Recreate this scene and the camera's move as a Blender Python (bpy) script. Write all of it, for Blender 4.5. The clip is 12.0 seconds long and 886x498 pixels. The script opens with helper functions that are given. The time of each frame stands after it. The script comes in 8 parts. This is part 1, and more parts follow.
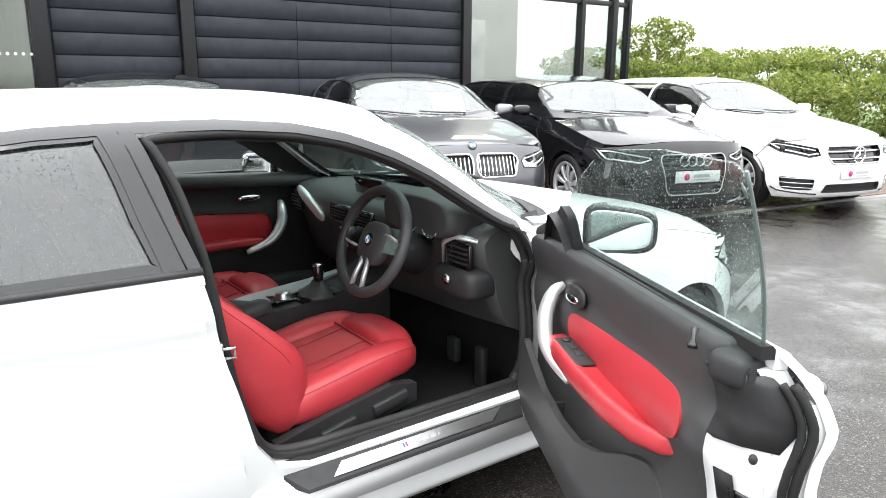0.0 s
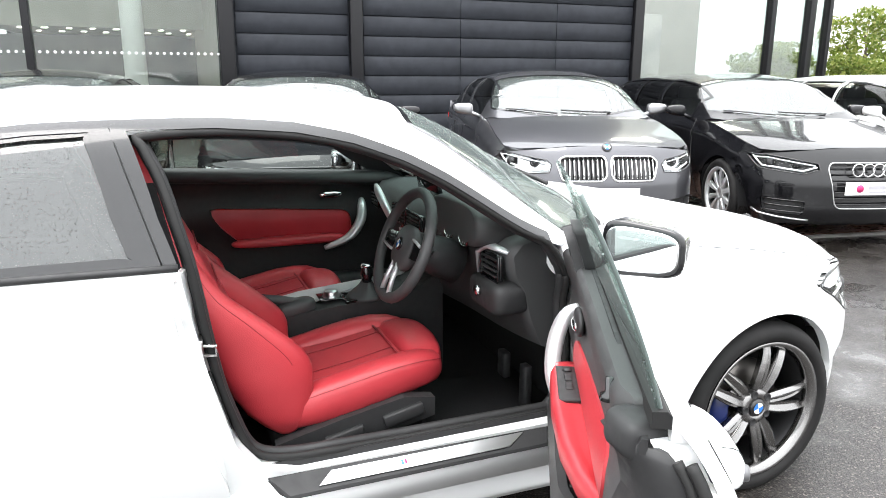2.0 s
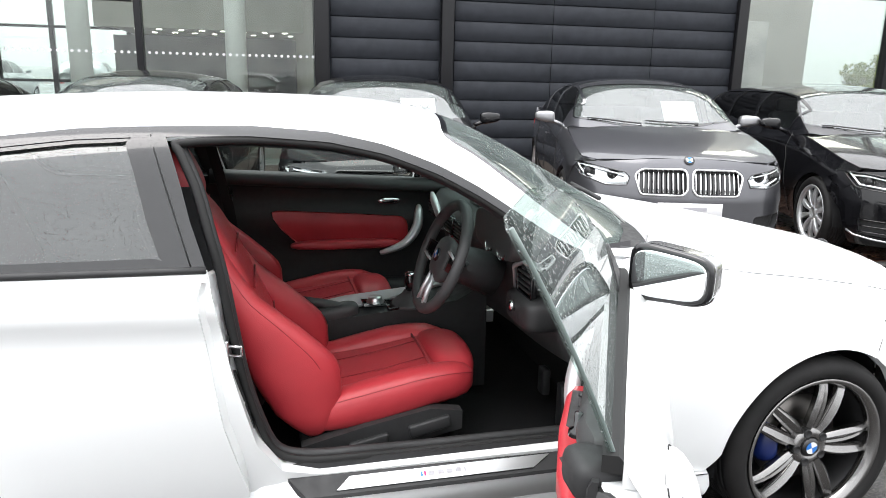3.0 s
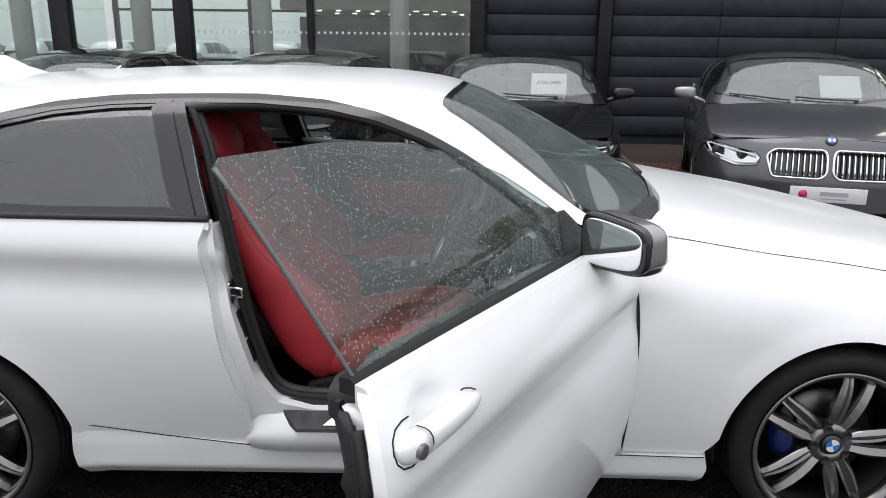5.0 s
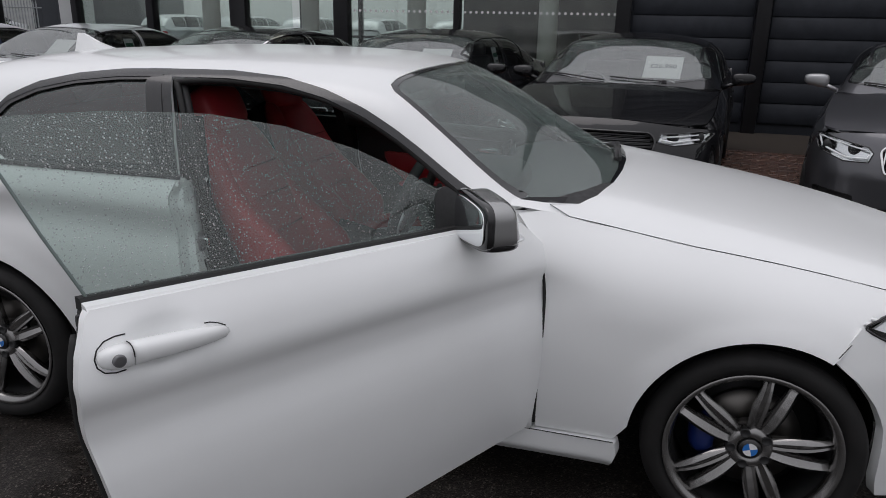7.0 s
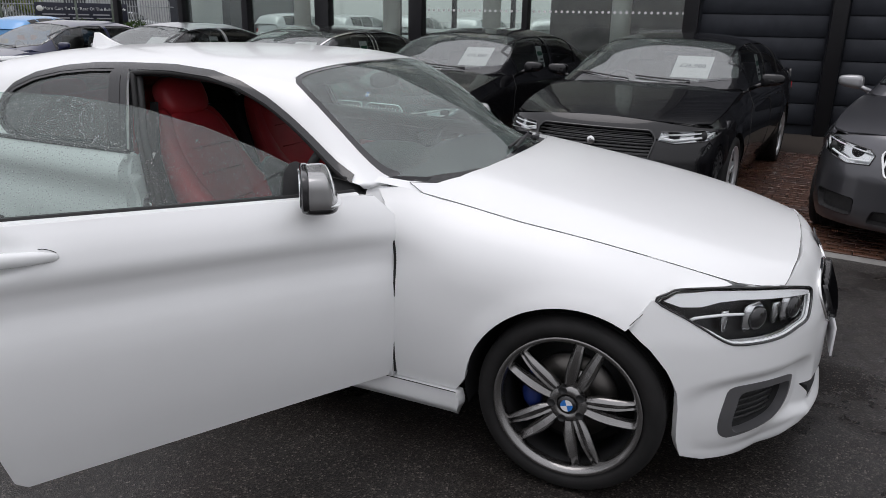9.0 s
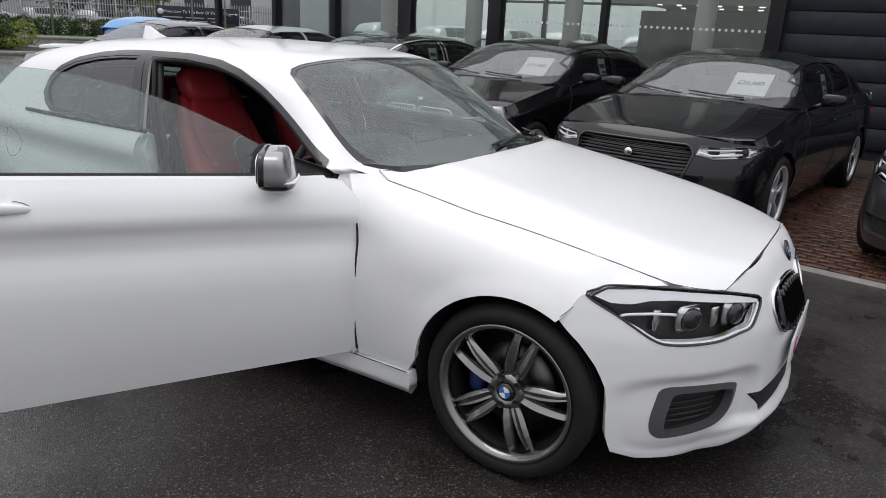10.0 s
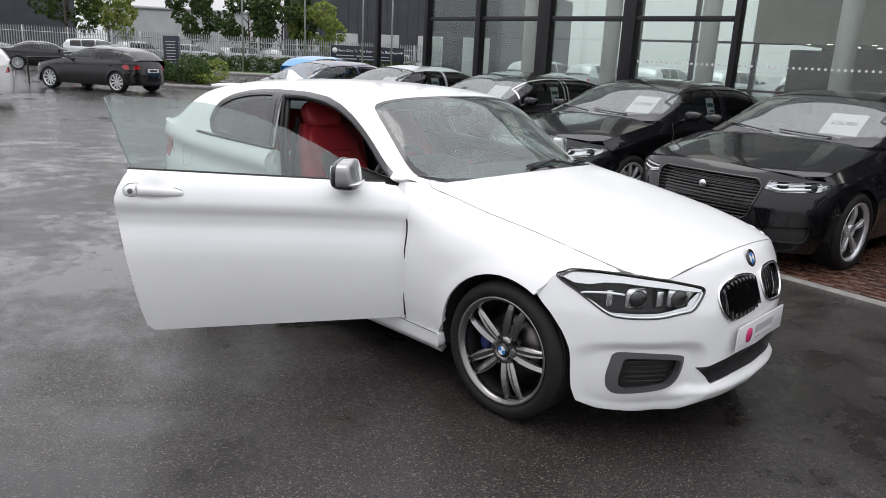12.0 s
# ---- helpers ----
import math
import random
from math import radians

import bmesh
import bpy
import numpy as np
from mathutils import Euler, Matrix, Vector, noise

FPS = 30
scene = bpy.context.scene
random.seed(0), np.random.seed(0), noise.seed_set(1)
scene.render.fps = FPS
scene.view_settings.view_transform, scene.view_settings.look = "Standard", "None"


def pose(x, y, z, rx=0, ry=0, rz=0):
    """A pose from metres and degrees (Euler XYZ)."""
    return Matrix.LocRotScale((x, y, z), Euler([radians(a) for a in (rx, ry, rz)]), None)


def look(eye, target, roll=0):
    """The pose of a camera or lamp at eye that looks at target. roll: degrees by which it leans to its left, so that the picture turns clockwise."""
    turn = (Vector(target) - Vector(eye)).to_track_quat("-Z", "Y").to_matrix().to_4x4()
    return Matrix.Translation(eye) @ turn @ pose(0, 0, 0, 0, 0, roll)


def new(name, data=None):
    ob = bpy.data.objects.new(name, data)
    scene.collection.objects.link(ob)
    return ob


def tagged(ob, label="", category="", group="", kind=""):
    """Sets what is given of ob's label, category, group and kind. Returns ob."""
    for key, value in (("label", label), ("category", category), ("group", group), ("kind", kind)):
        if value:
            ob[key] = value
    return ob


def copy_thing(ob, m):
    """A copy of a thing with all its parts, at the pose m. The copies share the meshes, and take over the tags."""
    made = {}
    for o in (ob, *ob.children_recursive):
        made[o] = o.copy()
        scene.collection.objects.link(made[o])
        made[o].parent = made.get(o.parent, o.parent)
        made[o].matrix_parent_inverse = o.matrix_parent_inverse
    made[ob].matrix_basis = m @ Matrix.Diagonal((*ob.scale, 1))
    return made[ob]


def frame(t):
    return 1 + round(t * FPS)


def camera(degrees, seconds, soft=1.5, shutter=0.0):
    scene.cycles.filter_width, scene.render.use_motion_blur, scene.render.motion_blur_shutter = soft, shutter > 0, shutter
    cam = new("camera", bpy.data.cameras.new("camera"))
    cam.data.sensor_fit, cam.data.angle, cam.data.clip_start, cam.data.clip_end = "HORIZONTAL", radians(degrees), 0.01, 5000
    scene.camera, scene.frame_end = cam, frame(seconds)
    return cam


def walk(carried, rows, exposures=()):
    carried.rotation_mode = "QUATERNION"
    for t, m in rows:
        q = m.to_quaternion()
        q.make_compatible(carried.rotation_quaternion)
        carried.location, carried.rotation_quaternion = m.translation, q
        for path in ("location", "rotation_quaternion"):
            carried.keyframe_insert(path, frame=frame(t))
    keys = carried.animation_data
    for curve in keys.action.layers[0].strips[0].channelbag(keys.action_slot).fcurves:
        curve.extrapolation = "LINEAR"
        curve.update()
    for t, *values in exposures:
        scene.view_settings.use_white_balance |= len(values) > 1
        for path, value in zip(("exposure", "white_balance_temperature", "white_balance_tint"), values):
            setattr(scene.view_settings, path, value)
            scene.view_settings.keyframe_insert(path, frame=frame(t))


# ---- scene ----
cam = camera(63.0, 12.0, soft=0.7)
PATH = [
    (0, (-2.394, -2.478, 1.459), (-1.234, -0.917, 0.991), 0.4),
    (0.5, (-2.259, -2.501, 1.458), (-1.14, -0.912, 0.983), 0.4),
    (1, (-2.106, -2.543, 1.465), (-1.101, -0.881, 0.986), 0.3),
    (1.5, (-2.015, -2.579, 1.465), (-1.139, -0.845, 0.99), 0.7),
    (2, (-1.909, -2.596, 1.463), (-1.179, -0.796, 0.986), 0.3),
    (2.5, (-1.81, -2.616, 1.487), (-1.23, -0.763, 1.009), 1.0),
    (3, (-1.739, -2.637, 1.491), (-1.248, -0.756, 1.02), 1.3),
    (3.2, (-1.685, -2.657, 1.503), (-1.276, -0.758, 1.025), 1.2),
    (4.8, (-1.264, -2.818, 1.478), (-1.222, -0.889, 0.952), 0.5),
    (5, (-1.201, -2.826, 1.481), (-1.201, -0.899, 0.946), 0.6),
    (5.5, (-1.022, -2.856, 1.487), (-1.117, -0.939, 0.924), 0.7),
    (6, (-0.814, -2.89, 1.499), (-1.024, -0.986, 0.925), 0.3),
    (6.5, (-0.642, -2.897, 1.488), (-0.981, -1.011, 0.917), -0.0),
    (7, (-0.43, -2.895, 1.508), (-0.902, -1.044, 0.914), 1.1),
    (7.2, (-0.328, -2.91, 1.528), (-0.817, -1.067, 0.925), 1.1),
    (9, (0.46, -2.984, 1.537), (-0.294, -1.232, 0.933), 1.1),
    (9.5, (0.705, -2.916, 1.535), (-0.12, -1.195, 0.938), 1.7),
    (10, (0.94, -2.894, 1.501), (-0.037, -1.248, 0.921), 2.9),
    (10.5, (1.129, -2.944, 1.522), (0.015, -1.37, 0.989), 3.6),
    (11, (1.386, -3.048, 1.567), (0.17, -1.547, 1.05), 3.5),
    (11.5, (1.637, -3.143, 1.567), (0.379, -1.676, 1.053), 3.3),
    (12, (1.877, -3.26, 1.578), (0.551, -1.853, 1.069), 2.9),
]
EXPOSURES = [
    (0.0, 1.93, 6500, 11), (0.9, 2.18, 6500, 11), (1.6, 2.18, 6500, 11), (2.5, 1.8, 6500, 11), (3.2, 1.5, 6500, 12), (4.8, 0.6, 6450, 14), (5.5, 0.22, 6400, 15), (6.5, -0.22, 6400, 15), (7.2, -0.36, 6400, 16), (8.8, 0.0, 6400, 16), (10.0, 0.15, 6450, 15), (11.0, 0.25, 6450, 15), (12.0, 0.55, 6450, 15),
]
walk(cam, [(t, look(eye, target, roll)) for t, eye, target, roll in PATH], EXPOSURES)

# ---------------------------------------------------------------- light
SUN_UP, SUN_TURN = radians(72), radians(250)
world = bpy.data.worlds.new("overcast")
scene.world = world
world.use_nodes = True
_n, _l = world.node_tree.nodes, world.node_tree.links
_sky = _n.new("ShaderNodeTexSky")
_sky.sky_type = "NISHITA"
_sky.sun_disc = False
_sky.sun_elevation, _sky.sun_rotation = SUN_UP, SUN_TURN
_sky.dust_density, _sky.air_density = 1.0, 1.0
_grey = _n.new("ShaderNodeHueSaturation")
_grey.inputs["Saturation"].default_value = 0.10
_l.new(_sky.outputs["Color"], _grey.inputs["Color"])
_veil = _n.new("ShaderNodeMix")
_veil.data_type = "RGBA"
_veil.inputs[0].default_value = 0.75
_veil.inputs[7].default_value = (6.6, 6.8, 6.9, 1)
_l.new(_grey.outputs["Color"], _veil.inputs[6])
# an overcast sky is brighter overhead than at the horizon
_dir = _n.new("ShaderNodeTexCoord")
_axes = _n.new("ShaderNodeSeparateXYZ")
_l.new(_dir.outputs["Generated"], _axes.inputs[0])
_rise = _n.new("ShaderNodeMapRange")
_rise.inputs["From Min"].default_value, _rise.inputs["From Max"].default_value = 0.0, 1.0
_rise.inputs["To Min"].default_value, _rise.inputs["To Max"].default_value = 0.55, 1.35
_l.new(_axes.outputs["Z"], _rise.inputs["Value"])
_over = _n.new("ShaderNodeMix")
_over.data_type, _over.blend_type = "RGBA", "MULTIPLY"
_over.inputs[0].default_value = 1.0
_l.new(_veil.outputs[2], _over.inputs[6])
_l.new(_rise.outputs["Result"], _over.inputs[7])
_l.new(_over.outputs[2], _n["Background"].inputs["Color"])
_n["Background"].inputs["Strength"].default_value = 0.15
sun = new("sun", bpy.data.lights.new("sun", "SUN"))
sun.data.energy, sun.data.angle, sun.data.color = 0.6, radians(40), (1.0, 0.97, 0.93)
sun.rotation_euler = (radians(90) - SUN_UP, 0, radians(180) - SUN_TURN)

# ---------------------------------------------------------------- materials
def material(name, base=(0.5, 0.5, 0.5), rough=0.5, metal=0.0, coat=0.0, spec=0.5):
    m = bpy.data.materials.new(name)
    m.use_nodes = True
    b = m.node_tree.nodes["Principled BSDF"]
    b.inputs["Base Color"].default_value = (*base, 1)
    b.inputs["Roughness"].default_value = rough
    b.inputs["Metallic"].default_value = metal
    b.inputs["Coat Weight"].default_value = coat
    b.inputs["Coat Roughness"].default_value = 0.04
    b.inputs["Specular IOR Level"].default_value = spec
    return m


def node(m, kind, **inputs):
    n = m.node_tree.nodes.new(kind)
    for key, value in inputs.items():
        n.inputs[key.replace("_", " ")].default_value = value
    return n


def wire(m, a, out, b, inp):
    m.node_tree.links.new(a.outputs[out], b.inputs[inp])


def noise_on(m, scale, detail=4.0, which="Object"):
    c = node(m, "ShaderNodeTexCoord")
    n = node(m, "ShaderNodeTexNoise", Scale=scale, Detail=detail)
    wire(m, c, which, n, "Vector")
    return n


def ramp(m, src, out, stops):
    r = node(m, "ShaderNodeValToRGB")
    e = r.color_ramp.elements
    while len(e) < len(stops):
        e.new(0.5)
    for k, (pos, col) in zip(e, stops):
        k.position = pos
        k.color = (*col, 1) if len(col) == 3 else col
    wire(m, src, out, r, "Fac")
    return r


def grey(v):
    return (v, v, v)


def bump(m, src, out, strength=0.2, distance=0.01, chain=None, into="Normal"):
    b = node(m, "ShaderNodeBump", Strength=strength, Distance=distance)
    wire(m, src, out, b, "Height")
    if chain:
        wire(m, chain, "Normal", b, "Normal")
    wire(m, b, "Normal", m.node_tree.nodes["Principled BSDF"], into)
    return b


def shade(m, scale, low, high, detail=5.0, lo=0.3, hi=0.7):
    """Base colour that wanders between two tones."""
    r = ramp(m, noise_on(m, scale, detail), "Fac", [(lo, low), (hi, high)])
    wire(m, r, "Color", m.node_tree.nodes["Principled BSDF"], "Base Color")
    return r


def rough_noise(m, scale, low, high, detail=4.0):
    r = ramp(m, noise_on(m, scale, detail), "Fac", [(0.3, grey(low)), (0.7, grey(high))])
    wire(m, r, "Color", m.node_tree.nodes["Principled BSDF"], "Roughness")
    return r


def drops_height(m, scale=140.0, size=0.3, some=0.5):
    """Height of scattered round water drops."""
    c = node(m, "ShaderNodeTexCoord")
    v = node(m, "ShaderNodeTexVoronoi", Scale=scale)
    wire(m, c, "Object", v, "Vector")
    near = ramp(m, v, "Distance", [(0.0, grey(1)), (size, grey(0))])
    keep = ramp(m, v, "Color", [(some - 0.02, grey(0)), (some, grey(1))])
    mul = node(m, "ShaderNodeMath")
    mul.operation = "MULTIPLY"
    wire(m, near, "Color", mul, 0)
    wire(m, keep, "Color", mul, 1)
    return mul


def car_paint(name, base, metal=0.0, rough=0.35, flake=False, wet=0.12):
    m = material(name, base, rough, metal, coat=1.0)
    dark = tuple(c * 0.94 for c in base)
    shade(m, 1.7, dark, base)
    if flake:
        bump(m, noise_on(m, 900.0, 1.0), "Fac", 0.05, 0.001)
    d = drops_height(m, 130.0, 0.28, 0.55)
    bump(m, d, "Value", wet, 0.0015, into="Coat Normal")
    return m


def glass(name, tint, drops=0.6, scale=150.0, mist=0.0, rough=0.0, sheen=0.06, beads=0.55):
    """Sheet glass: see-through with its own gloss, with rain on it."""
    m = bpy.data.materials.new(name)
    m.use_nodes = True
    t = m.node_tree
    t.nodes.clear()
    out = t.nodes.new("ShaderNodeOutputMaterial")
    clear = node(m, "ShaderNodeBsdfTransparent", Color=(*tint, 1))
    gloss = node(m, "ShaderNodeBsdfGlossy", Roughness=rough)
    lw = node(m, "ShaderNodeLayerWeight", Blend=0.5)
    power = node(m, "ShaderNodeMath")
    power.operation = "POWER"
    power.inputs[1].default_value = 5.0
    wire(m, lw, "Facing", power, 0)
    fres = node(m, "ShaderNodeMath")
    fres.operation = "MULTIPLY_ADD"
    fres.inputs[1].default_value, fres.inputs[2].default_value = 0.9 - sheen, sheen
    wire(m, power, "Value", fres, 0)
    mix = t.nodes.new("ShaderNodeMixShader")
    wire(m, fres, "Value", mix, 0)
    wire(m, clear, "BSDF", mix, 1)
    wire(m, gloss, "BSDF", mix, 2)
    last = mix
    if drops > 0:
        h = drops_height(m, scale, 0.34, 1 - drops)
        b = node(m, "ShaderNodeBump", Strength=0.9, Distance=0.004)
        wire(m, h, "Value", b, "Height")
        wire(m, b, "Normal", gloss, "Normal")
        bead = node(m, "ShaderNodeBsdfPrincipled", Base_Color=(0.75, 0.78, 0.78, 1), Roughness=0.08)
        bead.inputs["Transmission Weight"].default_value = 0.75 if beads < 0.6 else 0.35
        bead.inputs["IOR"].default_value = 1.33
        wire(m, b, "Normal", bead, "Normal")
        mix2 = t.nodes.new("ShaderNodeMixShader")
        edge = ramp(m, h, "Value", [(0.05, grey(0)), (0.45, grey(beads))])
        wire(m, edge, "Color", mix2, 0)
        wire(m, mix, "Shader", mix2, 1)
        wire(m, bead, "BSDF", mix2, 2)
        last = mix2
    if mist > 0:
        film = node(m, "ShaderNodeBsdfDiffuse", Color=(0.72, 0.85, 0.81, 1))
        cloud = ramp(m, noise_on(m, 5.0, 3), "Fac", [(0.3, grey(mist * 0.7)), (0.7, grey(mist * 1.3))])
        mix3 = t.nodes.new("ShaderNodeMixShader")
        wire(m, cloud, "Color", mix3, 0)
        wire(m, last, "Shader", mix3, 1)
        wire(m, film, "BSDF", mix3, 2)
        last = mix3
    wire(m, last, "Shader", out, "Surface")
    return m


WHITE = car_paint("white paint", (0.86, 0.87, 0.87), 0.0, 0.35, wet=0.06)
WHITE.node_tree.nodes["Principled BSDF"].inputs["Coat Weight"].default_value = 0.7
WHITE.node_tree.nodes["Principled BSDF"].inputs["Coat Roughness"].default_value = 0.10
WHITE_FAR = car_paint("white paint of neighbour", (0.78, 0.78, 0.77), 0.0, 0.3)
BLACK_PAINT = car_paint("black paint", (0.004, 0.004, 0.005), 0.0, 0.25, wet=0.14)
BLACK_PAINT.node_tree.nodes["Principled BSDF"].inputs["Specular IOR Level"].default_value = 0.1
GREY_PAINT = car_paint("graphite metallic paint", (0.10, 0.10, 0.11), 0.75, 0.36, True)
SILVER_PAINT = car_paint("silver metallic paint", (0.45, 0.47, 0.48), 0.7, 0.32, True)
NAVY_PAINT = car_paint("dark blue paint", (0.008, 0.012, 0.055), 0.2, 0.3)
BLUE_PAINT = car_paint("light blue paint", (0.05, 0.28, 0.62), 0.1, 0.3)

PLASTIC = material("black plastic", (0.024, 0.024, 0.025), 0.52)
rough_noise(PLASTIC, 40, 0.48, 0.66)
bump(PLASTIC, noise_on(PLASTIC, 700, 2), "Fac", 0.15, 0.001)
SOFT = material("soft black dashboard", (0.050, 0.050, 0.051), 0.52)
bump(SOFT, noise_on(SOFT, 500, 3), "Fac", 0.3, 0.001)
GLOSS_BLACK = material("gloss black", (0.008, 0.008, 0.009), 0.12, coat=0.6)
WET_BLACK = material("gloss black with rain", (0.008, 0.008, 0.009), 0.16, coat=0.6)
bump(WET_BLACK, drops_height(WET_BLACK, 190.0, 0.32, 0.45), "Value", 0.7, 0.003)
RUBBER = material("black rubber", (0.010, 0.010, 0.010), 0.7)
bump(RUBBER, noise_on(RUBBER, 300, 3), "Fac", 0.2, 0.001)
TYRE = material("tyre rubber", (0.014, 0.014, 0.014), 0.72, spec=0.35)
shade(TYRE, 9, (0.006, 0.006, 0.006), (0.014, 0.013, 0.013))
bump(TYRE, noise_on(TYRE, 160, 4), "Fac", 0.25, 0.002)
CARPET = material("black carpet", (0.026, 0.026, 0.027), 0.95, spec=0.1)
bump(CARPET, noise_on(CARPET, 900, 2), "Fac", 0.6, 0.003)
CHROME = material("chrome", (0.80, 0.80, 0.80), 0.07, 1.0)
BRUSHED = material("brushed aluminium", (0.62, 0.62, 0.62), 0.28, 1.0)
bump(BRUSHED, noise_on(BRUSHED, 350, 2), "Fac", 0.08, 0.001)
SILVER_TRIM = material("satin silver trim", (0.66, 0.67, 0.68), 0.32, 0.6)
INTAKE_GREY = material("satin dark grey trim", (0.16, 0.16, 0.165), 0.35, 0.5)
RIM = material("ferric grey alloy", (0.235, 0.230, 0.226), 0.33, 0.92, coat=0.4)
rough_noise(RIM, 30, 0.14, 0.24)
RIM_DARK = material("dark wheel barrel", (0.035, 0.035, 0.036), 0.45, 0.5)
DISC = material("brake disc steel", (0.17, 0.16, 0.15), 0.42, 1.0)
CALIPER = material("blue caliper paint", (0.006, 0.018, 0.11), 0.35, coat=0.5)
LEATHER = material("red leather", (0.41, 0.028, 0.038), 0.40)
shade(LEATHER, 6, (0.41, 0.030, 0.040), (0.50, 0.042, 0.052))
_v = node(LEATHER, "ShaderNodeTexVoronoi", Scale=420.0)
wire(LEATHER, node(LEATHER, "ShaderNodeTexCoord"), "Object", _v, "Vector")
bump(LEATHER, _v, "Distance", 0.22, 0.0015)
STITCH = material("dark red stitching", (0.26, 0.018, 0.024), 0.7)
HEADLINER = material("anthracite headliner", (0.03, 0.03, 0.032), 0.9)
WHITE_CARD = material("white card", (0.78, 0.78, 0.76), 0.55)
shade(WHITE_CARD, 3, (0.74, 0.74, 0.72), (0.80, 0.80, 0.79))
INK = material("black ink", (0.03, 0.03, 0.035), 0.6)
GREEN_INK = material("dark green ink", (0.02, 0.12, 0.07), 0.6)
PINK = material("pink badge print", (0.60, 0.03, 0.16), 0.45)
PLATE_WHITE = material("white number plate", (0.74, 0.73, 0.74), 0.35, coat=0.3)
PLATE_YELLOW = material("yellow number plate", (0.75, 0.45, 0.02), 0.4)
PALE_INK = material("pale grey print", (0.42, 0.41, 0.44), 0.5)
BADGE_BLUE = material("badge blue enamel", (0.02, 0.17, 0.55), 0.2, coat=1.0)
BADGE_WHITE = material("badge white enamel", (0.82, 0.82, 0.82), 0.2, coat=1.0)
RED_LENS = material("red lamp lens", (0.38, 0.008, 0.012), 0.12, coat=1.0)
LAMP_WHITE = material("lamp light guide", (0.92, 0.93, 0.94), 0.30, coat=0.6)
LAMP_DARK = material("lamp housing", (0.008, 0.008, 0.009), 0.4)
REFLECTOR = material("lamp reflector", (0.70, 0.71, 0.72), 0.12, 1.0)
GLASS = glass("clear car glass", (0.86, 0.93, 0.90), 0.35, 170)
GLASS_RAIN = glass("rainy door glass", (0.55, 0.66, 0.62), 0.68, 165, 0.05, sheen=0.10, beads=0.62)
GLASS_SCREEN = glass("rainy windscreen", (0.42, 0.55, 0.51), 0.5, 200, 0.08, sheen=0.13, beads=0.4)
GLASS_TINT = glass("tinted quarter glass", (0.14, 0.165, 0.16), 0.6, 210, 0.025, sheen=0.14)
GLASS_FAR = glass("neighbour windscreen", (0.66, 0.70, 0.69), 0.4, 140, 0.05, sheen=0.24)
GLASS_SIDE = glass("neighbour side glass", (0.40, 0.44, 0.43), 0.25, 120, 0.0, sheen=0.07)
GLASS_FAR_DARK = glass("neighbour privacy glass", (0.10, 0.11, 0.11), 0.2, 120, 0.0, sheen=0.06)
LENS = glass("lamp lens", (0.97, 0.98, 0.98), 0.0, sheen=0.015)
GLASS_SHOP = glass("shop front glass", (0.90, 0.94, 0.92), 0.0, sheen=0.07)
GLASS_END = glass("end bay glass", (0.84, 0.88, 0.86), 0.0, sheen=0.15)
MIRROR_GREY = material("silver grey mirror cap", (0.36, 0.36, 0.37), 0.3, 0.7, coat=0.6)
MIRROR = material("mirror glass", (0.85, 0.87, 0.88), 0.02, 1.0)

ASPHALT = material("wet asphalt", (0.03, 0.03, 0.03), 0.5, spec=0.22)
_p = ASPHALT.node_tree.nodes["Principled BSDF"]
_tc = node(ASPHALT, "ShaderNodeTexCoord")
_grain = node(ASPHALT, "ShaderNodeTexVoronoi", Scale=170.0, Randomness=1.0)
wire(ASPHALT, _tc, "Object", _grain, "Vector")
_chip = ramp(ASPHALT, _grain, "Color", [(0.30, (0.010, 0.0088, 0.008)), (0.62, (0.024, 0.0205, 0.0185)), (0.80, (0.052, 0.045, 0.040)), (0.95, (0.15, 0.132, 0.118))])
_big = noise_on(ASPHALT, 0.40, 10)
_mid = noise_on(ASPHALT, 3.0, 10)
_big.inputs["Roughness"].default_value = _mid.inputs["Roughness"].default_value = 0.64
_mx = node(ASPHALT, "ShaderNodeMix")
_mx.data_type = "FLOAT"
_mx.inputs[0].default_value = 0.35
wire(ASPHALT, _big, "Fac", _mx, 2)
wire(ASPHALT, _mid, "Fac", _mx, 3)
# oily and soaked patches
_tone = ramp(ASPHALT, _mx, "Result", [(0.42, grey(0.74)), (0.50, grey(0.97)), (0.57, grey(1.10))])
_mul = node(ASPHALT, "ShaderNodeMix")
_mul.data_type, _mul.blend_type = "RGBA", "MULTIPLY"
_mul.inputs[0].default_value = 1.0
wire(ASPHALT, _chip, "Color", _mul, 6)
wire(ASPHALT, _tone, "Color", _mul, 7)
wire(ASPHALT, _mul, 2, _p, "Base Color")
_r = ramp(ASPHALT, _mx, "Result", [(0.44, grey(0.22)), (0.50, grey(0.5)), (0.56, grey(0.65))])
wire(ASPHALT, _r, "Color", _p, "Roughness")
_h = ramp(ASPHALT, _mx, "Result", [(0.42, grey(0.0)), (0.47, grey(0.4)), (0.56, grey(0.9))])
_b1 = node(ASPHALT, "ShaderNodeBump", Distance=0.003)
wire(ASPHALT, _h, "Color", _b1, "Strength")
wire(ASPHALT, _grain, "Distance", _b1, "Height")
wire(ASPHALT, _b1, "Normal", _p, "Normal")
_p.inputs["Coat Weight"].default_value = 0.9
_p.inputs["Coat IOR"].default_value = 1.33
_cr = ramp(ASPHALT, _mx, "Result", [(0.43, grey(0.05)), (0.49, grey(0.11)), (0.57, grey(0.18))])
wire(ASPHALT, _cr, "Color", _p, "Coat Roughness")
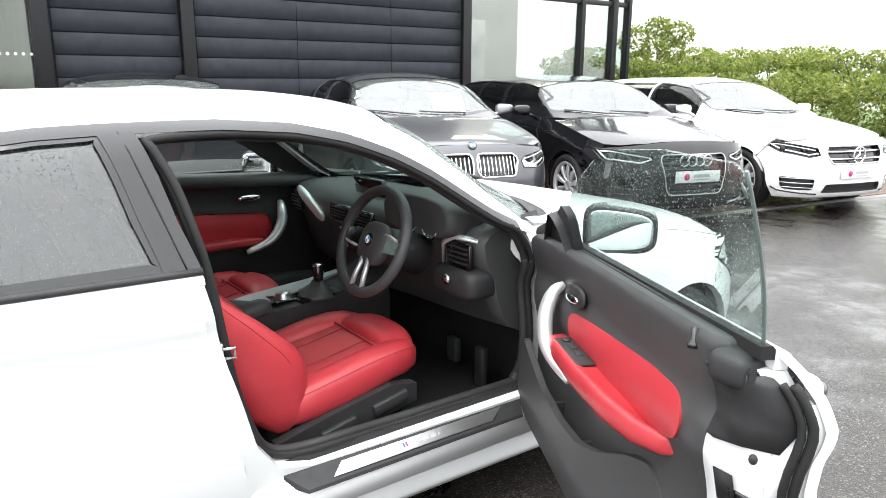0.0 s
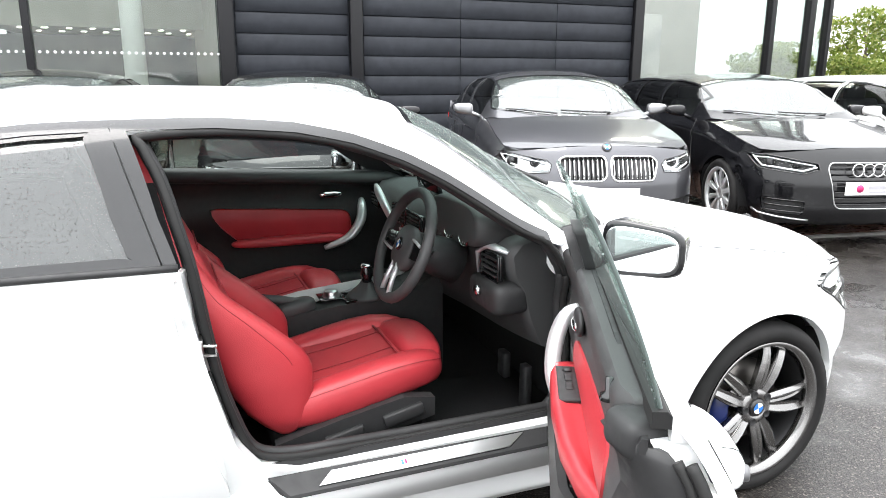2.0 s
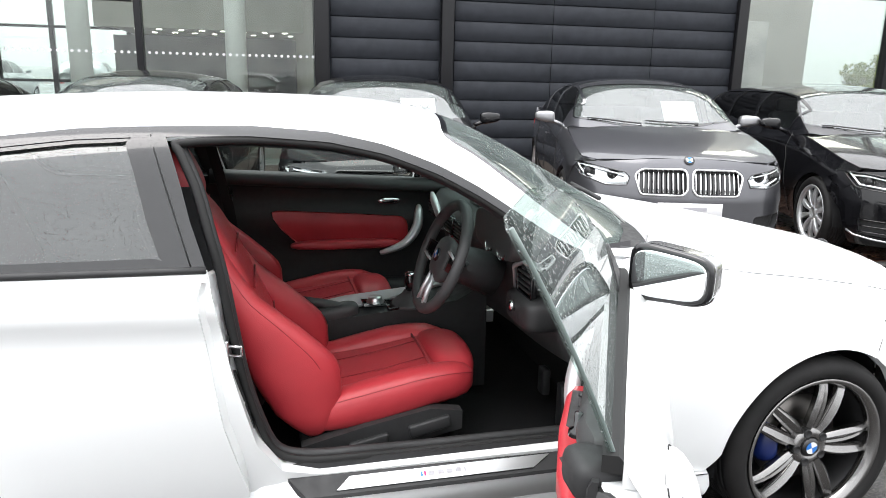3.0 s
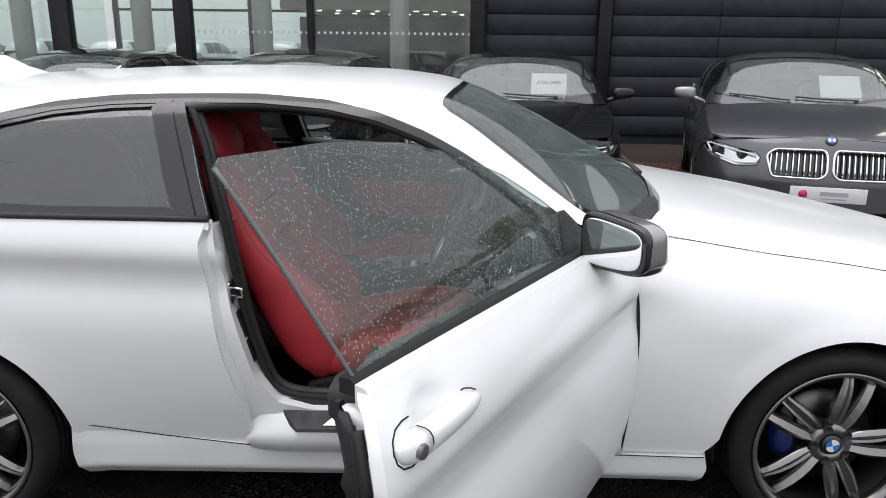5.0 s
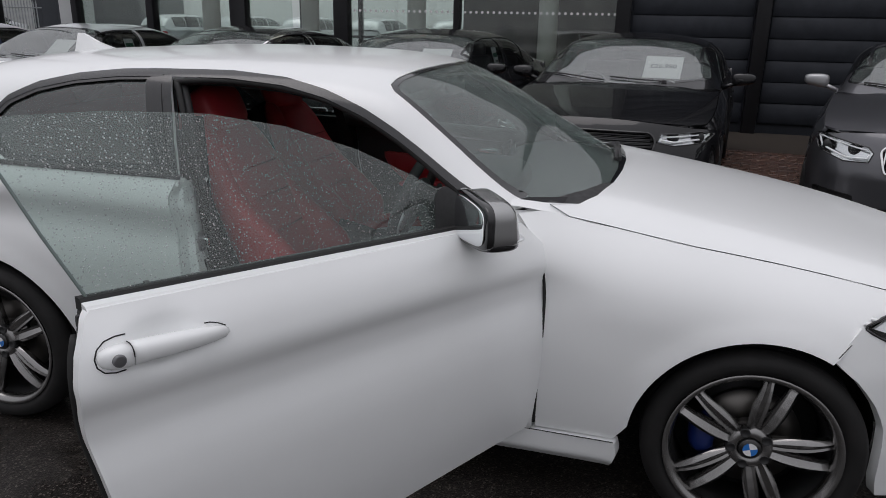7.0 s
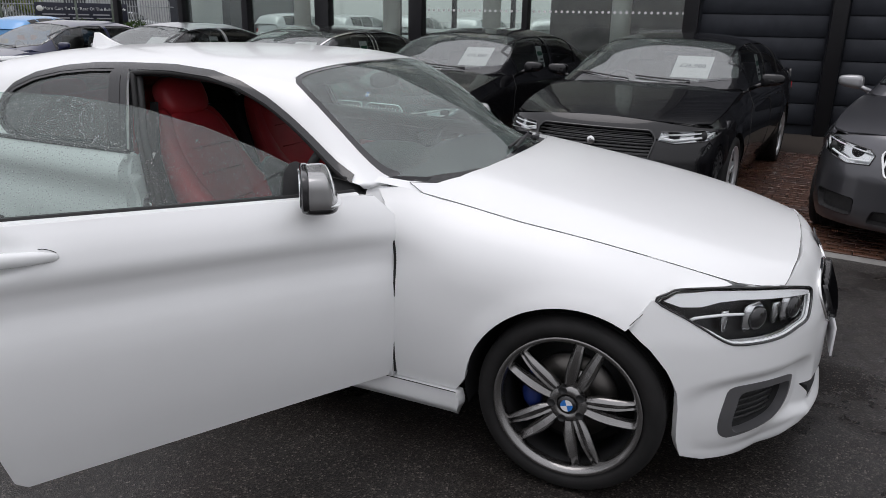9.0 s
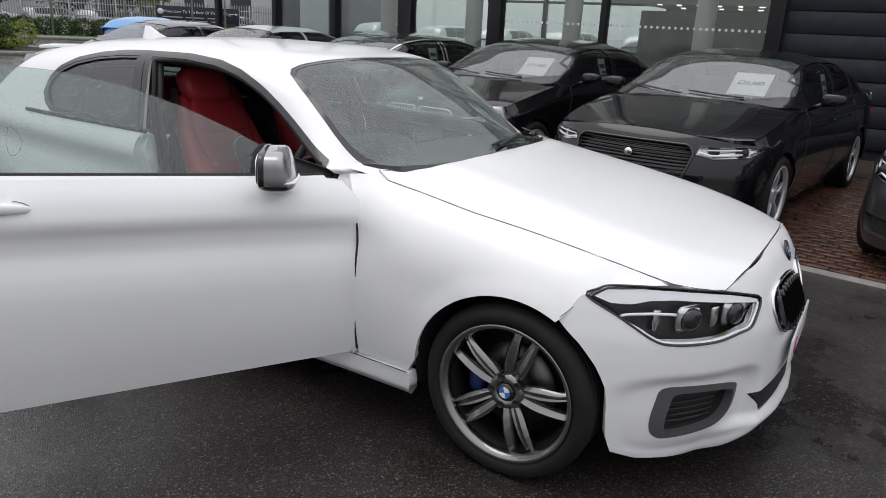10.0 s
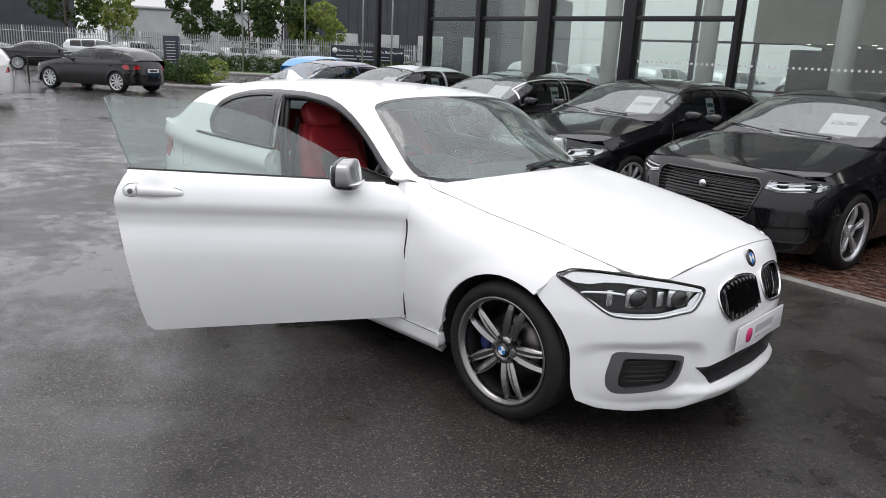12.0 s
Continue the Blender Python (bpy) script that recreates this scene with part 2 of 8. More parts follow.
# ripples that break up the mirror of the standing water
_rip = node(ASPHALT, "ShaderNodeTexNoise", Scale=7.0, Detail=3.0)
_map = node(ASPHALT, "ShaderNodeMapping")
_map.inputs["Scale"].default_value = (2.2, 0.7, 1.0)
_map.inputs["Rotation"].default_value = (0, 0, 0.5)
wire(ASPHALT, _tc, "Object", _map, "Vector")
wire(ASPHALT, _map, "Vector", _rip, "Vector")
_b3 = node(ASPHALT, "ShaderNodeBump", Strength=0.20, Distance=0.006)
wire(ASPHALT, _rip, "Fac", _b3, "Height")
_b2 = node(ASPHALT, "ShaderNodeBump", Distance=0.0016)
wire(ASPHALT, _h, "Color", _b2, "Strength")
wire(ASPHALT, _grain, "Distance", _b2, "Height")
wire(ASPHALT, _b3, "Normal", _b2, "Normal")
wire(ASPHALT, _b2, "Normal", _p, "Coat Normal")

PAVER = material("wet red brick paver", (0.136, 0.054, 0.034), 0.35)
_oi = node(PAVER, "ShaderNodeObjectInfo")
_pr = ramp(PAVER, _oi, "Random", [(0.0, (0.070, 0.030, 0.019)), (0.5, (0.100, 0.046, 0.028)), (1.0, (0.056, 0.030, 0.025))])
wire(PAVER, _pr, "Color", PAVER.node_tree.nodes["Principled BSDF"], "Base Color")
rough_noise(PAVER, 14, 0.18, 0.5)
bump(PAVER, noise_on(PAVER, 90, 4), "Fac", 0.4, 0.003)
PAVER_FAR = material("wet brick paving", (0.122, 0.054, 0.034), 0.3)
_gi = node(PAVER_FAR, "ShaderNodeNewGeometry")
_pr = ramp(PAVER_FAR, _gi, "Random Per Island", [(0.0, (0.070, 0.030, 0.019)), (0.5, (0.100, 0.046, 0.028)), (1.0, (0.056, 0.030, 0.025))])
wire(PAVER_FAR, _pr, "Color", PAVER_FAR.node_tree.nodes["Principled BSDF"], "Base Color")
rough_noise(PAVER_FAR, 14, 0.18, 0.5)
KERB = material("concrete kerb", (0.30, 0.29, 0.27), 0.6)
shade(KERB, 8, (0.150, 0.143, 0.136), (0.245, 0.238, 0.224))
BOARD = material("charcoal cladding board", (0.026, 0.029, 0.036), 0.48, spec=0.22)
shade(BOARD, 5, (0.021, 0.0235, 0.029), (0.031, 0.034, 0.042))
rough_noise(BOARD, 11, 0.5, 0.68)
FRAME = material("black powder-coated aluminium", (0.012, 0.012, 0.014), 0.38, 0.2)
WALL_IN = material("showroom wall paint", (0.235, 0.221, 0.19), 0.7)
shade(WALL_IN, 2, (0.27, 0.256, 0.22), (0.33, 0.31, 0.27))
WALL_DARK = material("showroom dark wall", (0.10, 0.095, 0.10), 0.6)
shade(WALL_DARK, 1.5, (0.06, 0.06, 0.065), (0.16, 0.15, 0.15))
FLOOR_IN = material("showroom floor tiles", (0.32, 0.31, 0.30), 0.2)
COLUMN = material("white painted column", (0.74, 0.73, 0.70), 0.55)
shade(COLUMN, 3, (0.70, 0.69, 0.66), (0.77, 0.76, 0.73))
DOT = material("frosted dot film", (0.75, 0.75, 0.75), 0.6)
SPOT = material("downlight", (1, 1, 1), 0.5)
SPOT.node_tree.nodes["Principled BSDF"].inputs["Emission Color"].default_value = (1, 0.93, 0.82, 1)
SPOT.node_tree.nodes["Principled BSDF"].inputs["Emission Strength"].default_value = 6

LEAF = material("spring leaves", (0.06, 0.12, 0.02), 0.55)
_g = node(LEAF, "ShaderNodeNewGeometry")
_lr = ramp(LEAF, _g, "Random Per Island", [(0.0, (0.11, 0.17, 0.03)), (0.4, (0.19, 0.25, 0.05)), (0.8, (0.28, 0.32, 0.08)), (1.0, (0.38, 0.39, 0.14))])
wire(LEAF, _lr, "Color", LEAF.node_tree.nodes["Principled BSDF"], "Base Color")
LEAF.node_tree.nodes["Principled BSDF"].inputs["Transmission Weight"].default_value = 0.0
LEAF_DARK = material("dark shrub leaves", (0.03, 0.07, 0.02), 0.55)
_g = node(LEAF_DARK, "ShaderNodeNewGeometry")
_lr = ramp(LEAF_DARK, _g, "Random Per Island", [(0.0, (0.015, 0.035, 0.010)), (0.6, (0.035, 0.075, 0.015)), (1.0, (0.09, 0.13, 0.03))])
wire(LEAF_DARK, _lr, "Color", LEAF_DARK.node_tree.nodes["Principled BSDF"], "Base Color")
for _lm in (LEAF, LEAF_DARK):
    _tr = node(_lm, "ShaderNodeBsdfTranslucent")
    _ms = _lm.node_tree.nodes.new("ShaderNodeMixShader")
    _ms.inputs[0].default_value = 0.6
    _src = _lm.node_tree.nodes["Principled BSDF"].inputs["Base Color"].links[0].from_node
    wire(_lm, _src, "Color", _tr, "Color")
    wire(_lm, _lm.node_tree.nodes["Principled BSDF"], "BSDF", _ms, 1)
    wire(_lm, _tr, "BSDF", _ms, 2)
    wire(_lm, _ms, "Shader", _lm.node_tree.nodes["Material Output"], "Surface")
BARK = material("grey bark", (0.10, 0.08, 0.06), 0.85)
shade(BARK, 12, (0.06, 0.05, 0.04), (0.15, 0.12, 0.09))
GALV = material("galvanised steel", (0.38, 0.40, 0.41), 0.5, 0.5)
shade(GALV, 4, (0.30, 0.32, 0.33), (0.44, 0.45, 0.46))
SHED_DARK = material("dark grey profiled cladding", (0.045, 0.050, 0.060), 0.55)
shade(SHED_DARK, 0.6, (0.038, 0.043, 0.052), (0.055, 0.06, 0.07))
SHED_PALE = material("pale grey cladding", (0.50, 0.51, 0.52), 0.5)
shade(SHED_PALE, 0.5, (0.46, 0.47, 0.48), (0.56, 0.57, 0.57))
SIGN_NAVY = material("navy sign board", (0.012, 0.014, 0.03), 0.45)
SOIL = material("dark soil", (0.03, 0.022, 0.016), 0.95)
GRASS = material("grass", (0.06, 0.11, 0.02), 0.8)
PICTURE = material("grey wall print", (0.30, 0.29, 0.30), 0.5)
shade(PICTURE, 1.2, (0.20, 0.20, 0.21), (0.48, 0.46, 0.43))

# ---------------------------------------------------------------- building helpers
def mesh_from(name, verts, faces, mat, smooth=True):
    me = bpy.data.meshes.new(name)
    me.from_pydata([tuple(map(float, v)) for v in verts], [], [tuple(map(int, f)) for f in faces])
    me.validate()
    if mat:
        me.materials.append(mat)
    if smooth:
        me.polygons.foreach_set("use_smooth", [True] * len(me.polygons))
    return me


def part(name, data, material_=None, parent=None, label=""):
    """One mesh object under a thing or a part. data: a mesh or a bmesh."""
    if isinstance(data, bmesh.types.BMesh):
        me = bpy.data.meshes.new(name)
        data.to_mesh(me)
        data.free()
        data = me
    if material_ and not data.materials:
        data.materials.append(material_)
    ob = new(name, data)
    if parent:
        ob.parent = parent
    if label:
        ob["label"] = label
    return ob


def thing(name, at=(0, 0, 0), turn=0, label="", category="", group="", kind=""):
    ob = new(name)
    ob.empty_display_size = 0.2
    ob.matrix_basis = pose(*at, 0, 0, turn)
    return tagged(ob, label, category, group, kind)


def box(size, at=(0, 0, 0), bevel=0.0, turn=None, seg=2):
    bm = bmesh.new()
    bmesh.ops.create_cube(bm, size=1)
    bmesh.ops.scale(bm, vec=size, verts=bm.verts)
    if bevel:
        bmesh.ops.bevel(bm, geom=bm.edges[:], offset=bevel, segments=seg, affect="EDGES", profile=0.5)
    if turn is not None:
        bmesh.ops.transform(bm, matrix=turn, verts=bm.verts)
    bmesh.ops.translate(bm, vec=at, verts=bm.verts)
    if bevel:
        for f in bm.faces:
            f.smooth = True
    return bm


def join(*bms):
    out = bms[0]
    for b in bms[1:]:
        me = bpy.data.meshes.new("tmp")
        b.to_mesh(me)
        b.free()
        out.from_mesh(me)
        bpy.data.meshes.remove(me)
    return out


def lathe(profile, axis="y", n=48, at=(0, 0, 0), closed=False, cap=True):
    """Turns (radius, along) pairs round an axis."""
    bm = bmesh.new()
    rings = []
    for r, a in profile:
        ring = []
        for k in range(n):
            c, s = math.cos(2 * math.pi * k / n), math.sin(2 * math.pi * k / n)
            p = {"y": (r * c, a, r * s), "z": (r * c, r * s, a), "x": (a, r * c, r * s)}[axis]
            ring.append(bm.verts.new(Vector(p) + Vector(at)))
        rings.append(ring)
    pairs = list(zip(rings, rings[1:])) + ([(rings[-1], rings[0])] if closed else [])
    for a, b in pairs:
        for k in range(n):
            f = bm.faces.new((a[k], a[(k + 1) % n], b[(k + 1) % n], b[k]))
            f.smooth = True
    if not closed and cap:
        for ring in (rings[0], rings[-1]):
            if (ring[0].co - ring[n // 2].co).length > 1e-4:
                bm.faces.new(ring)
    bmesh.ops.remove_doubles(bm, verts=bm.verts, dist=1e-5)
    bmesh.ops.recalc_face_normals(bm, faces=bm.faces)
    return bm


def pillow(size, at=(0, 0, 0), n=4.0, cuts=9, turn=None, bend=None):
    """A stuffed, rounded block; size: its half sizes."""
    bm = bmesh.new()
    bmesh.ops.create_cube(bm, size=2)
    bmesh.ops.subdivide_edges(bm, edges=bm.edges[:], cuts=cuts, use_grid_fill=True)
    for v in bm.verts:
        c = v.co
        k = (abs(c.x) ** n + abs(c.y) ** n + abs(c.z) ** n) ** (1 / n)
        v.co = Vector((c.x / k * size[0], c.y / k * size[1], c.z / k * size[2]))
        if bend:
            v.co = Vector(bend(*v.co))
    if turn is not None:
        bmesh.ops.transform(bm, matrix=turn, verts=bm.verts)
    bmesh.ops.translate(bm, vec=at, verts=bm.verts)
    for f in bm.faces:
        f.smooth = True
    return bm


def tube(points, radius, closed=False, n=8, flat=1.0):
    """A round bar along points."""
    bm = bmesh.new()
    pts = [Vector(p) for p in points]
    rings = []
    m = len(pts)
    side = None
    for i, p in enumerate(pts):
        a = pts[(i - 1) % m] if closed or i > 0 else p
        b = pts[(i + 1) % m] if closed or i < m - 1 else p
        d = (b - a).normalized()
        if side is None:
            side = d.orthogonal().normalized()
        side = (side - d * side.dot(d)).normalized()
        up = d.cross(side)
        r = radius[i] if isinstance(radius, (list, tuple)) else radius
        rings.append([bm.verts.new(p + side * (r * math.cos(2 * math.pi * k / n)) + up * (r * flat * math.sin(2 * math.pi * k / n))) for k in range(n)])
    for i in range(m if closed else m - 1):
        a, b = rings[i], rings[(i + 1) % m]
        for k in range(n):
            f = bm.faces.new((a[k], a[(k + 1) % n], b[(k + 1) % n], b[k]))
            f.smooth = True
    if not closed:
        bm.faces.new(rings[0][::-1])
        bm.faces.new(rings[-1])
    return bm


def curve(*pts):
    """A smooth monotone function through (x, y) pairs, for arrays too."""
    xs = np.array([p[0] for p in pts], float)
    ys = np.array([p[1] for p in pts], float)
    order = np.argsort(xs)
    xs, ys = xs[order], ys[order]
    h = np.diff(xs)
    d = np.diff(ys) / h
    m = np.empty_like(ys)
    m[0], m[-1] = d[0], d[-1]
    for i in range(1, len(xs) - 1):
        if d[i - 1] * d[i] <= 0:
            m[i] = 0
        else:
            w1, w2 = 2 * h[i] + h[i - 1], h[i] + 2 * h[i - 1]
            m[i] = (w1 + w2) / (w1 / d[i - 1] + w2 / d[i])

    def f(x):
        x = np.asarray(x, float)
        k = np.clip(np.searchsorted(xs, x) - 1, 0, len(xs) - 2)
        t = np.clip((x - xs[k]) / h[k], 0, 1)
        out = ys[k] * (1 + 2 * t) * (1 - t) ** 2 + m[k] * h[k] * t * (1 - t) ** 2 + ys[k + 1] * t * t * (3 - 2 * t) + m[k + 1] * h[k] * t * t * (t - 1)
        out = out + np.where(x < xs[0], (x - xs[0]) * m[0], 0) + np.where(x > xs[-1], (x - xs[-1]) * m[-1], 0)
        return out
    return f


def inside(px, py, poly):
    res = np.zeros(px.shape, bool)
    n = len(poly)
    for i in range(n):
        x1, y1 = poly[i]
        x2, y2 = poly[(i + 1) % n]
        if y1 == y2:
            continue
        c = ((y1 > py) != (y2 > py)) & (px < (x2 - x1) * (py - y1) / (y2 - y1) + x1)
        res ^= c
    return res


def rounded(poly, r, n=4):
    """A closed outline with its corners rounded off."""
    out = []
    m = len(poly)
    for i in range(m):
        p, a, b = (Vector(poly[k % m]) for k in (i, i - 1, i + 1))
        u, v = a - p, b - p
        ru, rv = min(r, u.length * 0.45), min(r, v.length * 0.45)
        s, e = p + u.normalized() * ru, p + v.normalized() * rv
        for k in range(n + 1):
            t = k / n
            q = s * (1 - t) ** 2 + p * 2 * t * (1 - t) + e * t * t
            out.append((q.x, q.y))
    return out


def spline(pts, n=6, closed=True):
    """Catmull-Rom through points of any size."""
    pts = [Vector(p) for p in pts]
    m = len(pts)
    out = []
    for i in range(m if closed else m - 1):
        p0 = pts[(i - 1) % m] if closed or i > 0 else pts[i]
        p1, p2 = pts[i], pts[(i + 1) % m]
        p3 = pts[(i + 2) % m] if closed or i + 2 < m else p2
        for k in range(n):
            t = k / n
            out.append(0.5 * (2 * p1 + (p2 - p0) * t + (2 * p0 - 5 * p1 + 4 * p2 - p3) * t * t + (3 * p1 - p0 - 3 * p2 + p3) * t ** 3))
    if not closed:
        out.append(pts[-1])
    return out


def shrink(poly, d):
    """The outline moved inwards by d (outwards where d is negative)."""
    m = len(poly)
    area = sum(poly[i][0] * poly[(i + 1) % m][1] - poly[(i + 1) % m][0] * poly[i][1] for i in range(m))
    sgn = 1 if area > 0 else -1
    out = []
    for i in range(m):
        a, p, b = (Vector(poly[k % m]) for k in (i - 1, i, i + 1))
        t = (b - a)
        if t.length < 1e-9:
            out.append(tuple(p))
            continue
        t.normalize()
        out.append((p.x - sgn * t.y * d, p.y + sgn * t.x * d))
    return out


def dense(poly, step):
    out = []
    m = len(poly)
    for i in range(m):
        a, b = Vector(poly[i]), Vector(poly[(i + 1) % m])
        k = max(1, int((b - a).length / step))
        out += [tuple(a.lerp(b, j / k)) for j in range(k)]
    return out


def sheet(outline, holes, cell, fn, flange=0.0, lift=0.0, flip=False, rimward=None):
    """Verts and faces of a curved panel: the outline, less its holes, laid on the surface fn(u, v). flange: depth of the turned-in rim."""
    cu, cv = cell if isinstance(cell, tuple) else (cell, cell)
    loops = [outline] + list(holes)
    us = [p[0] for p in outline]
    vs = [p[1] for p in outline]
    nu = max(2, int(math.ceil((max(us) - min(us)) / cu)))
    nv = max(2, int(math.ceil((max(vs) - min(vs)) / cv)))
    gu = np.linspace(min(us), max(us), nu + 1)
    gv = np.linspace(min(vs), max(vs), nv + 1)
    U, V = np.meshgrid(gu, gv, indexing="ij")
    cx, cy = np.meshgrid((gu[1:] + gu[:-1]) / 2, (gv[1:] + gv[:-1]) / 2, indexing="ij")
    keep = inside(cx, cy, outline)
    for hole in holes:
        keep &= ~inside(cx, cy, hole)
    idx = lambda i, j: i * (nv + 1) + j
    I, J = np.nonzero(keep)
    F = np.stack([idx(I, J), idx(I + 1, J), idx(I + 1, J + 1), idx(I, J + 1)], 1)
    P = np.stack([U.ravel(), V.ravel()], 1)
    count = {}
    for f in F.tolist():
        for a, b in zip(f, f[1:] + f[:1]):
            k = (a, b) if a < b else (b, a)
            count[k] = None if k in count else (a, b)
    rim = [e for e in count.values() if e]
    border = np.array(sorted({v for e in rim for v in e}), int)
    if len(border):
        S = np.array([cu, cv])
        segs = np.array([(loop[i], loop[(i + 1) % len(loop)]) for loop in loops for i in range(len(loop))], float) / S
        A, B = segs[:, 0], segs[:, 1]
        D = B - A
        L = np.maximum((D * D).sum(1), 1e-12)
        Q = P[border] / S
        for k in range(len(border)):
            t = np.clip(((Q[k] - A) * D).sum(1) / L, 0, 1)
            near = A + D * t[:, None]
            best = ((near - Q[k]) ** 2).sum(1).argmin()
            P[border[k]] = near[best] * S
        used = set()
        for loop in loops:
            m = len(loop)
            for i in range(m):
                a, p, b = (np.array(loop[j % m]) / S for j in (i - 1, i, i + 1))
                u, w = p - a, b - p
                if np.dot(u, w) < 0.85 * np.linalg.norm(u) * np.linalg.norm(w):
                    dist = ((P[border] / S - p) ** 2).sum(1)
                    k = int(dist.argmin())
                    if k not in used and dist[k] < 1.5:
                        used.add(k)
                        P[border[k]] = np.array(loop[i])
    pick = np.unique(F)
    new_index = -np.ones(len(P), int)
    new_index[pick] = np.arange(len(pick))
    F = new_index[F]
    P = P[pick]
    e = 1e-3
    X = fn(P[:, 0], P[:, 1])
    du = fn(P[:, 0] + e, P[:, 1]) - fn(P[:, 0] - e, P[:, 1])
    dv = fn(P[:, 0], P[:, 1] + e) - fn(P[:, 0], P[:, 1] - e)
    N = np.cross(du, dv)
    N /= np.maximum(np.linalg.norm(N, axis=1, keepdims=True), 1e-12)
    if flip:
        N = -N
        F = F[:, ::-1]
    X = X + N * lift
    verts, faces = X.tolist(), F.tolist()
    if flange:
        n0 = len(verts)
        ids = new_index[border]
        top = {int(v): n0 + 2 * i for i, v in enumerate(ids)}
        for v in ids:
            verts.append(X[v].tolist())
            verts.append((X[v] + (np.array(rimward) if rimward else -N[v]) * flange).tolist())
        for a, b in rim:
            a, b = top[int(new_index[a])], top[int(new_index[b])]
            faces.append((b, a, a + 1, b + 1) if not flip else (a, b, b + 1, a + 1))
    return verts, faces


def panel(name, outline, holes, cell, fn, mat, parent, flange=0.0, lift=0.0, flip=False, label="", mirror=False, rimward=None):
    v, f = sheet(outline, holes, cell, fn, flange, lift, flip, rimward)
    if mirror:
        v = [(x, -y, z) for x, y, z in v]
        f = [g[::-1] for g in f]
    return part(name, mesh_from(name, v, f, mat), None, parent, label)


def text_mesh(words, size, at, turn, mat, parent, name="lettering", depth=0.001, align="CENTER"):
    cu = bpy.data.curves.new(name, "FONT")
    cu.body, cu.size, cu.extrude = words, size, depth
    cu.align_x, cu.align_y = align, "CENTER"
    ob = bpy.data.objects.new(name, cu)
    scene.collection.objects.link(ob)
    me = bpy.data.meshes.new_from_object(ob.evaluated_get(bpy.context.evaluated_depsgraph_get()))
    bpy.data.objects.remove(ob)
    me.transform(Matrix.Translation(at) @ turn)
    me.materials.clear()
    me.materials.append(mat)
    return part(name, me, None, parent)

# ---------------------------------------------------------------- car bodies
class Shape:
    """Surfaces of a car that stands along x, nose at +x, front axle at x = 0: sides, cabin top, bonnet, nose and tail."""

    def __init__(s, half, prof, crease, belt, roof, bon_c, bon_e, nose, tuck, tail, tail_tuck, lean=0.13, power=((-3.0, 6.0), (-1.0, 6.0)), arches=(0.0, -2.69), arch_r=0.35, fore=None, crown=(1.0, 2.5, 2.5)):
        s.half, s.prof, s.crease, s.belt, s.roof = curve(*half), curve(*prof), curve(*crease), curve(*belt), curve(*roof)
        s.bon_c, s.bon_e = curve(*bon_c), curve(*bon_e)
        s.nx, s.ny = curve(*[(a, x) for a, x, y in nose]), curve(*[(a, y) for a, x, y in nose])
        s.tx, s.ty = curve(*[(a, x) for a, x, y in tail]), curve(*[(a, y) for a, x, y in tail])
        s.tuck, s.tail_tuck = curve(*tuck), curve(*tail_tuck)
        s.lean, s.power, s.arches, s.arch_r = lean, curve(*power), arches, arch_r
        s.fore, s.crown = curve(*fore) if fore else None, crown

    def wide(s, x, z):
        x, z = np.asarray(x, float), np.asarray(z, float)
        d = z - s.crease(x)
        k = s.prof(d)
        if s.fore:
            # towards the front wing the shoulder fades into a round top
            f = np.clip((x + 0.85) / 0.45, 0, 1)
            f = f * f * (3 - 2 * f)
            k = k * (1 - f) + s.fore(d) * f
        y = s.half(x) * k
        for ax in s.arches:
            r = np.hypot(x - ax, z - 0.315)
            y = y + 0.010 * np.exp(-((r - s.arch_r - 0.015) / 0.035) ** 2)
        return y

    def side(s, x, z):
        x, z = np.broadcast_arrays(np.asarray(x, float), np.asarray(z, float))
        return np.stack([x, -s.wide(x, z), z], -1)

    def top(s, x, w):
        x, w = np.broadcast_arrays(np.asarray(x, float), np.asarray(w, float))
        v = 1 - np.abs(w)
        q = np.clip(1 - (1 - v) ** 2, -0.5, 1)
        b = s.belt(x)
        y = s.wide(x, b) * (1 - s.lean * q) * np.sqrt(np.clip(1 - np.abs(q) ** s.power(x), 0, None))
        return np.stack([x, np.sign(w) * y, b + q * (s.roof(x) - b)], -1)

    def w_of_z(s, x, z, sign=-1):
        b = float(s.belt(x))
        q = min(max((z - b) / max(float(s.roof(x)) - b, 1e-6), -0.3), 1)
        return sign * math.sqrt(max(1 - q, 0))

    def w_of_y(s, x, y):
        ws = np.linspace(0, 1, 400)
        ys = s.top(np.full(400, x), ws)[:, 1]
        k = int(np.argmin(np.abs(ys - abs(y))))
        return math.copysign(ws[k], y)

    def bon_y(s, x):
        return s.wide(x, s.bon_e(x))

    def bonnet(s, x, k):
        x, k = np.broadcast_arrays(np.asarray(x, float), np.asarray(k, float))
        c, e = s.bon_c(x), s.bon_e(x)
        m, p, q = s.crown
        return np.stack([x, k * s.bon_y(x), c - (c - e) * (m * np.abs(k) ** p + (1 - m) * np.abs(k) ** q)], -1)

    def nose(s, a, z):
        a, z = np.broadcast_arrays(np.asarray(a, float), np.asarray(z, float))
        t = s.tuck(z)
        k = np.abs(a)
        return np.stack([s.nx(k) - t * (1 - 0.75 * k ** 3), np.sign(a) * (s.ny(k) - 0.45 * t * k ** 2), z], -1)

    def tail(s, a, z):
        a, z = np.broadcast_arrays(np.asarray(a, float), np.asarray(z, float))
        t = s.tail_tuck(z)
        k = np.abs(a)
        return np.stack([s.tx(k) + t * (1 - 0.6 * k ** 3), -np.sign(a) * (s.ty(k) - 0.35 * t * k ** 2), z], -1)


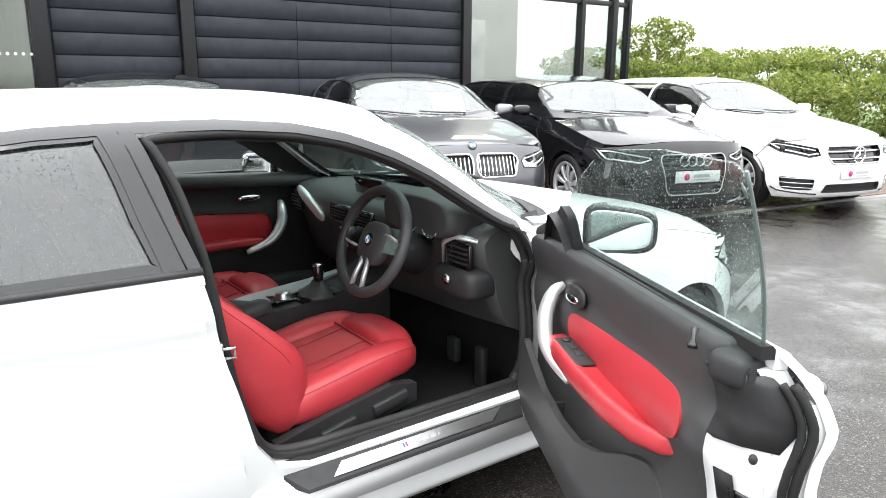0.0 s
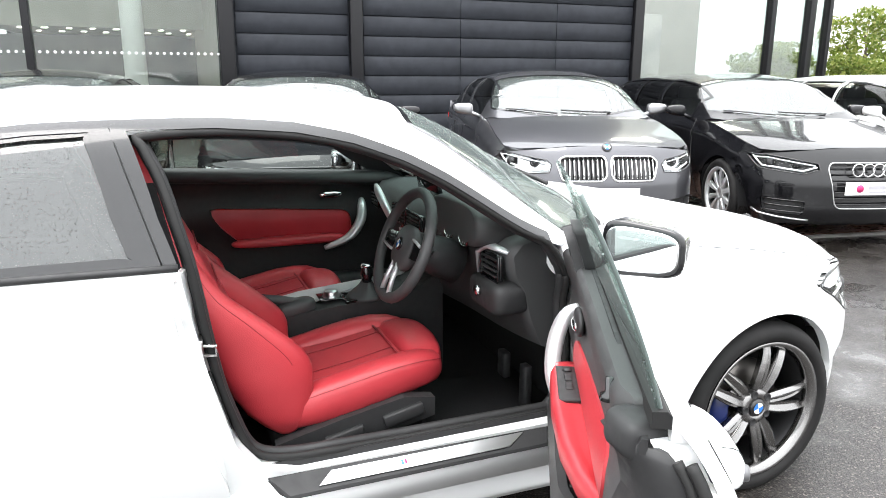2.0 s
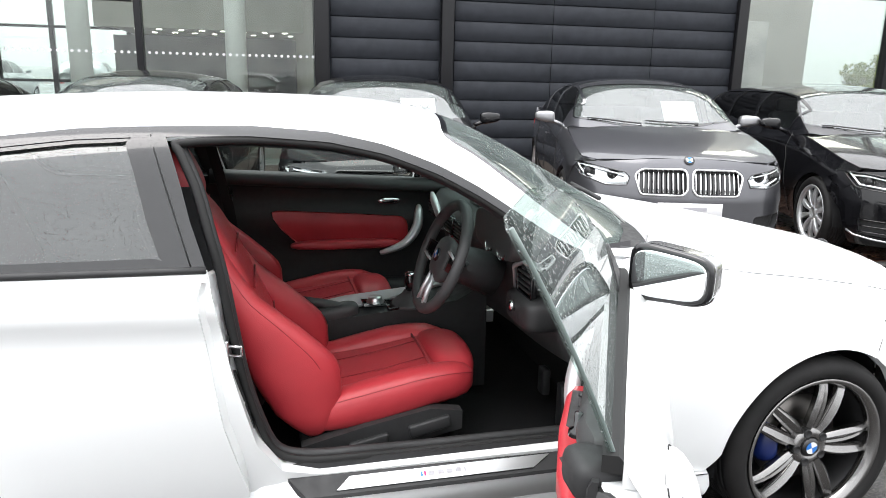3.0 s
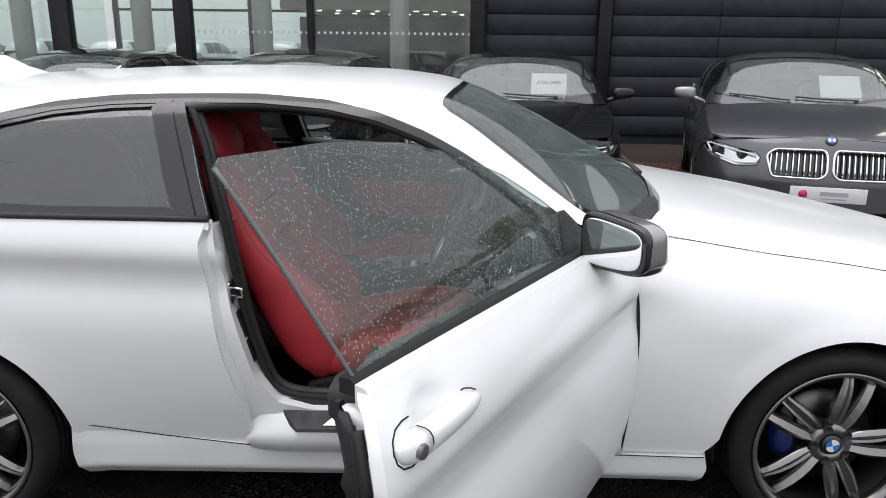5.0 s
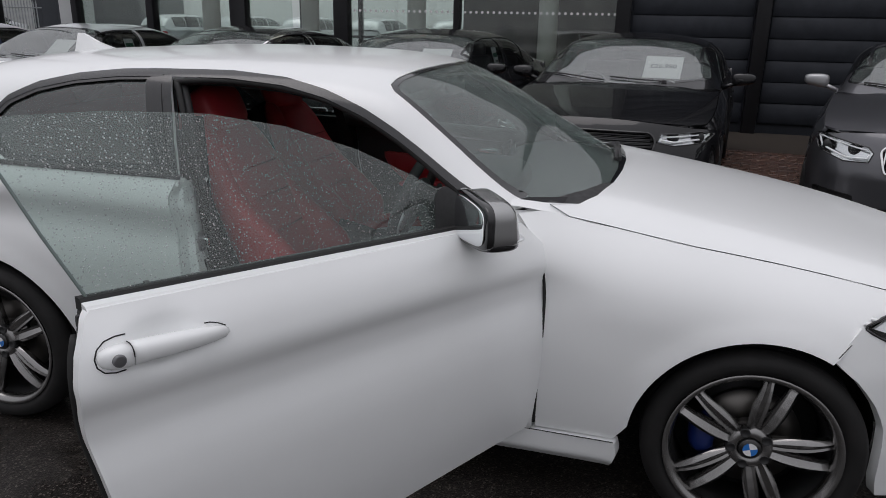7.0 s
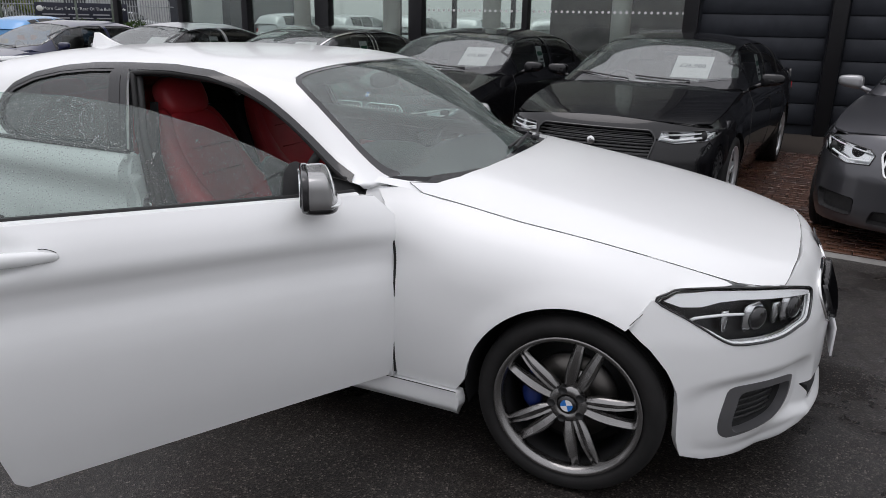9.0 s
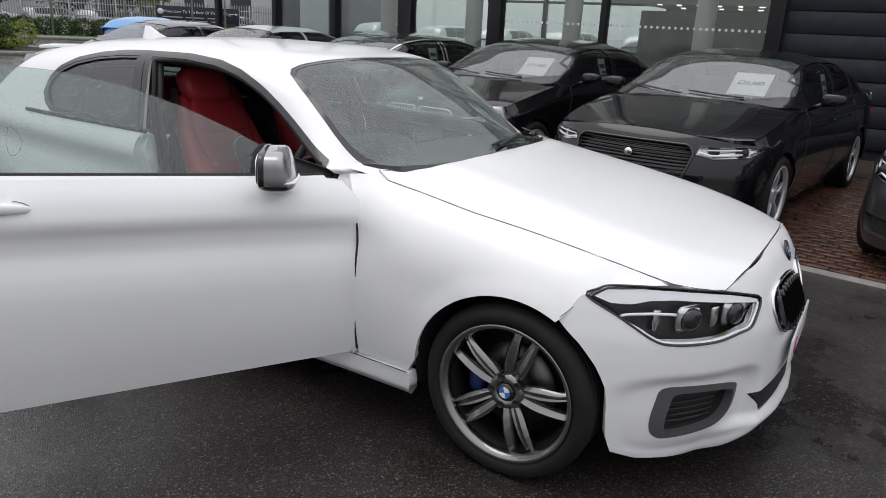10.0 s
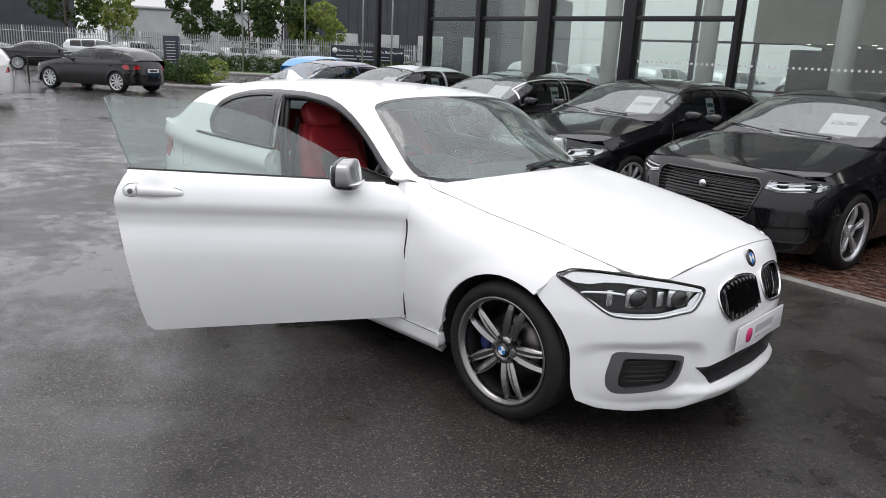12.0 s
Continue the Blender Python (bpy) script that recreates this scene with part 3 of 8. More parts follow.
def arc(cx, cz, r, a0, a1, n=18):
    return [(cx + r * math.cos(radians(a0 + (a1 - a0) * i / n)), cz + r * math.sin(radians(a0 + (a1 - a0) * i / n))) for i in range(n + 1)]


def line3(fn, pts, lift=0.0):
    """Points of a surface along a list of (u, v)."""
    P = np.array([tuple(p) for p in pts], float)
    X = fn(P[:, 0], P[:, 1])
    e = 1e-3
    N = np.cross(fn(P[:, 0] + e, P[:, 1]) - fn(P[:, 0] - e, P[:, 1]), fn(P[:, 0], P[:, 1] + e) - fn(P[:, 0], P[:, 1] - e))
    N /= np.maximum(np.linalg.norm(N, axis=1, keepdims=True), 1e-12)
    return [tuple(p) for p in X + N * lift]


# ---------------------------------------------------------------- wheels
def loft_bar(sections):
    """A closed bar through four-cornered sections."""
    bm = bmesh.new()
    rings = [[bm.verts.new(p) for p in sec] for sec in sections]
    n = len(rings[0])
    for a, b in zip(rings, rings[1:]):
        for k in range(n):
            bm.faces.new((a[k], a[(k + 1) % n], b[(k + 1) % n], b[k]))
    bm.faces.new(rings[0][::-1])
    bm.faces.new(rings[-1])
    bmesh.ops.recalc_face_normals(bm, faces=bm.faces)
    return bm


def smooth_loft(sections):
    bm = loft_bar(sections)
    for f in bm.faces:
        f.smooth = len(f.verts) == 4
    return bm


def roundel(parent, at, turn, r, quarters=True, name="badge"):
    """A round enamel badge that faces +z before it is turned."""
    bm = lathe([(0.0, 0.004), (r * 0.96, 0.0035), (r, 0.001), (r, -0.002)], "z", 32)
    bmesh.ops.transform(bm, matrix=Matrix.Translation(at) @ turn, verts=bm.verts)
    ring = part(name, bm, GLOSS_BLACK, parent, "round enamel badge")
    rr = r * 0.62
    if quarters:
        for q in range(4):
            b = bmesh.new()
            c = b.verts.new((0, 0, 0.0052))
            arcp = [b.verts.new((rr * math.cos(q * math.pi / 2 + k * math.pi / 16), rr * math.sin(q * math.pi / 2 + k * math.pi / 16), 0.0050)) for k in range(9)]
            for k in range(8):
                b.faces.new((c, arcp[k], arcp[k + 1]))
            bmesh.ops.transform(b, matrix=Matrix.Translation(at) @ turn, verts=b.verts)
            part("badge_quarter", b, BADGE_BLUE if q % 2 else BADGE_WHITE, ring.parent if ring.parent and ring.parent.parent else ring)
    return ring


def tyre_mesh(R, rim, width):
    h = width / 2
    pr = [(rim, -h * 0.86), (rim + 0.012, -h * 0.97), (R - 0.045, -h * 1.04), (R - 0.018, -h * 0.98), (R - 0.004, -h * 0.80)]
    for k in range(-3, 4):
        y = k * h * 0.2
        pr += [(R, y - h * 0.085), (R, y + h * 0.065), (R - 0.007, y + h * 0.075), (R - 0.007, y + h * 0.105)]
    pr += [(R - 0.004, h * 0.80), (R - 0.018, h * 0.98), (R - 0.045, h * 1.04), (rim + 0.012, h * 0.97), (rim, h * 0.86)]
    return lathe(pr, "y", 72, cap=False)


def make_wheel(car, at, turn, R=0.318, rim=0.247, width=0.225, spokes=5, style="double", mat=None, caliper=None, badge=True, name="wheel", spin=0.0):
    """A wheel whose outer face looks to -y before it is turned about z."""
    mat = mat or RIM
    h = width / 2
    o = -h * 0.9
    bm = lathe([(rim - 0.004, o + 0.004), (rim + 0.006, o - 0.004), (rim + 0.004, o - 0.010), (rim - 0.008, o - 0.006), (rim - 0.020, o + 0.012), (rim - 0.024, o + 0.03), (rim - 0.004, o + 0.03)], "y", 64, cap=False)
    barrel = lathe([(rim - 0.022, o + 0.028), (rim - 0.030, o + 0.05), (rim - 0.036, h * 0.8), (rim - 0.004, h * 0.8)], "y", 48, cap=False)
    face = -h * 0.80
    hub = lathe([(0.0, face + 0.012), (0.034, face + 0.012), (0.038, face + 0.004), (0.062, face + 0.008), (0.070, face + 0.03), (0.070, face + 0.07), (0, face + 0.07)], "y", 40)
    bars = []
    for k in range(spokes):
        base = radians(90 + spin) + 2 * math.pi * k / spokes
        if style == "double":
            pair = ((-0.22, -0.185), (0.22, 0.185))
        elif style == "multi":
            pair = ((-0.02, -0.16), (0.02, 0.16), (0.0, 0.0))
        else:
            pair = ((0.0, 0.0),)
        if style == "twin":
            pair = ()
            for side in (-1, 1, 0):
                secs = []
                rows_ = ((0.036, 0.0130, 0.0150, 0.016), (0.060, 0.0165, 0.0180, 0.007), (0.095, 0.0215, 0.0220, -0.001), (0.130, 0.0255, 0.0230, -0.005), (0.165, 0.0290, 0.0215, -0.005), (0.195, 0.0325, 0.0190, -0.001), (0.218, 0.0360, 0.0180, 0.006), (rim - 0.010, 0.0400, 0.0210, 0.014)) if side else ((0.045, 0, 0.016, 0.018), (0.08, 0, 0.020, 0.010), (0.11, 0, 0.020, 0.014), (0.128, 0, 0.014, 0.026))
                fine = spline([(r, off, wd) for r, off, wd, out in rows_], 4, False)
                c = Vector((math.cos(base), 0, math.sin(base)))
                t = Vector((-math.sin(base), 0, math.cos(base)))
                for r, off, wd in fine:
                    out = float(np.interp(r, [q_[0] for q_ in rows_], [q_[3] for q_ in rows_]))
                    q = c * r + t * off * side + Vector((0, face + out, 0))
                    dep = 0.034 if side else 0.018
                    # across the arm: a high ridge outside, a hollow flank towards the slot
                    cut = ((0.86, dep), (1.0, 0.012), (0.80, 0.006), (0.40, 0.0), (0.0, 0.006), (-0.45, 0.012), (-0.82, 0.009), (-1.0, 0.016), (-0.86, dep)) if side else ((0.9, dep), (1.0, 0.006), (0.0, 0.003), (-1.0, 0.006), (-0.9, dep))
                    secs.append([q + t * wd * a_ * (side or 1) + Vector((0, d_, 0)) for a_, d_ in cut])
                arm_ = smooth_loft(secs)
                if side:
                    # the ridges stay crisp along the arm
                    arm_.verts.ensure_lookup_table()
                    n_ = len(secs[0])
                    for k_ in (1, 3, 5, 6):
                        for row_ in range(len(secs) - 1):
                            e_ = arm_.edges.get((arm_.verts[row_ * n_ + k_], arm_.verts[(row_ + 1) * n_ + k_]))
                            e_.smooth = False
                bars.append(arm_)
        for a0, a1 in pair:
            secs = []
            for f, wd, dep, out in ((0.0, 0.009, 0.040, 0.012), (0.25, 0.0115, 0.036, 0.002), (0.6, 0.0185, 0.030, -0.004), (0.85, 0.0165, 0.030, 0.002), (1.0, 0.021, 0.034, 0.010)):
                if style == "single":
                    wd *= 1.4
                r = 0.045 + (rim - 0.014 - 0.045) * f
                a = base + a0 + (a1 - a0) * f ** 0.8
                c = Vector((math.cos(a), 0, math.sin(a)))
                t = Vector((-math.sin(a), 0, math.cos(a)))
                y0 = face + out
                secs.append([c * r + t * wd * 0.75 + Vector((0, y0, 0)), c * r + t * wd + Vector((0, y0 + 0.006, 0)), c * r + t * wd + Vector((0, y0 + dep, 0)),
                             c * r - t * wd + Vector((0, y0 + dep, 0)), c * r - t * wd + Vector((0, y0 + 0.006, 0)), c * r - t * wd * 0.75 + Vector((0, y0, 0))])
            bars.append(loft_bar(secs))
    whole = join(bm, hub)
    m = Matrix.Translation(at) @ Matrix.Rotation(turn, 4, "Z")
    bmesh.ops.transform(whole, matrix=m, verts=whole.verts)
    wheel = part(name, whole, mat, car)

    def sub(n, b, mt, label=""):
        bmesh.ops.transform(b, matrix=m, verts=b.verts)
        return part(n, b, mt, wheel, label)
    for b in bars:
        sub("spoke", b, mat)
    if badge:
        for k in range(5):
            a = radians(126 + spin) + 2 * math.pi * k / 5
            sub("bolt_hole", lathe([(0.0, -0.003), (0.0115, -0.003), (0.0130, -0.005), (0.0145, -0.003), (0.0145, 0.02)], "y", 16, (0.054 * math.cos(a), face + 0.0065, 0.054 * math.sin(a))), RIM_DARK)
    sub("barrel", barrel, RIM_DARK)
    sub("tyre", tyre_mesh(R, rim, width), TYRE)
    sub("brake_disc", lathe([(0.08, 0.0), (0.155, 0.0), (0.155, 0.022), (0.08, 0.022)], "y", 40, (0, -0.01, 0)), DISC)
    sub("wheel_well_backing", lathe([(0.0, 0.06), (rim - 0.03, 0.06), (rim - 0.03, 0.07), (0, 0.07)], "y", 40), RIM_DARK)
    if caliper:
        pts = [(0.135 * math.cos(a), -0.028, 0.135 * math.sin(a)) for a in np.linspace(radians(150), radians(205), 9)]
        sub("brake_caliper", tube(pts, [0.018, 0.03, 0.034, 0.035, 0.035, 0.035, 0.034, 0.03, 0.018], n=10, flat=1.25), caliper, "blue brake caliper")
    for k in range(5):
        a = radians(90 + 36 + spin) + 2 * math.pi * k / 5
        sub("wheel_bolt", lathe([(0.0, face + 0.012), (0.008, face + 0.012), (0.009, face + 0.03), (0, face + 0.03)], "y", 8, (0.052 * math.cos(a), 0, 0.052 * math.sin(a))), RIM_DARK)
    if badge:
        cap = lathe([(0.0, face + 0.000), (0.030, face + 0.001), (0.033, face + 0.005), (0.033, face + 0.02)], "y", 32)
        sub("hub_cap", cap, GLOSS_BLACK)
        for q in range(4):
            b = bmesh.new()
            c = b.verts.new((0, face - 0.0015, 0))
            ring = [b.verts.new((0.021 * math.cos(q * math.pi / 2 + k * math.pi / 16 + 0.3), face - 0.0012, 0.021 * math.sin(q * math.pi / 2 + k * math.pi / 16 + 0.3))) for k in range(9)]
            for k in range(8):
                b.faces.new((c, ring[k], ring[k + 1]))
            sub("cap_quarter", b, BADGE_BLUE if q % 2 else BADGE_WHITE)
    return wheel

# ---------------------------------------------------------------- the white coupe hatchback
HERO = Shape(
    half=[(-3.57, 0.62), (-3.45, 0.75), (-3.2, 0.825), (-2.9, 0.868), (-2.5, 0.8825), (-1.6, 0.878), (-0.8, 0.878), (0.0, 0.8825), (0.2, 0.872), (0.35, 0.842), (0.5, 0.782), (0.7, 0.60)],
    prof=[(-0.72, 0.885), (-0.56, 0.945), (-0.40, 0.985), (-0.30, 0.997), (-0.24, 0.999), (-0.17, 0.991), (-0.125, 0.978), (-0.09, 0.969), (-0.05, 0.971), (-0.014, 0.985), (0.002, 0.988), (0.05, 0.974), (0.10, 0.942), (0.125, 0.918), (0.15, 0.903), (0.20, 0.86), (0.3, 0.72)],
    fore=[(-0.72, 0.885), (-0.56, 0.948), (-0.40, 0.985), (-0.24, 1.0), (-0.12, 0.997), (-0.05, 0.984), (0.0, 0.962), (0.05, 0.922), (0.09, 0.872), (0.11, 0.842), (0.14, 0.79), (0.20, 0.67), (0.3, 0.5)],
    crease=[(-3.5, 0.965), (-3.2, 0.948), (-1.9, 0.898), (-0.65, 0.832), (-0.3, 0.793), (0.0, 0.745), (0.45, 0.665), (0.7, 0.6)],
    belt=[(-3.5, 1.04), (-2.74, 1.015), (-1.86, 1.0), (-0.8, 0.975), (-0.4, 0.955), (-0.2, 0.94)],
    roof=[(-3.5, 1.0), (-3.36, 1.085), (-3.22, 1.19), (-3.08, 1.295), (-2.95, 1.345), (-2.5, 1.392), (-1.9, 1.413), (-1.45, 1.405), (-1.25, 1.387), (-1.1, 1.355), (-0.9, 1.272), (-0.64, 1.135), (-0.43, 1.018), (-0.36, 0.985)],
    bon_c=[(-0.7, 1.045), (-0.44, 1.016), (-0.2, 0.977), (0.0, 0.943), (0.3, 0.886), (0.5, 0.845), (0.7, 0.805), (0.8, 0.78)],
    bon_e=[(-0.8, 1.0), (-0.65, 0.975), (-0.55, 0.949), (-0.4, 0.925), (-0.27, 0.903), (-0.1, 0.880), (0.07, 0.855), (0.3, 0.812), (0.46, 0.772), (0.6, 0.725), (0.72, 0.68)],
    nose=[(0.0, 0.80, 0.0), (0.2, 0.788, 0.19), (0.4, 0.75, 0.37), (0.6, 0.675, 0.545), (0.75, 0.575, 0.68), (0.88, 0.43, 0.79), (1.0, 0.22, 0.868), (1.1, 0.05, 0.885)],
    tuck=[(0.15, 0.10), (0.20, 0.045), (0.26, 0.015), (0.36, 0.0), (0.50, 0.0), (0.58, 0.005), (0.66, 0.03), (0.74, 0.065), (0.79, 0.10), (0.815, 0.142), (0.84, 0.19)],
    tail=[(0.0, -3.565, 0.0), (0.3, -3.55, 0.28), (0.6, -3.49, 0.55), (0.8, -3.40, 0.70), (1.0, -3.22, 0.822), (1.1, -3.1, 0.85)],
    tail_tuck=[(0.2, 0.10), (0.3, 0.02), (0.55, 0.0), (0.7, 0.02), (0.9, 0.10), (1.06, 0.16)],
    power=[(-3.2, 6.0), (-2.6, 8.0), (-1.96, 11.0), (-1.5, 10.0), (-1.3, 8.8), (-1.195, 7.6), (-1.136, 6.6), (-1.052, 4.35), (-0.944, 2.7), (-0.848, 1.58), (-0.768, 0.83), (-0.729, 0.5), (-0.6, 0.45)],
    lean=0.20, crown=(0.5, 2.0, 8.0),
)
hero = thing("hatchback_car", label="white three-door hatchback with wet paint and the driver's door wide open", category="car")
HS, HT, HB, HN = HERO.side, HERO.top, HERO.bonnet, HERO.nose
AR = 0.360
xz = lambda pts, sign=-1: [(x, HERO.w_of_z(x, z, sign)) for x, z in pts]

# door opening and side windows, in x and z
OPEN_LOW = [(-0.765, 0.88), (-0.735, 0.78), (-0.723, 0.66), (-0.723, 0.50), (-0.738, 0.435), (-0.80, 0.408), (-1.60, 0.405), (-1.70, 0.43), (-1.765, 0.52), (-1.825, 0.75), (-1.86, 0.94), (-1.868, 1.0)]
OPEN_TOP = [(-1.868, 0.99), (-1.905, 1.12), (-1.962, 1.318), (-1.75, 1.319), (-1.55, 1.304), (-1.40, 1.273), (-1.26, 1.222), (-1.14, 1.160), (-1.04, 1.096), (-0.92, 1.018), (-0.84, 0.978), (-0.78, 0.955)]
QUARTER = [(-1.95, 1.02), (-1.985, 1.13), (-2.035, 1.317), (-2.17, 1.312), (-2.34, 1.294), (-2.49, 1.262), (-2.60, 1.215), (-2.648, 1.165), (-2.652, 1.11), (-2.615, 1.068), (-2.555, 1.034), (-2.3, 1.022)]
SCREEN = [(-0.435, 0.0), (-0.44, -0.20), (-0.466, -0.42), (-0.512, -0.594), (-0.568, -0.690), (-0.635, -0.738), (-0.69, -0.742), (-0.722, -0.722), (-0.846, -0.696), (-0.945, -0.677), (-1.051, -0.654), (-1.135, -0.636), (-1.185, -0.615), (-1.207, -0.585), (-1.204, -0.53), (-1.178, -0.40), (-1.15, -0.23), (-1.13, 0.0)]
SCREEN_FULL = SCREEN + [(x, -y) for x, y in SCREEN[-2:0:-1]]
screen_w = [(x, HERO.w_of_y(x, y)) for x, y in SCREEN_FULL]
open_top_w = xz(OPEN_TOP)
right_hole = open_top_w + [(-0.78, -1.4), (-1.868, -1.4)]
left_window = xz([(-0.88, 0.992), (-1.04, 1.080), (-1.14, 1.146), (-1.26, 1.208), (-1.40, 1.259), (-1.55, 1.290), (-1.75, 1.305), (-1.955, 1.304), (-1.90, 1.12), (-1.87, 1.015)], 1)
quarter_w = dense(xz(QUARTER), 0.03)
quarter_l = dense(xz(QUARTER, 1), 0.03)
REAR_GLASS = [(-3.20, -0.42), (-3.20, 0.42), (-3.40, 0.46), (-3.40, -0.46)]

# cabin shell: roof, pillars and rails in one pressing
_cw = HERO.w_of_y(-0.655, -0.735)
shell = [(-0.60, -1.03), (-0.645, _cw + 0.0), (-0.90, 0.0), (-0.645, -_cw), (-0.60, 1.03), (-3.18, 1.02), (-3.18, -1.02)]
panel("roof", shell, [dense(screen_w, 0.03), right_hole, left_window, quarter_w, quarter_l], (0.022, 0.016), HT, WHITE, hero, flange=0.012)
panel("windscreen", dense(screen_w, 0.03), [], (0.03, 0.02), HT, GLASS_SCREEN, hero, lift=-0.004, label="windscreen beaded with rain")
inner = shrink(dense(screen_w, 0.03), 0.022)
panel("windscreen_seal", dense(screen_w, 0.03), [inner], (0.012, 0.010), HT, GLOSS_BLACK, hero, lift=-0.0025)
for hole, glassy, tag in ((quarter_w, GLASS_TINT, "rear quarter window in tinted glass"), (quarter_l, GLASS_TINT, "rear quarter window in tinted glass")):
    panel("quarter_window", hole, [], (0.03, 0.025), HT, glassy, hero, lift=-0.006, label=tag)
    panel("quarter_window_frame", shrink(hole, -0.010), [shrink(hole, 0.022)], (0.012, 0.012), HT, WET_BLACK, hero, lift=0.002)
panel("passenger_window", dense(left_window, 0.03), [], (0.03, 0.025), HT, GLASS, hero, lift=-0.006)
panel("passenger_window_frame", shrink(dense(left_window, 0.03), -0.02), [shrink(dense(left_window, 0.03), 0.012)], (0.012, 0.012), HT, GLOSS_BLACK, hero, lift=0.002)
pil = dense(xz([(-1.868, 1.0), (-1.905, 1.12), (-1.962, 1.328), (-2.045, 1.328), (-1.99, 1.13), (-1.955, 1.0)]), 0.02)
panel("b_pillar_cover", pil, [], (0.012, 0.012), HT, WET_BLACK, hero, lift=0.004)
part("pillar_joint", tube([tuple(v) for v in HT(*(np.array(k) for k in zip(*xz([(x, z) for x, z in zip(np.linspace(-1.905, -1.995, 9), np.linspace(1.015, 1.325, 9))])))) + np.array([0, -0.004, 0.001])], 0.0022, n=5), RUBBER, hero)

top_x = [x for x, z in OPEN_TOP[2:-1]][::-1] + [x for x, z in QUARTER[2:8]]
top_z = [z for x, z in OPEN_TOP[2:-1]][::-1] + [z for x, z in QUARTER[2:8]]
strip_lo = list(zip(top_x, top_z))
strip_hi = [(x, z + 0.024 * min(1, max(0.35, (x + 3.05) / 0.5))) for x, z in strip_lo]
for sg in (-1, 1):
    o = [(x, HERO.w_of_z(x, z, sg)) for x, z in strip_lo + strip_hi[::-1]]
    panel("roof_side_strip", dense(o, 0.02), [], (0.012, 0.006), HT, WET_BLACK, hero, lift=0.004)
    bl = line3(HS, [(x, float(HERO.belt(x)) + 0.004) for x in np.linspace(-1.87, -2.76, 12)], 0.002)
    part("belt_strip", tube([(x, y * -sg, z) for x, y, z in bl], 0.010, n=8), PLASTIC, hero)

# rear wings and sills
def quarter_panel(mir):
    zt = lambda x: float(HERO.belt(x)) + 0.0
    o = [(-1.876, zt(-1.876)), (-1.895, 0.94), (-1.885, 0.86), (-1.845, 0.6), (-1.81, 0.47), (-1.79, 0.40), (-1.79, 0.275), (-2.31, 0.275)]
    o += [p for p in arc(-2.69, 0.315, AR, 0, 180, 24)]
    o += [(-3.06, 0.25), (-3.25, 0.25), (-3.30, 0.6), (-3.36, 0.75), (-3.36, zt(-3.36)), (-2.9, zt(-2.9)), (-2.3, zt(-2.3))]
    return panel("rear_wing", o, [], 0.024, HS, WHITE, hero, flange=0.03, mirror=mir)


def sill_face(x, z):
    """The side skirt stands out a little below the doors."""
    x, z = np.broadcast_arrays(np.asarray(x, float), np.asarray(z, float))
    y = HERO.wide(x, np.full(x.shape, 0.30)) + 0.010 - 0.9 * np.clip(0.205 - z, 0, None) - 0.12 * np.clip(0.29 - z, 0, None)
    return np.stack([x, -y, z], -1)


quarter_panel(False)
quarter_panel(True)
for mir in (False, True):
    panel("sill", [(-0.40, 0.168), (-0.382, 0.24), (-0.392, 0.279), (-0.63, 0.276), (-1.30, 0.281), (-1.80, 0.290), (-2.05, 0.318), (-2.335, 0.362), (-2.345, 0.25), (-2.33, 0.156)], [], (0.04, 0.012), sill_face, WHITE, hero, flange=0.04, mirror=mir)
    part("sill_joint", tube([(x, y * (-1 if mir else 1), z) for x, y, z in line3(sill_face, [(-0.395, 0.281), (-0.63, 0.278), (-1.30, 0.283), (-1.80, 0.292), (-2.05, 0.320), (-2.33, 0.364)], 0.0)], 0.0016, n=5), RUBBER, hero)
    o = [(-0.64, 0.285), (-0.40, 0.285)] + arc(0, 0.315, AR, 175, 62, 22)
    o += [(0.178, 0.642), (0.255, 0.733), (0.30, 0.752), (0.38, 0.764), (0.455, 0.768)] + [(x, float(HERO.bon_e(x)) - 0.001) for x in np.linspace(0.43, -0.66, 18)] + [(-0.735, 0.968), (-0.70, 0.93), (-0.655, 0.86), (-0.628, 0.75), (-0.635, 0.5)]
    panel("front_wing", o, [], 0.022, HS, WHITE, hero, flange=0.03, mirror=mir)
    for cx in (0.0, -2.69):
        liner = bmesh.new()
        rings = []
        for k in range(31):
            a = radians(-12 + 204 * k / 30)
            x, z = cx + AR * 1.005 * math.cos(a), 0.315 + AR * 1.005 * math.sin(a)
            y = -float(HERO.wide(x, max(z, 0.2))) + 0.008 + (0.13 * max(0, x / AR) ** 1.3 if cx == 0 else 0)
            rings.append((liner.verts.new((x, y if not mir else -y, z)), liner.verts.new((x, -0.52 if not mir else 0.52, z))))
        for a, b in zip(rings, rings[1:]):
            liner.faces.new((a[0], b[0], b[1], a[1])).smooth = True
        part("arch_liner", liner, CARPET, hero)
    # closed left side has its own door skin
door_l = [(-0.66, 0.29), (-0.645, 0.5), (-0.632, 0.75), (-0.65, 0.88), (-0.74, 0.968), (-1.868, 1.0), (-1.93, 0.92), (-1.92, 0.85), (-1.88, 0.6), (-1.85, 0.40), (-1.84, 0.30)]
panel("passenger_door", door_l, [], 0.03, HS, WHITE, hero, flange=0.03, mirror=True)

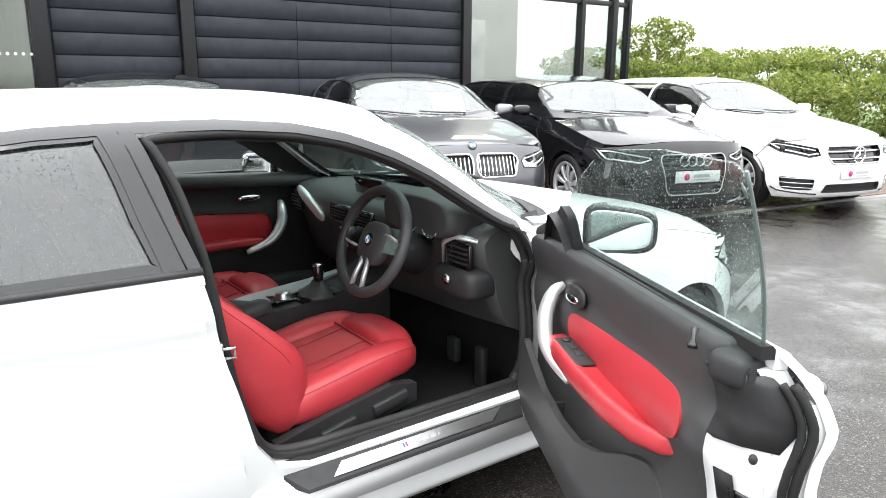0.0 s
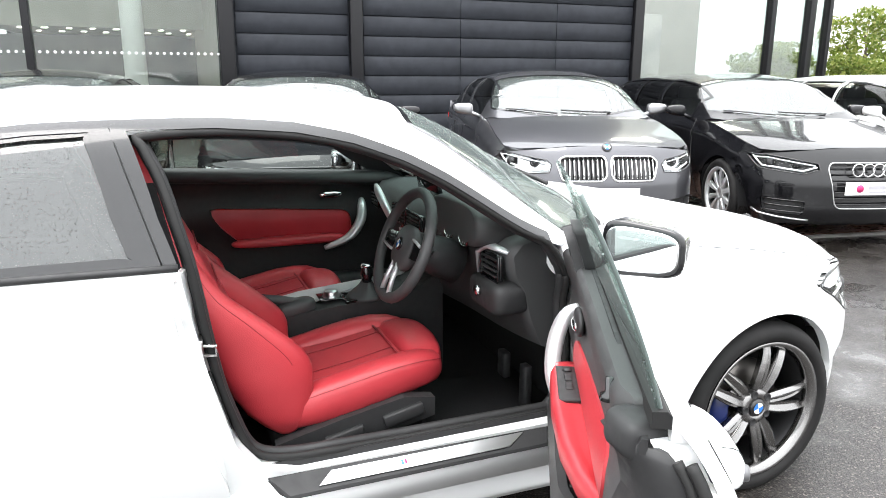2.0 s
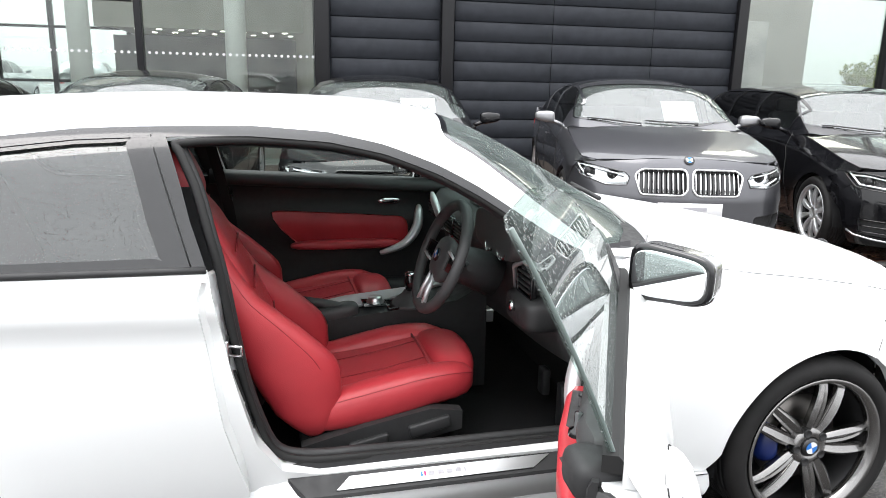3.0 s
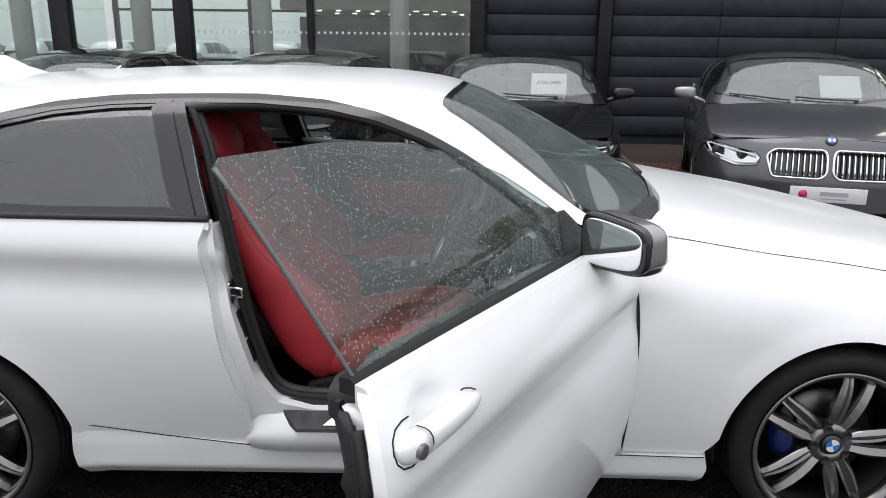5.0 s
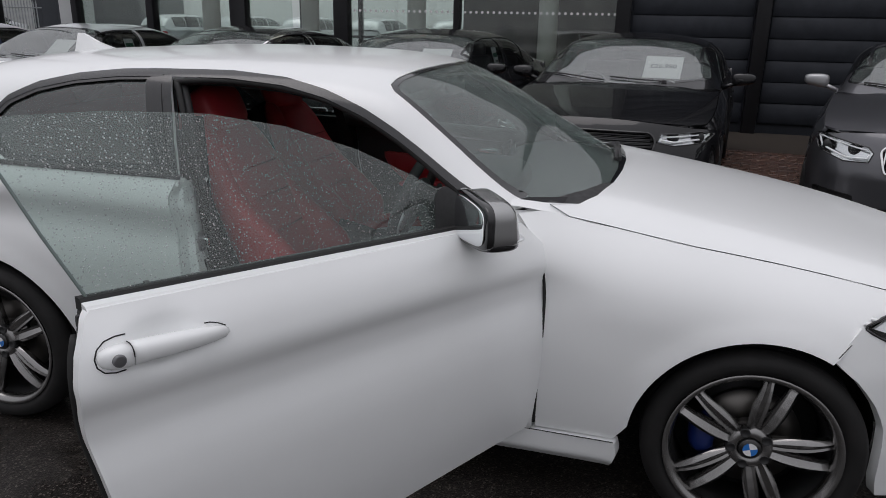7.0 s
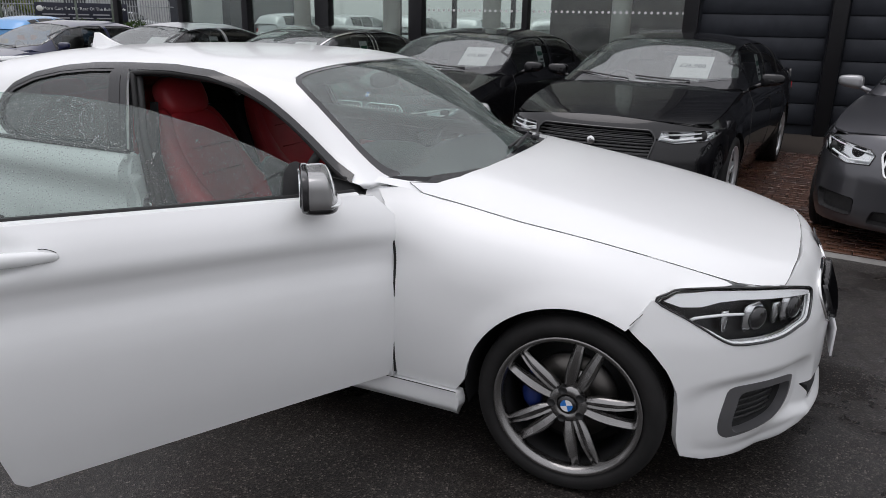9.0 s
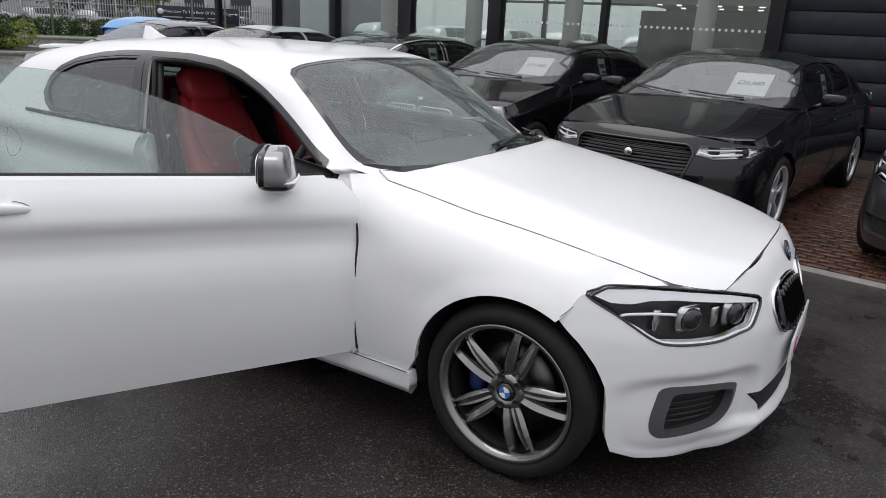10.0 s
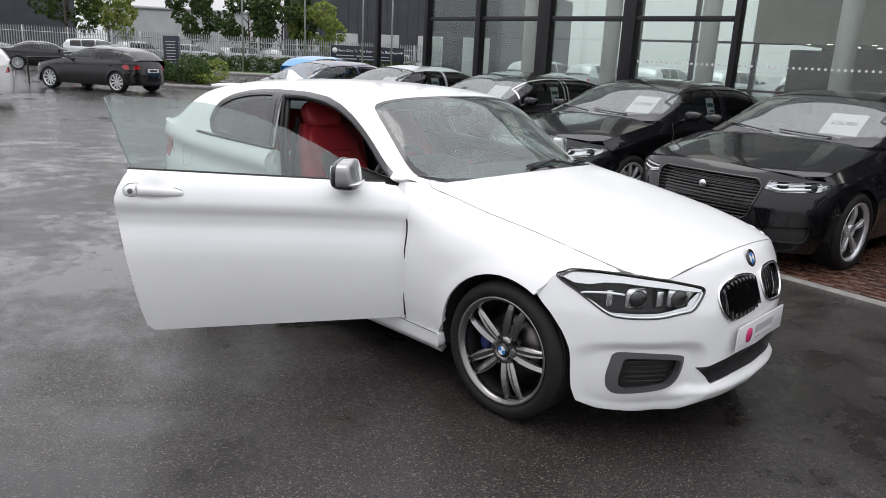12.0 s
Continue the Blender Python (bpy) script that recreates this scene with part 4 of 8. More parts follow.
# bonnet
lead = [(0.466, -0.996), (0.534, -0.972), (0.606, -0.937), (0.616, -0.89), (0.642, -0.658), (0.654, -0.35), (0.658, 0.0)]
back = [(-0.437, 0.0), (-0.443, -0.27), (-0.468, -0.56), (-0.512, -0.78), (-0.565, -0.90), (-0.648, -0.958)]
edge = [(x, -0.9985) for x in np.linspace(-0.585, 0.40, 9)]
half = back + edge + lead
bon = half + [(x, -k) for x, k in half[-2:0:-1]]
panel("bonnet", bon, [], (0.024, 0.03), HB, WHITE, hero, flange=0.02)
for sg in (-1, 1):
    gap = [(x, k * -sg) for x, k in back[3:] + edge + lead[:3]]
    part("bonnet_gap", tube(line3(HB, gap, 0.0002), 0.0011, n=5), RUBBER, hero)
gap = [(x, k) for x, k in lead[2:]] + [(x, -k) for x, k in lead[2:-1][::-1]]
part("bonnet_gap", tube(line3(HB, gap, 0.0002), 0.0011, n=5), RUBBER, hero)
for mir in (False, True):
    seam = line3(HS, [(0.170 + 0.088 * t, 0.640 + 0.096 * t) for t in np.linspace(0.12, 1, 9)], 0.0)
    part("wing_joint", tube([(x, y * (-1 if mir else 1), z) for x, y, z in seam], 0.0013, n=6), RUBBER, hero)
    part("wing_flange", tube([(x - 0.004, (y + 0.011) * (-1 if mir else 1), z) for x, y, z in seam[4:]], 0.0105, n=8), WHITE, hero)

# nose: bumper, lamps, kidneys, intakes
LAMP = [(0.976, 0.731), (0.956, 0.754), (0.935, 0.768), (0.874, 0.772), (0.80, 0.768), (0.693, 0.755), (0.604, 0.741), (0.50, 0.720), (0.447, 0.706), (0.445, 0.688), (0.48, 0.655), (0.53, 0.620), (0.60, 0.611), (0.68, 0.598), (0.76, 0.594), (0.82, 0.596), (0.85, 0.605), (0.885, 0.635), (0.93, 0.684)]
KIDNEY = [(0.028, 0.655), (0.032, 0.695), (0.06, 0.714), (0.15, 0.725), (0.256, 0.720), (0.332, 0.700), (0.366, 0.66), (0.352, 0.60), (0.294, 0.556), (0.211, 0.562), (0.10, 0.576), (0.042, 0.605)]
FOG = [(0.803, 0.435), (0.748, 0.441), (0.62, 0.432), (0.535, 0.418), (0.518, 0.400), (0.525, 0.345), (0.545, 0.295), (0.585, 0.268), (0.66, 0.256), (0.765, 0.248), (0.795, 0.255), (0.815, 0.280), (0.822, 0.33), (0.815, 0.39)]
LOWER = [(-0.455, 0.356), (-0.2, 0.39), (0.2, 0.39), (0.455, 0.356), (0.365, 0.272), (0.18, 0.284), (-0.18, 0.284), (-0.365, 0.272)]
flipa = lambda o: [(-a, z) for a, z in o]
lamp, kidney, fog = (dense(spline(o, 3), 0.01) for o in (LAMP, KIDNEY, FOG))
lower = dense(LOWER, 0.015)
outer = [(0.982, 0.733), (0.958, 0.758), (0.937, 0.772), (0.874, 0.776), (0.80, 0.772), (0.693, 0.759), (0.62, 0.754), (0.57, 0.763), (0.45, 0.788), (0.2, 0.808), (0.0, 0.813)]


def a_at(x, z):
    """Where along the nose its plan reaches x at height z."""
    aa = np.linspace(0.4, 1.1, 300)
    return float(aa[np.argmin(np.abs(HERO.nose(aa, np.full(300, z))[:, 0] - x))])


arch_s = [(a_at(0.172, 0.640), 0.640)] + [(a_at(math.sqrt(max(AR ** 2 - (z - 0.315) ** 2, 0)) if z > 0.315 else AR + 0.12 * (0.315 - z), z), z) for z in (0.61, 0.58, 0.55, 0.51, 0.47, 0.43, 0.38, 0.33, 0.26, 0.195)] + [(0.84, 0.168), (0.66, 0.150), (0.52, 0.156), (0.42, 0.190), (0.0, 0.198)]
ring = outer + flipa(outer)[::-1][1:] + flipa(arch_s)[:-1] + arch_s[::-1]
ring = [p for i, p in enumerate(ring) if p != ring[i - 1]]
def HNS(a, z):
    """The bumper: nose surface, hollowed round the corner intakes, with a lip below."""
    p = HN(a, z)
    m = ((np.abs(np.abs(a) - 0.675) / 0.20) ** 4 + (np.abs(z - 0.325) / 0.125) ** 4) ** 0.25
    t = np.clip((1.38 - m) / 0.40, 0, 1)
    dip = 0.032 * t * t * (3 - 2 * t)
    u = np.clip((0.285 - z) / 0.05, 0, 1) * np.clip((0.62 - np.abs(a)) / 0.14, 0, 1)
    lip_ = 0.035 * u * u * (3 - 2 * u)
    p[..., 0] += lip_ - dip
    p[..., 1] -= np.sign(p[..., 1]) * dip * 0.05
    return p


panel("front_bumper", dense(ring, 0.012), [lamp, flipa(lamp), kidney, flipa(kidney), fog, flipa(fog), lower], (0.006, 0.009), HNS, WHITE, hero, flange=0.03)
for sg in (1, -1):
    o = lamp if sg == 1 else flipa(lamp)
    house = panel("headlamp", shrink(o, 0.004), [], (0.02, 0.014), HN, LAMP_DARK, hero, lift=-0.05, flange=-0.05, label="swept headlamp with clear lens and light guides")
    panel("lens", o, [], (0.02, 0.014), HN, LENS, house, lift=-0.001).visible_shadow = False
    part("lamp_rim", tube(line3(HN, o, 0.0005), 0.0036, True, 6), GLOSS_BLACK, house)
    brow = [(0.962, 0.731), (0.94, 0.755), (0.874, 0.764), (0.80, 0.760), (0.693, 0.747), (0.604, 0.733), (0.50, 0.712), (0.456, 0.700), (0.462, 0.690), (0.56, 0.704), (0.66, 0.717), (0.80, 0.733), (0.86, 0.730), (0.90, 0.716), (0.935, 0.715)]
    brow = dense([(a * sg, z) for a, z in brow], 0.01)
    panel("light_guide", brow, [], (0.012, 0.008), HN, LAMP_WHITE, house, lift=-0.003, flange=0.012)
    low = dense([(a * sg, z) for a, z in [(0.455, 0.684), (0.49, 0.650), (0.535, 0.627), (0.60, 0.619), (0.68, 0.606), (0.76, 0.602), (0.82, 0.604), (0.845, 0.612), (0.82, 0.613), (0.76, 0.612), (0.68, 0.617), (0.60, 0.632), (0.55, 0.640), (0.53, 0.662), (0.475, 0.690)]], 0.01)
    panel("chrome_strip", low, [], (0.01, 0.006), HN, REFLECTOR, house, lift=-0.012)
    edge_l = [(0.452, 0.690), (0.485, 0.655), (0.532, 0.624), (0.60, 0.615), (0.68, 0.602), (0.76, 0.598), (0.82, 0.600), (0.85, 0.610), (0.885, 0.640), (0.92, 0.676), (0.86, 0.690), (0.80, 0.688)]
    part("light_guide", tube(line3(HN, spline([(a * sg, z) for a, z in edge_l], 4, False), -0.008), 0.005, n=6), LAMP_WHITE, house)
    for a in (0.575, 0.745):
        p = HN(np.array([a * sg]), np.array([0.664]))[0]
        face_t = Matrix.Translation(p + np.array([-0.030, -0.010 * sg, 0])) @ Matrix.Rotation(sg * (0.55 if a > 0.6 else 0.38), 4, "Z")
        mod = box((0.034, 0.094, 0.090), (-0.006, 0, 0), 0.020, seg=3)
        bmesh.ops.transform(mod, matrix=face_t, verts=mod.verts)
        mod = part("projector", mod, REFLECTOR, house)
        lens = pillow((0.022, 0.040, 0.040), (0.010, 0, 0), 2.2, 8)
        bmesh.ops.transform(lens, matrix=face_t, verts=lens.verts)
        part("projector_lens", lens, GLOSS_BLACK, house)
    for a in (0.505, 0.655, 0.83):
        p = HN(np.array([a * sg]), np.array([0.668]))[0]
        part("reflector_block", box((0.020, 0.030, 0.072), tuple(p + np.array([-0.032, 0.008 * -sg, -0.004])), 0.006, Matrix.Rotation(sg * 0.5, 4, "Z")), REFLECTOR, house)
    # kidney
    k = kidney if sg == 1 else flipa(kidney)
    panel("kidney_grille", shrink(k, 0.004), [], (0.02, 0.02), HN, GLOSS_BLACK, hero, lift=-0.03, flange=-0.03)
    kid = part("kidney_frame", tube(line3(HN, k, 0.002), 0.008, True, 8), CHROME, hero, "chrome grille surround")
    for i in range(9):
        a = 0.072 + i * 0.033
        hit = sorted(z0 + (z1 - z0) * (a - a0) / (a1 - a0) for (a0, z0), (a1, z1) in zip(kidney, kidney[1:] + kidney[:1]) if (a0 - a) * (a1 - a) < 0)
        zb, zt = hit[0] + 0.010, hit[-1] - 0.010
        v, f = sheet([((a - 0.006) * sg, zb), ((a + 0.006) * sg, zb), ((a + 0.006) * sg, zt), ((a - 0.006) * sg, zt)], [], (0.006, 0.03), HN, 0.015, -0.013, flip=sg < 0)
        part("grille_bar", mesh_from("grille_bar", v, f, GLOSS_BLACK), None, kid)
    # corner intake
    o = fog if sg == 1 else flipa(fog)
    duct = panel("corner_intake", shrink(o, 0.004), [], (0.02, 0.02), HNS, PLASTIC, hero, lift=-0.05, flange=-0.05)
    inn = [((0.600 + (abs(a) - 0.600) * 0.82) * sg, 0.305 + (z - 0.305) * 0.80) for a, z in o]
    panel("intake_frame", o, [inn], (0.006, 0.006), HNS, INTAKE_GREY, duct, lift=0.001, flange=0.03, label="grey surround of the intake")
    for i in range(5):
        z = 0.285 + i * 0.025
        part("mesh_bar", tube(line3(HNS, [(a * sg, z) for a in np.linspace(0.575, 0.76, 8)], -0.04), 0.004, n=6), PLASTIC, duct)
panel("lower_intake", shrink(lower, 0.004), [], (0.03, 0.02), HN, PLASTIC, hero, lift=-0.06, flange=-0.06)
p = HERO.nose(np.array([0.0]), np.array([0.775]))[0]
roundel(hero, tuple(p + np.array([0.004, 0, 0])), Matrix.Rotation(radians(68), 4, "Y") @ Matrix.Rotation(radians(45), 4, "Z"), 0.041)
plate = part("number_plate", box((0.008, 0.52, 0.112), (0.808, 0.0, 0.468), 0.003), PLATE_WHITE, hero, "white show plate with a pink mark")
part("plate_mark", lathe([(0.0, 0.002), (0.034, 0.002), (0.034, 0.0)], "x", 24, (0.8125, 0.0 - 0.14, 0.468)), PINK, plate)
for i, (y, z, w, h) in enumerate(((0.03, 0.478, 0.20, 0.034), (0.03, 0.438, 0.18, 0.010))):
    part("plate_bar", box((0.002, w, h), (0.8128, y, z)), PALE_INK, plate)

# tail
tail_ring = [(1.02, 1.0), (0.9, 1.0), (0.0, 1.0), (-0.9, 1.0), (-1.02, 1.0), (-1.03, 0.6), (-1.0, 0.25), (0, 0.22), (1.0, 0.25), (1.03, 0.6)]
panel("rear_bumper", tail_ring, [], (0.04, 0.04), HERO.tail, WHITE, hero, flange=0.02)
hatch = [(-3.18, -1.02), (-3.18, 1.02), (-3.5, 1.02), (-3.5, -1.02)]
panel("tailgate", hatch, [dense(REAR_GLASS, 0.05)], (0.02, 0.03), HT, WHITE, hero, flange=0.02)
panel("rear_window", dense(REAR_GLASS, 0.05), [], (0.03, 0.04), HT, GLASS_TINT, hero, lift=-0.003)
part("roof_spoiler", box((0.13, 1.04, 0.020), (-3.075, 0, 1.310), 0.009, Matrix.Rotation(radians(-6), 4, "Y")), WHITE, hero)
for sg in (1, -1):
    o = [(0.62 * sg, 0.90), (0.98 * sg, 0.93), (1.04 * sg, 0.86), (1.02 * sg, 0.76), (0.66 * sg, 0.74)]
    panel("tail_lamp", dense(o, 0.03), [], 0.02, HERO.tail, RED_LENS, hero, lift=0.006, flange=0.02, flip=False)
fin = loft_bar([[(-2.70, 0.004, 1.372), (-2.70, -0.004, 1.372), (-2.70, -0.004, 1.376), (-2.70, 0.004, 1.376)],
                [(-2.78, 0.028, 1.364), (-2.78, -0.028, 1.364), (-2.79, -0.012, 1.402), (-2.79, 0.012, 1.402)],
                [(-2.86, 0.034, 1.356), (-2.86, -0.034, 1.356), (-2.865, -0.006, 1.440), (-2.865, 0.006, 1.440)],
                [(-2.91, 0.022, 1.350), (-2.91, -0.022, 1.350), (-2.895, -0.004, 1.440), (-2.895, 0.004, 1.440)]])
part("roof_aerial", fin, WHITE, hero)
part("fuel_flap_gap", tube(line3(HS, arc(-2.90, 0.84, 0.075, 0, 345, 28), 0.0002), 0.0014, True, 5), RUBBER, hero)
for mir in (False, True):
    panel("tail_lamp", dense(rounded([(-3.17, 0.925), (-3.34, 0.95), (-3.35, 0.80), (-3.26, 0.78)], 0.02), 0.02), [], 0.02, HS, RED_LENS, hero, lift=0.005, flange=0.02, mirror=mir)

# wheels
for x, sg, wdt in ((0.0, -1, 0.225), (-2.69, -1, 0.245), (0.0, 1, 0.225), (-2.69, 1, 0.245)):
    make_wheel(hero, (x, sg * (0.758 if x == 0 else 0.768), 0.318), 0 if sg < 0 else math.pi, width=wdt, caliper=CALIPER, style="twin", spin=-16 if x == 0 else 12)

# floor pan, dark underside and bulkhead
part("floor_pan", box((2.5, 1.40, 0.06), (-1.75, 0, 0.24), 0.02), CARPET, hero)
part("engine_block_cover", box((0.95, 0.98, 0.50), (-0.02, 0, 0.50), 0.05), CARPET, hero)
part("boot_floor", box((1.0, 1.04, 0.4), (-2.8, 0, 0.5), 0.05), CARPET, hero)

# ---- driver's door, turned about its hinge
HINGE, SWING = (-0.66, -0.822, 0.0), 61.0
DOOR = Matrix.Translation(HINGE) @ Matrix.Rotation(radians(SWING), 4, "Z") @ Matrix.Translation(-Vector(HINGE))


DOOR_IN = Matrix.Translation(HINGE) @ Matrix.Rotation(radians(SWING + 0.5), 4, "Z") @ Matrix.Translation(-Vector(HINGE))


def swung(ob):
    ob.data.transform(DOOR)
    return ob


def swung_in(ob):
    """For the door's lining, which tapers towards the latch."""
    ob.data.transform(DOOR_IN)
    return ob


GLASS_EDGE = material("ground glass edge", (0.16, 0.20, 0.19), 0.3)
DOOR_O = [(-0.66, 0.287), (-0.648, 0.5), (-0.636, 0.75), (-0.650, 0.88), (-0.72, 0.958), (-0.80, 0.972), (-1.942, 1.030), (-1.955, 1.018), (-1.985, 0.965), (-1.998, 0.92), (-1.99, 0.82), (-1.957, 0.62), (-1.92, 0.41), (-1.895, 0.315), (-1.865, 0.287)]


def HI(depth):
    """The door's inner faces lie at some depth behind its skin."""
    def f(x, z):
        p = HS(x, z)
        p[..., 1] += depth
        return p
    return f


def HS_door(x, z):
    """The door skin with the shallow hollow behind its handle."""
    p = HS(x, z)
    r2 = ((x + 1.838) / 0.078) ** 2 + ((z - 0.957) / 0.052) ** 2
    p[..., 1] += 0.022 * np.clip(1 - r2, 0, 1) ** 1.5
    return p


door = swung(panel("driver_door", dense(DOOR_O, 0.02), [], 0.013, HS_door, WHITE, hero, flange=0.022, rimward=(0, 1, 0), label="open white driver's door with frameless glass and red trim"))
swung(panel("door_inner_frame", dense(shrink(DOOR_O, 0.032), 0.02), [], 0.03, HI(0.074), WHITE, door, flip=True, flange=0.05, rimward=(0, -1, 0)))
GLASS_O = [(-0.86, 0.965), (-0.90, 1.03), (-1.08, 1.135), (-1.24, 1.215), (-1.42, 1.282), (-1.60, 1.322), (-1.80, 1.342), (-2.02, 1.346), (-2.038, 1.335), (-1.975, 1.15), (-1.915, 1.0), (-1.905, 0.965)]


def pane_at(x, z):
    """The flat-curved plane of the frameless glass, closed."""
    x, z = np.broadcast_arrays(np.asarray(x, float), np.asarray(z, float))
    b = HERO.belt(x)
    return np.stack([x, -(HERO.wide(x, b) - 0.050) + 0.30 * (z - b) + 0.35 * np.clip(z - b, 0, None) ** 2, z], -1)


gl = dense(GLASS_O, 0.02)
swung(panel("door_glass", gl, [], 0.03, pane_at, GLASS_RAIN, door, flange=0.004, label="frameless door glass covered in raindrops"))
rear_edge = [(np.interp(z, [1.0, 1.15, 1.335], [-1.915, -1.975, -2.038]), z) for z in np.linspace(1.335, 1.0, 14)]
swung(part("glass_edge", tube(line3(pane_at, rear_edge, 0.002), 0.003, n=6), GLASS_EDGE, door))
belt_pts = [(x, np.interp(x, [-1.955, -0.80], [1.032, 0.970])) for x in np.linspace(-0.78, -1.945, 14)]
swung(part("belt_moulding", loft_bar([[(x, y + 0.024, z - 0.012), (x, y + 0.024, z + 0.006), (x, y + 0.030, z + 0.012), (x, y + 0.050, z + 0.011), (x, y + 0.050, z - 0.012)] for x, y, z in line3(HS, belt_pts, 0.0)]), RUBBER, door))
swung(part("door_shoulder", loft_bar([[(x, y + 0.0, z - 0.030), (x, y + 0.0, z - 0.004), (x, y + 0.007, z + 0.003), (x, y + 0.0235, z + 0.006), (x, y + 0.0235, z - 0.030)] for x, y, z in line3(HS, belt_pts, 0.0)]), WHITE, door))
swung(part("inner_belt_seal", loft_bar([[(x, y + 0.052, z - 0.050), (x, y + 0.052, z + 0.006 - d), (x, y + 0.060, z + 0.006 - d), (x, y + 0.064, z - 0.002 - d), (x, y + 0.064, z - 0.050)] for (x, y, z), d in zip(line3(HS, belt_pts, 0.0), [0.0] * 10 + [0.004, 0.012, 0.025, 0.034])]), PLASTIC, door))
CARD = [(-0.72, 0.36), (-0.70, 0.6), (-0.70, 0.85), (-0.735, 0.945), (-0.77, 0.974), (-1.865, 1.030), (-1.878, 1.022), (-1.872, 0.90), (-1.855, 0.70), (-1.81, 0.50), (-1.75, 0.37), (-1.62, 0.325), (-0.80, 0.325)]


def card_at(x, z):
    """The lining: it rolls over towards the glass above and towards the shut face behind."""
    p = HS(x, z)
    top = np.interp(x, [-1.955, -0.80], [1.034, 0.974])
    u = np.clip((z - top + 0.10) / 0.104, 0, 1)
    v = np.clip((np.interp(z, [0.37, 0.50, 0.70, 0.90, 1.03], [-1.75, -1.81, -1.855, -1.872, -1.88]) + 0.055 - x) / 0.058, 0, 1)
    p[..., 1] += 0.140 - 0.080 * (1 - np.sqrt(1 - 0.96 * u * u)) - 0.050 * (1 - np.sqrt(1 - 0.96 * v * v))
    return p


def pocket_at(x, z):
    """The outer wall of the door pocket stands off the lining."""
    p = card_at(x, z)
    a, b = np.clip((x + 1.70) / 0.40, 0, 1), np.clip((z - 0.325) / 0.12, 0, 1)
    p[..., 1] += 0.004 + 0.058 * a * a * (3 - 2 * a) * np.sqrt(b)
    return p


swung_in(panel("door_card", dense(rounded(CARD, 0.012), 0.012), [], (0.016, 0.010), card_at, SOFT, door, flange=0.05, rimward=(0, -1, 0), flip=True, label="black moulded door card"))
RED = [(-1.085, 0.79), (-1.11, 0.825), (-1.35, 0.850), (-1.60, 0.872), (-1.73, 0.872), (-1.775, 0.84), (-1.76, 0.785), (-1.66, 0.742), (-1.12, 0.735)]
swung_in(panel("armrest_insert", dense(rounded(RED, 0.03), 0.02), [], 0.025, HI(0.145), LEATHER, door, flange=0.02, rimward=(0, -1, 0), flip=True, label="red leather door insert"))
def rest_section(x, yo, top, low):
    yi = -0.745
    r = min(0.016, (yo - yi) * 0.4)
    return [(x, yi, low), (x, yo - r, low), (x, yo - r * 0.3, low + r * 0.3), (x, yo, low + r), (x, yo, top - r * 0.6), (x, yo - r * 0.3, top), (x, yo - r, top + 0.002), (x, yo - 2 * r, top - 0.005), (x, yi + 0.02, top - 0.006), (x, yi, top)]


arm = loft_bar([rest_section(*s) for s in ((-1.045, -0.690, 0.736, 0.712), (-1.07, -0.662, 0.744, 0.700), (-1.13, -0.650, 0.750, 0.694), (-1.30, -0.648, 0.752, 0.690), (-1.48, -0.660, 0.750, 0.688), (-1.60, -0.682, 0.748, 0.692), (-1.68, -0.708, 0.752, 0.706), (-1.72, -0.728, 0.760, 0.726))])
for f in arm.faces:
    f.smooth = True
swung_in(part("armrest", arm, LEATHER, door, "red leather armrest"))
sw = swung_in(part("window_switch", box((0.20, 0.056, 0.010), (-1.21, -0.690, 0.749), 0.004, Matrix.Rotation(radians(1), 4, "Y")), PLASTIC, door))
for i in range(2):
    swung_in(part("switch_key", box((0.035, 0.018, 0.007), (-1.19 - 0.05 * i, -0.690, 0.755), 0.003), PLASTIC, sw))
swung_in(part("switch_knob", lathe([(0.0, 0.006), (0.011, 0.005), (0.012, 0.0)], "z", 14, (-1.140, -0.690, 0.753)), PLASTIC, sw))
pull = spline([(-0.99, -0.725, 0.868), (-0.995, -0.690, 0.845), (-1.01, -0.665, 0.775), (-1.07, -0.660, 0.700), (-1.18, -0.690, 0.650)], 5, False)
swung_in(part("pull_handle", tube(pull, [0.012 + 0.012 * math.sin(math.pi * i / (len(pull) - 1)) for i in range(len(pull))], n=10, flat=0.7), SILVER_TRIM, door, "satin silver pull handle"))
swung_in(part("door_release", pillow((0.050, 0.008, 0.012), (-1.125, -0.704, 0.868), 2.5, 5, Matrix.Rotation(radians(8), 4, "Y")), CHROME, door))
swung_in(part("release_bezel", pillow((0.078, 0.012, 0.032), (-1.125, -0.714, 0.875), 2.4, 7, Matrix.Rotation(radians(8), 4, "Y")), PLASTIC, door))
POCKET = [(-0.74, 0.335), (-0.715, 0.45), (-0.712, 0.600), (-0.74, 0.612), (-0.80, 0.585), (-0.96, 0.535), (-1.15, 0.522), (-1.30, 0.535), (-1.42, 0.570), (-1.53, 0.625), (-1.62, 0.650), (-1.68, 0.60), (-1.70, 0.45), (-1.66, 0.345)]
swung_in(panel("door_pocket", dense(rounded(POCKET, 0.02), 0.012), [], 0.014, pocket_at, SOFT, door, flange=0.022, rimward=(0, -1, 0), flip=True, label="black door pocket, open at the top"))
for x in (-1.02, -1.26):
    swung_in(part("pocket_divider", loft_bar([[(x, -0.755, z), (x, -0.700, z), (x - 0.012, -0.700, z), (x - 0.012, -0.755, z)] for z in (0.38, 0.515)]), SOFT, door))

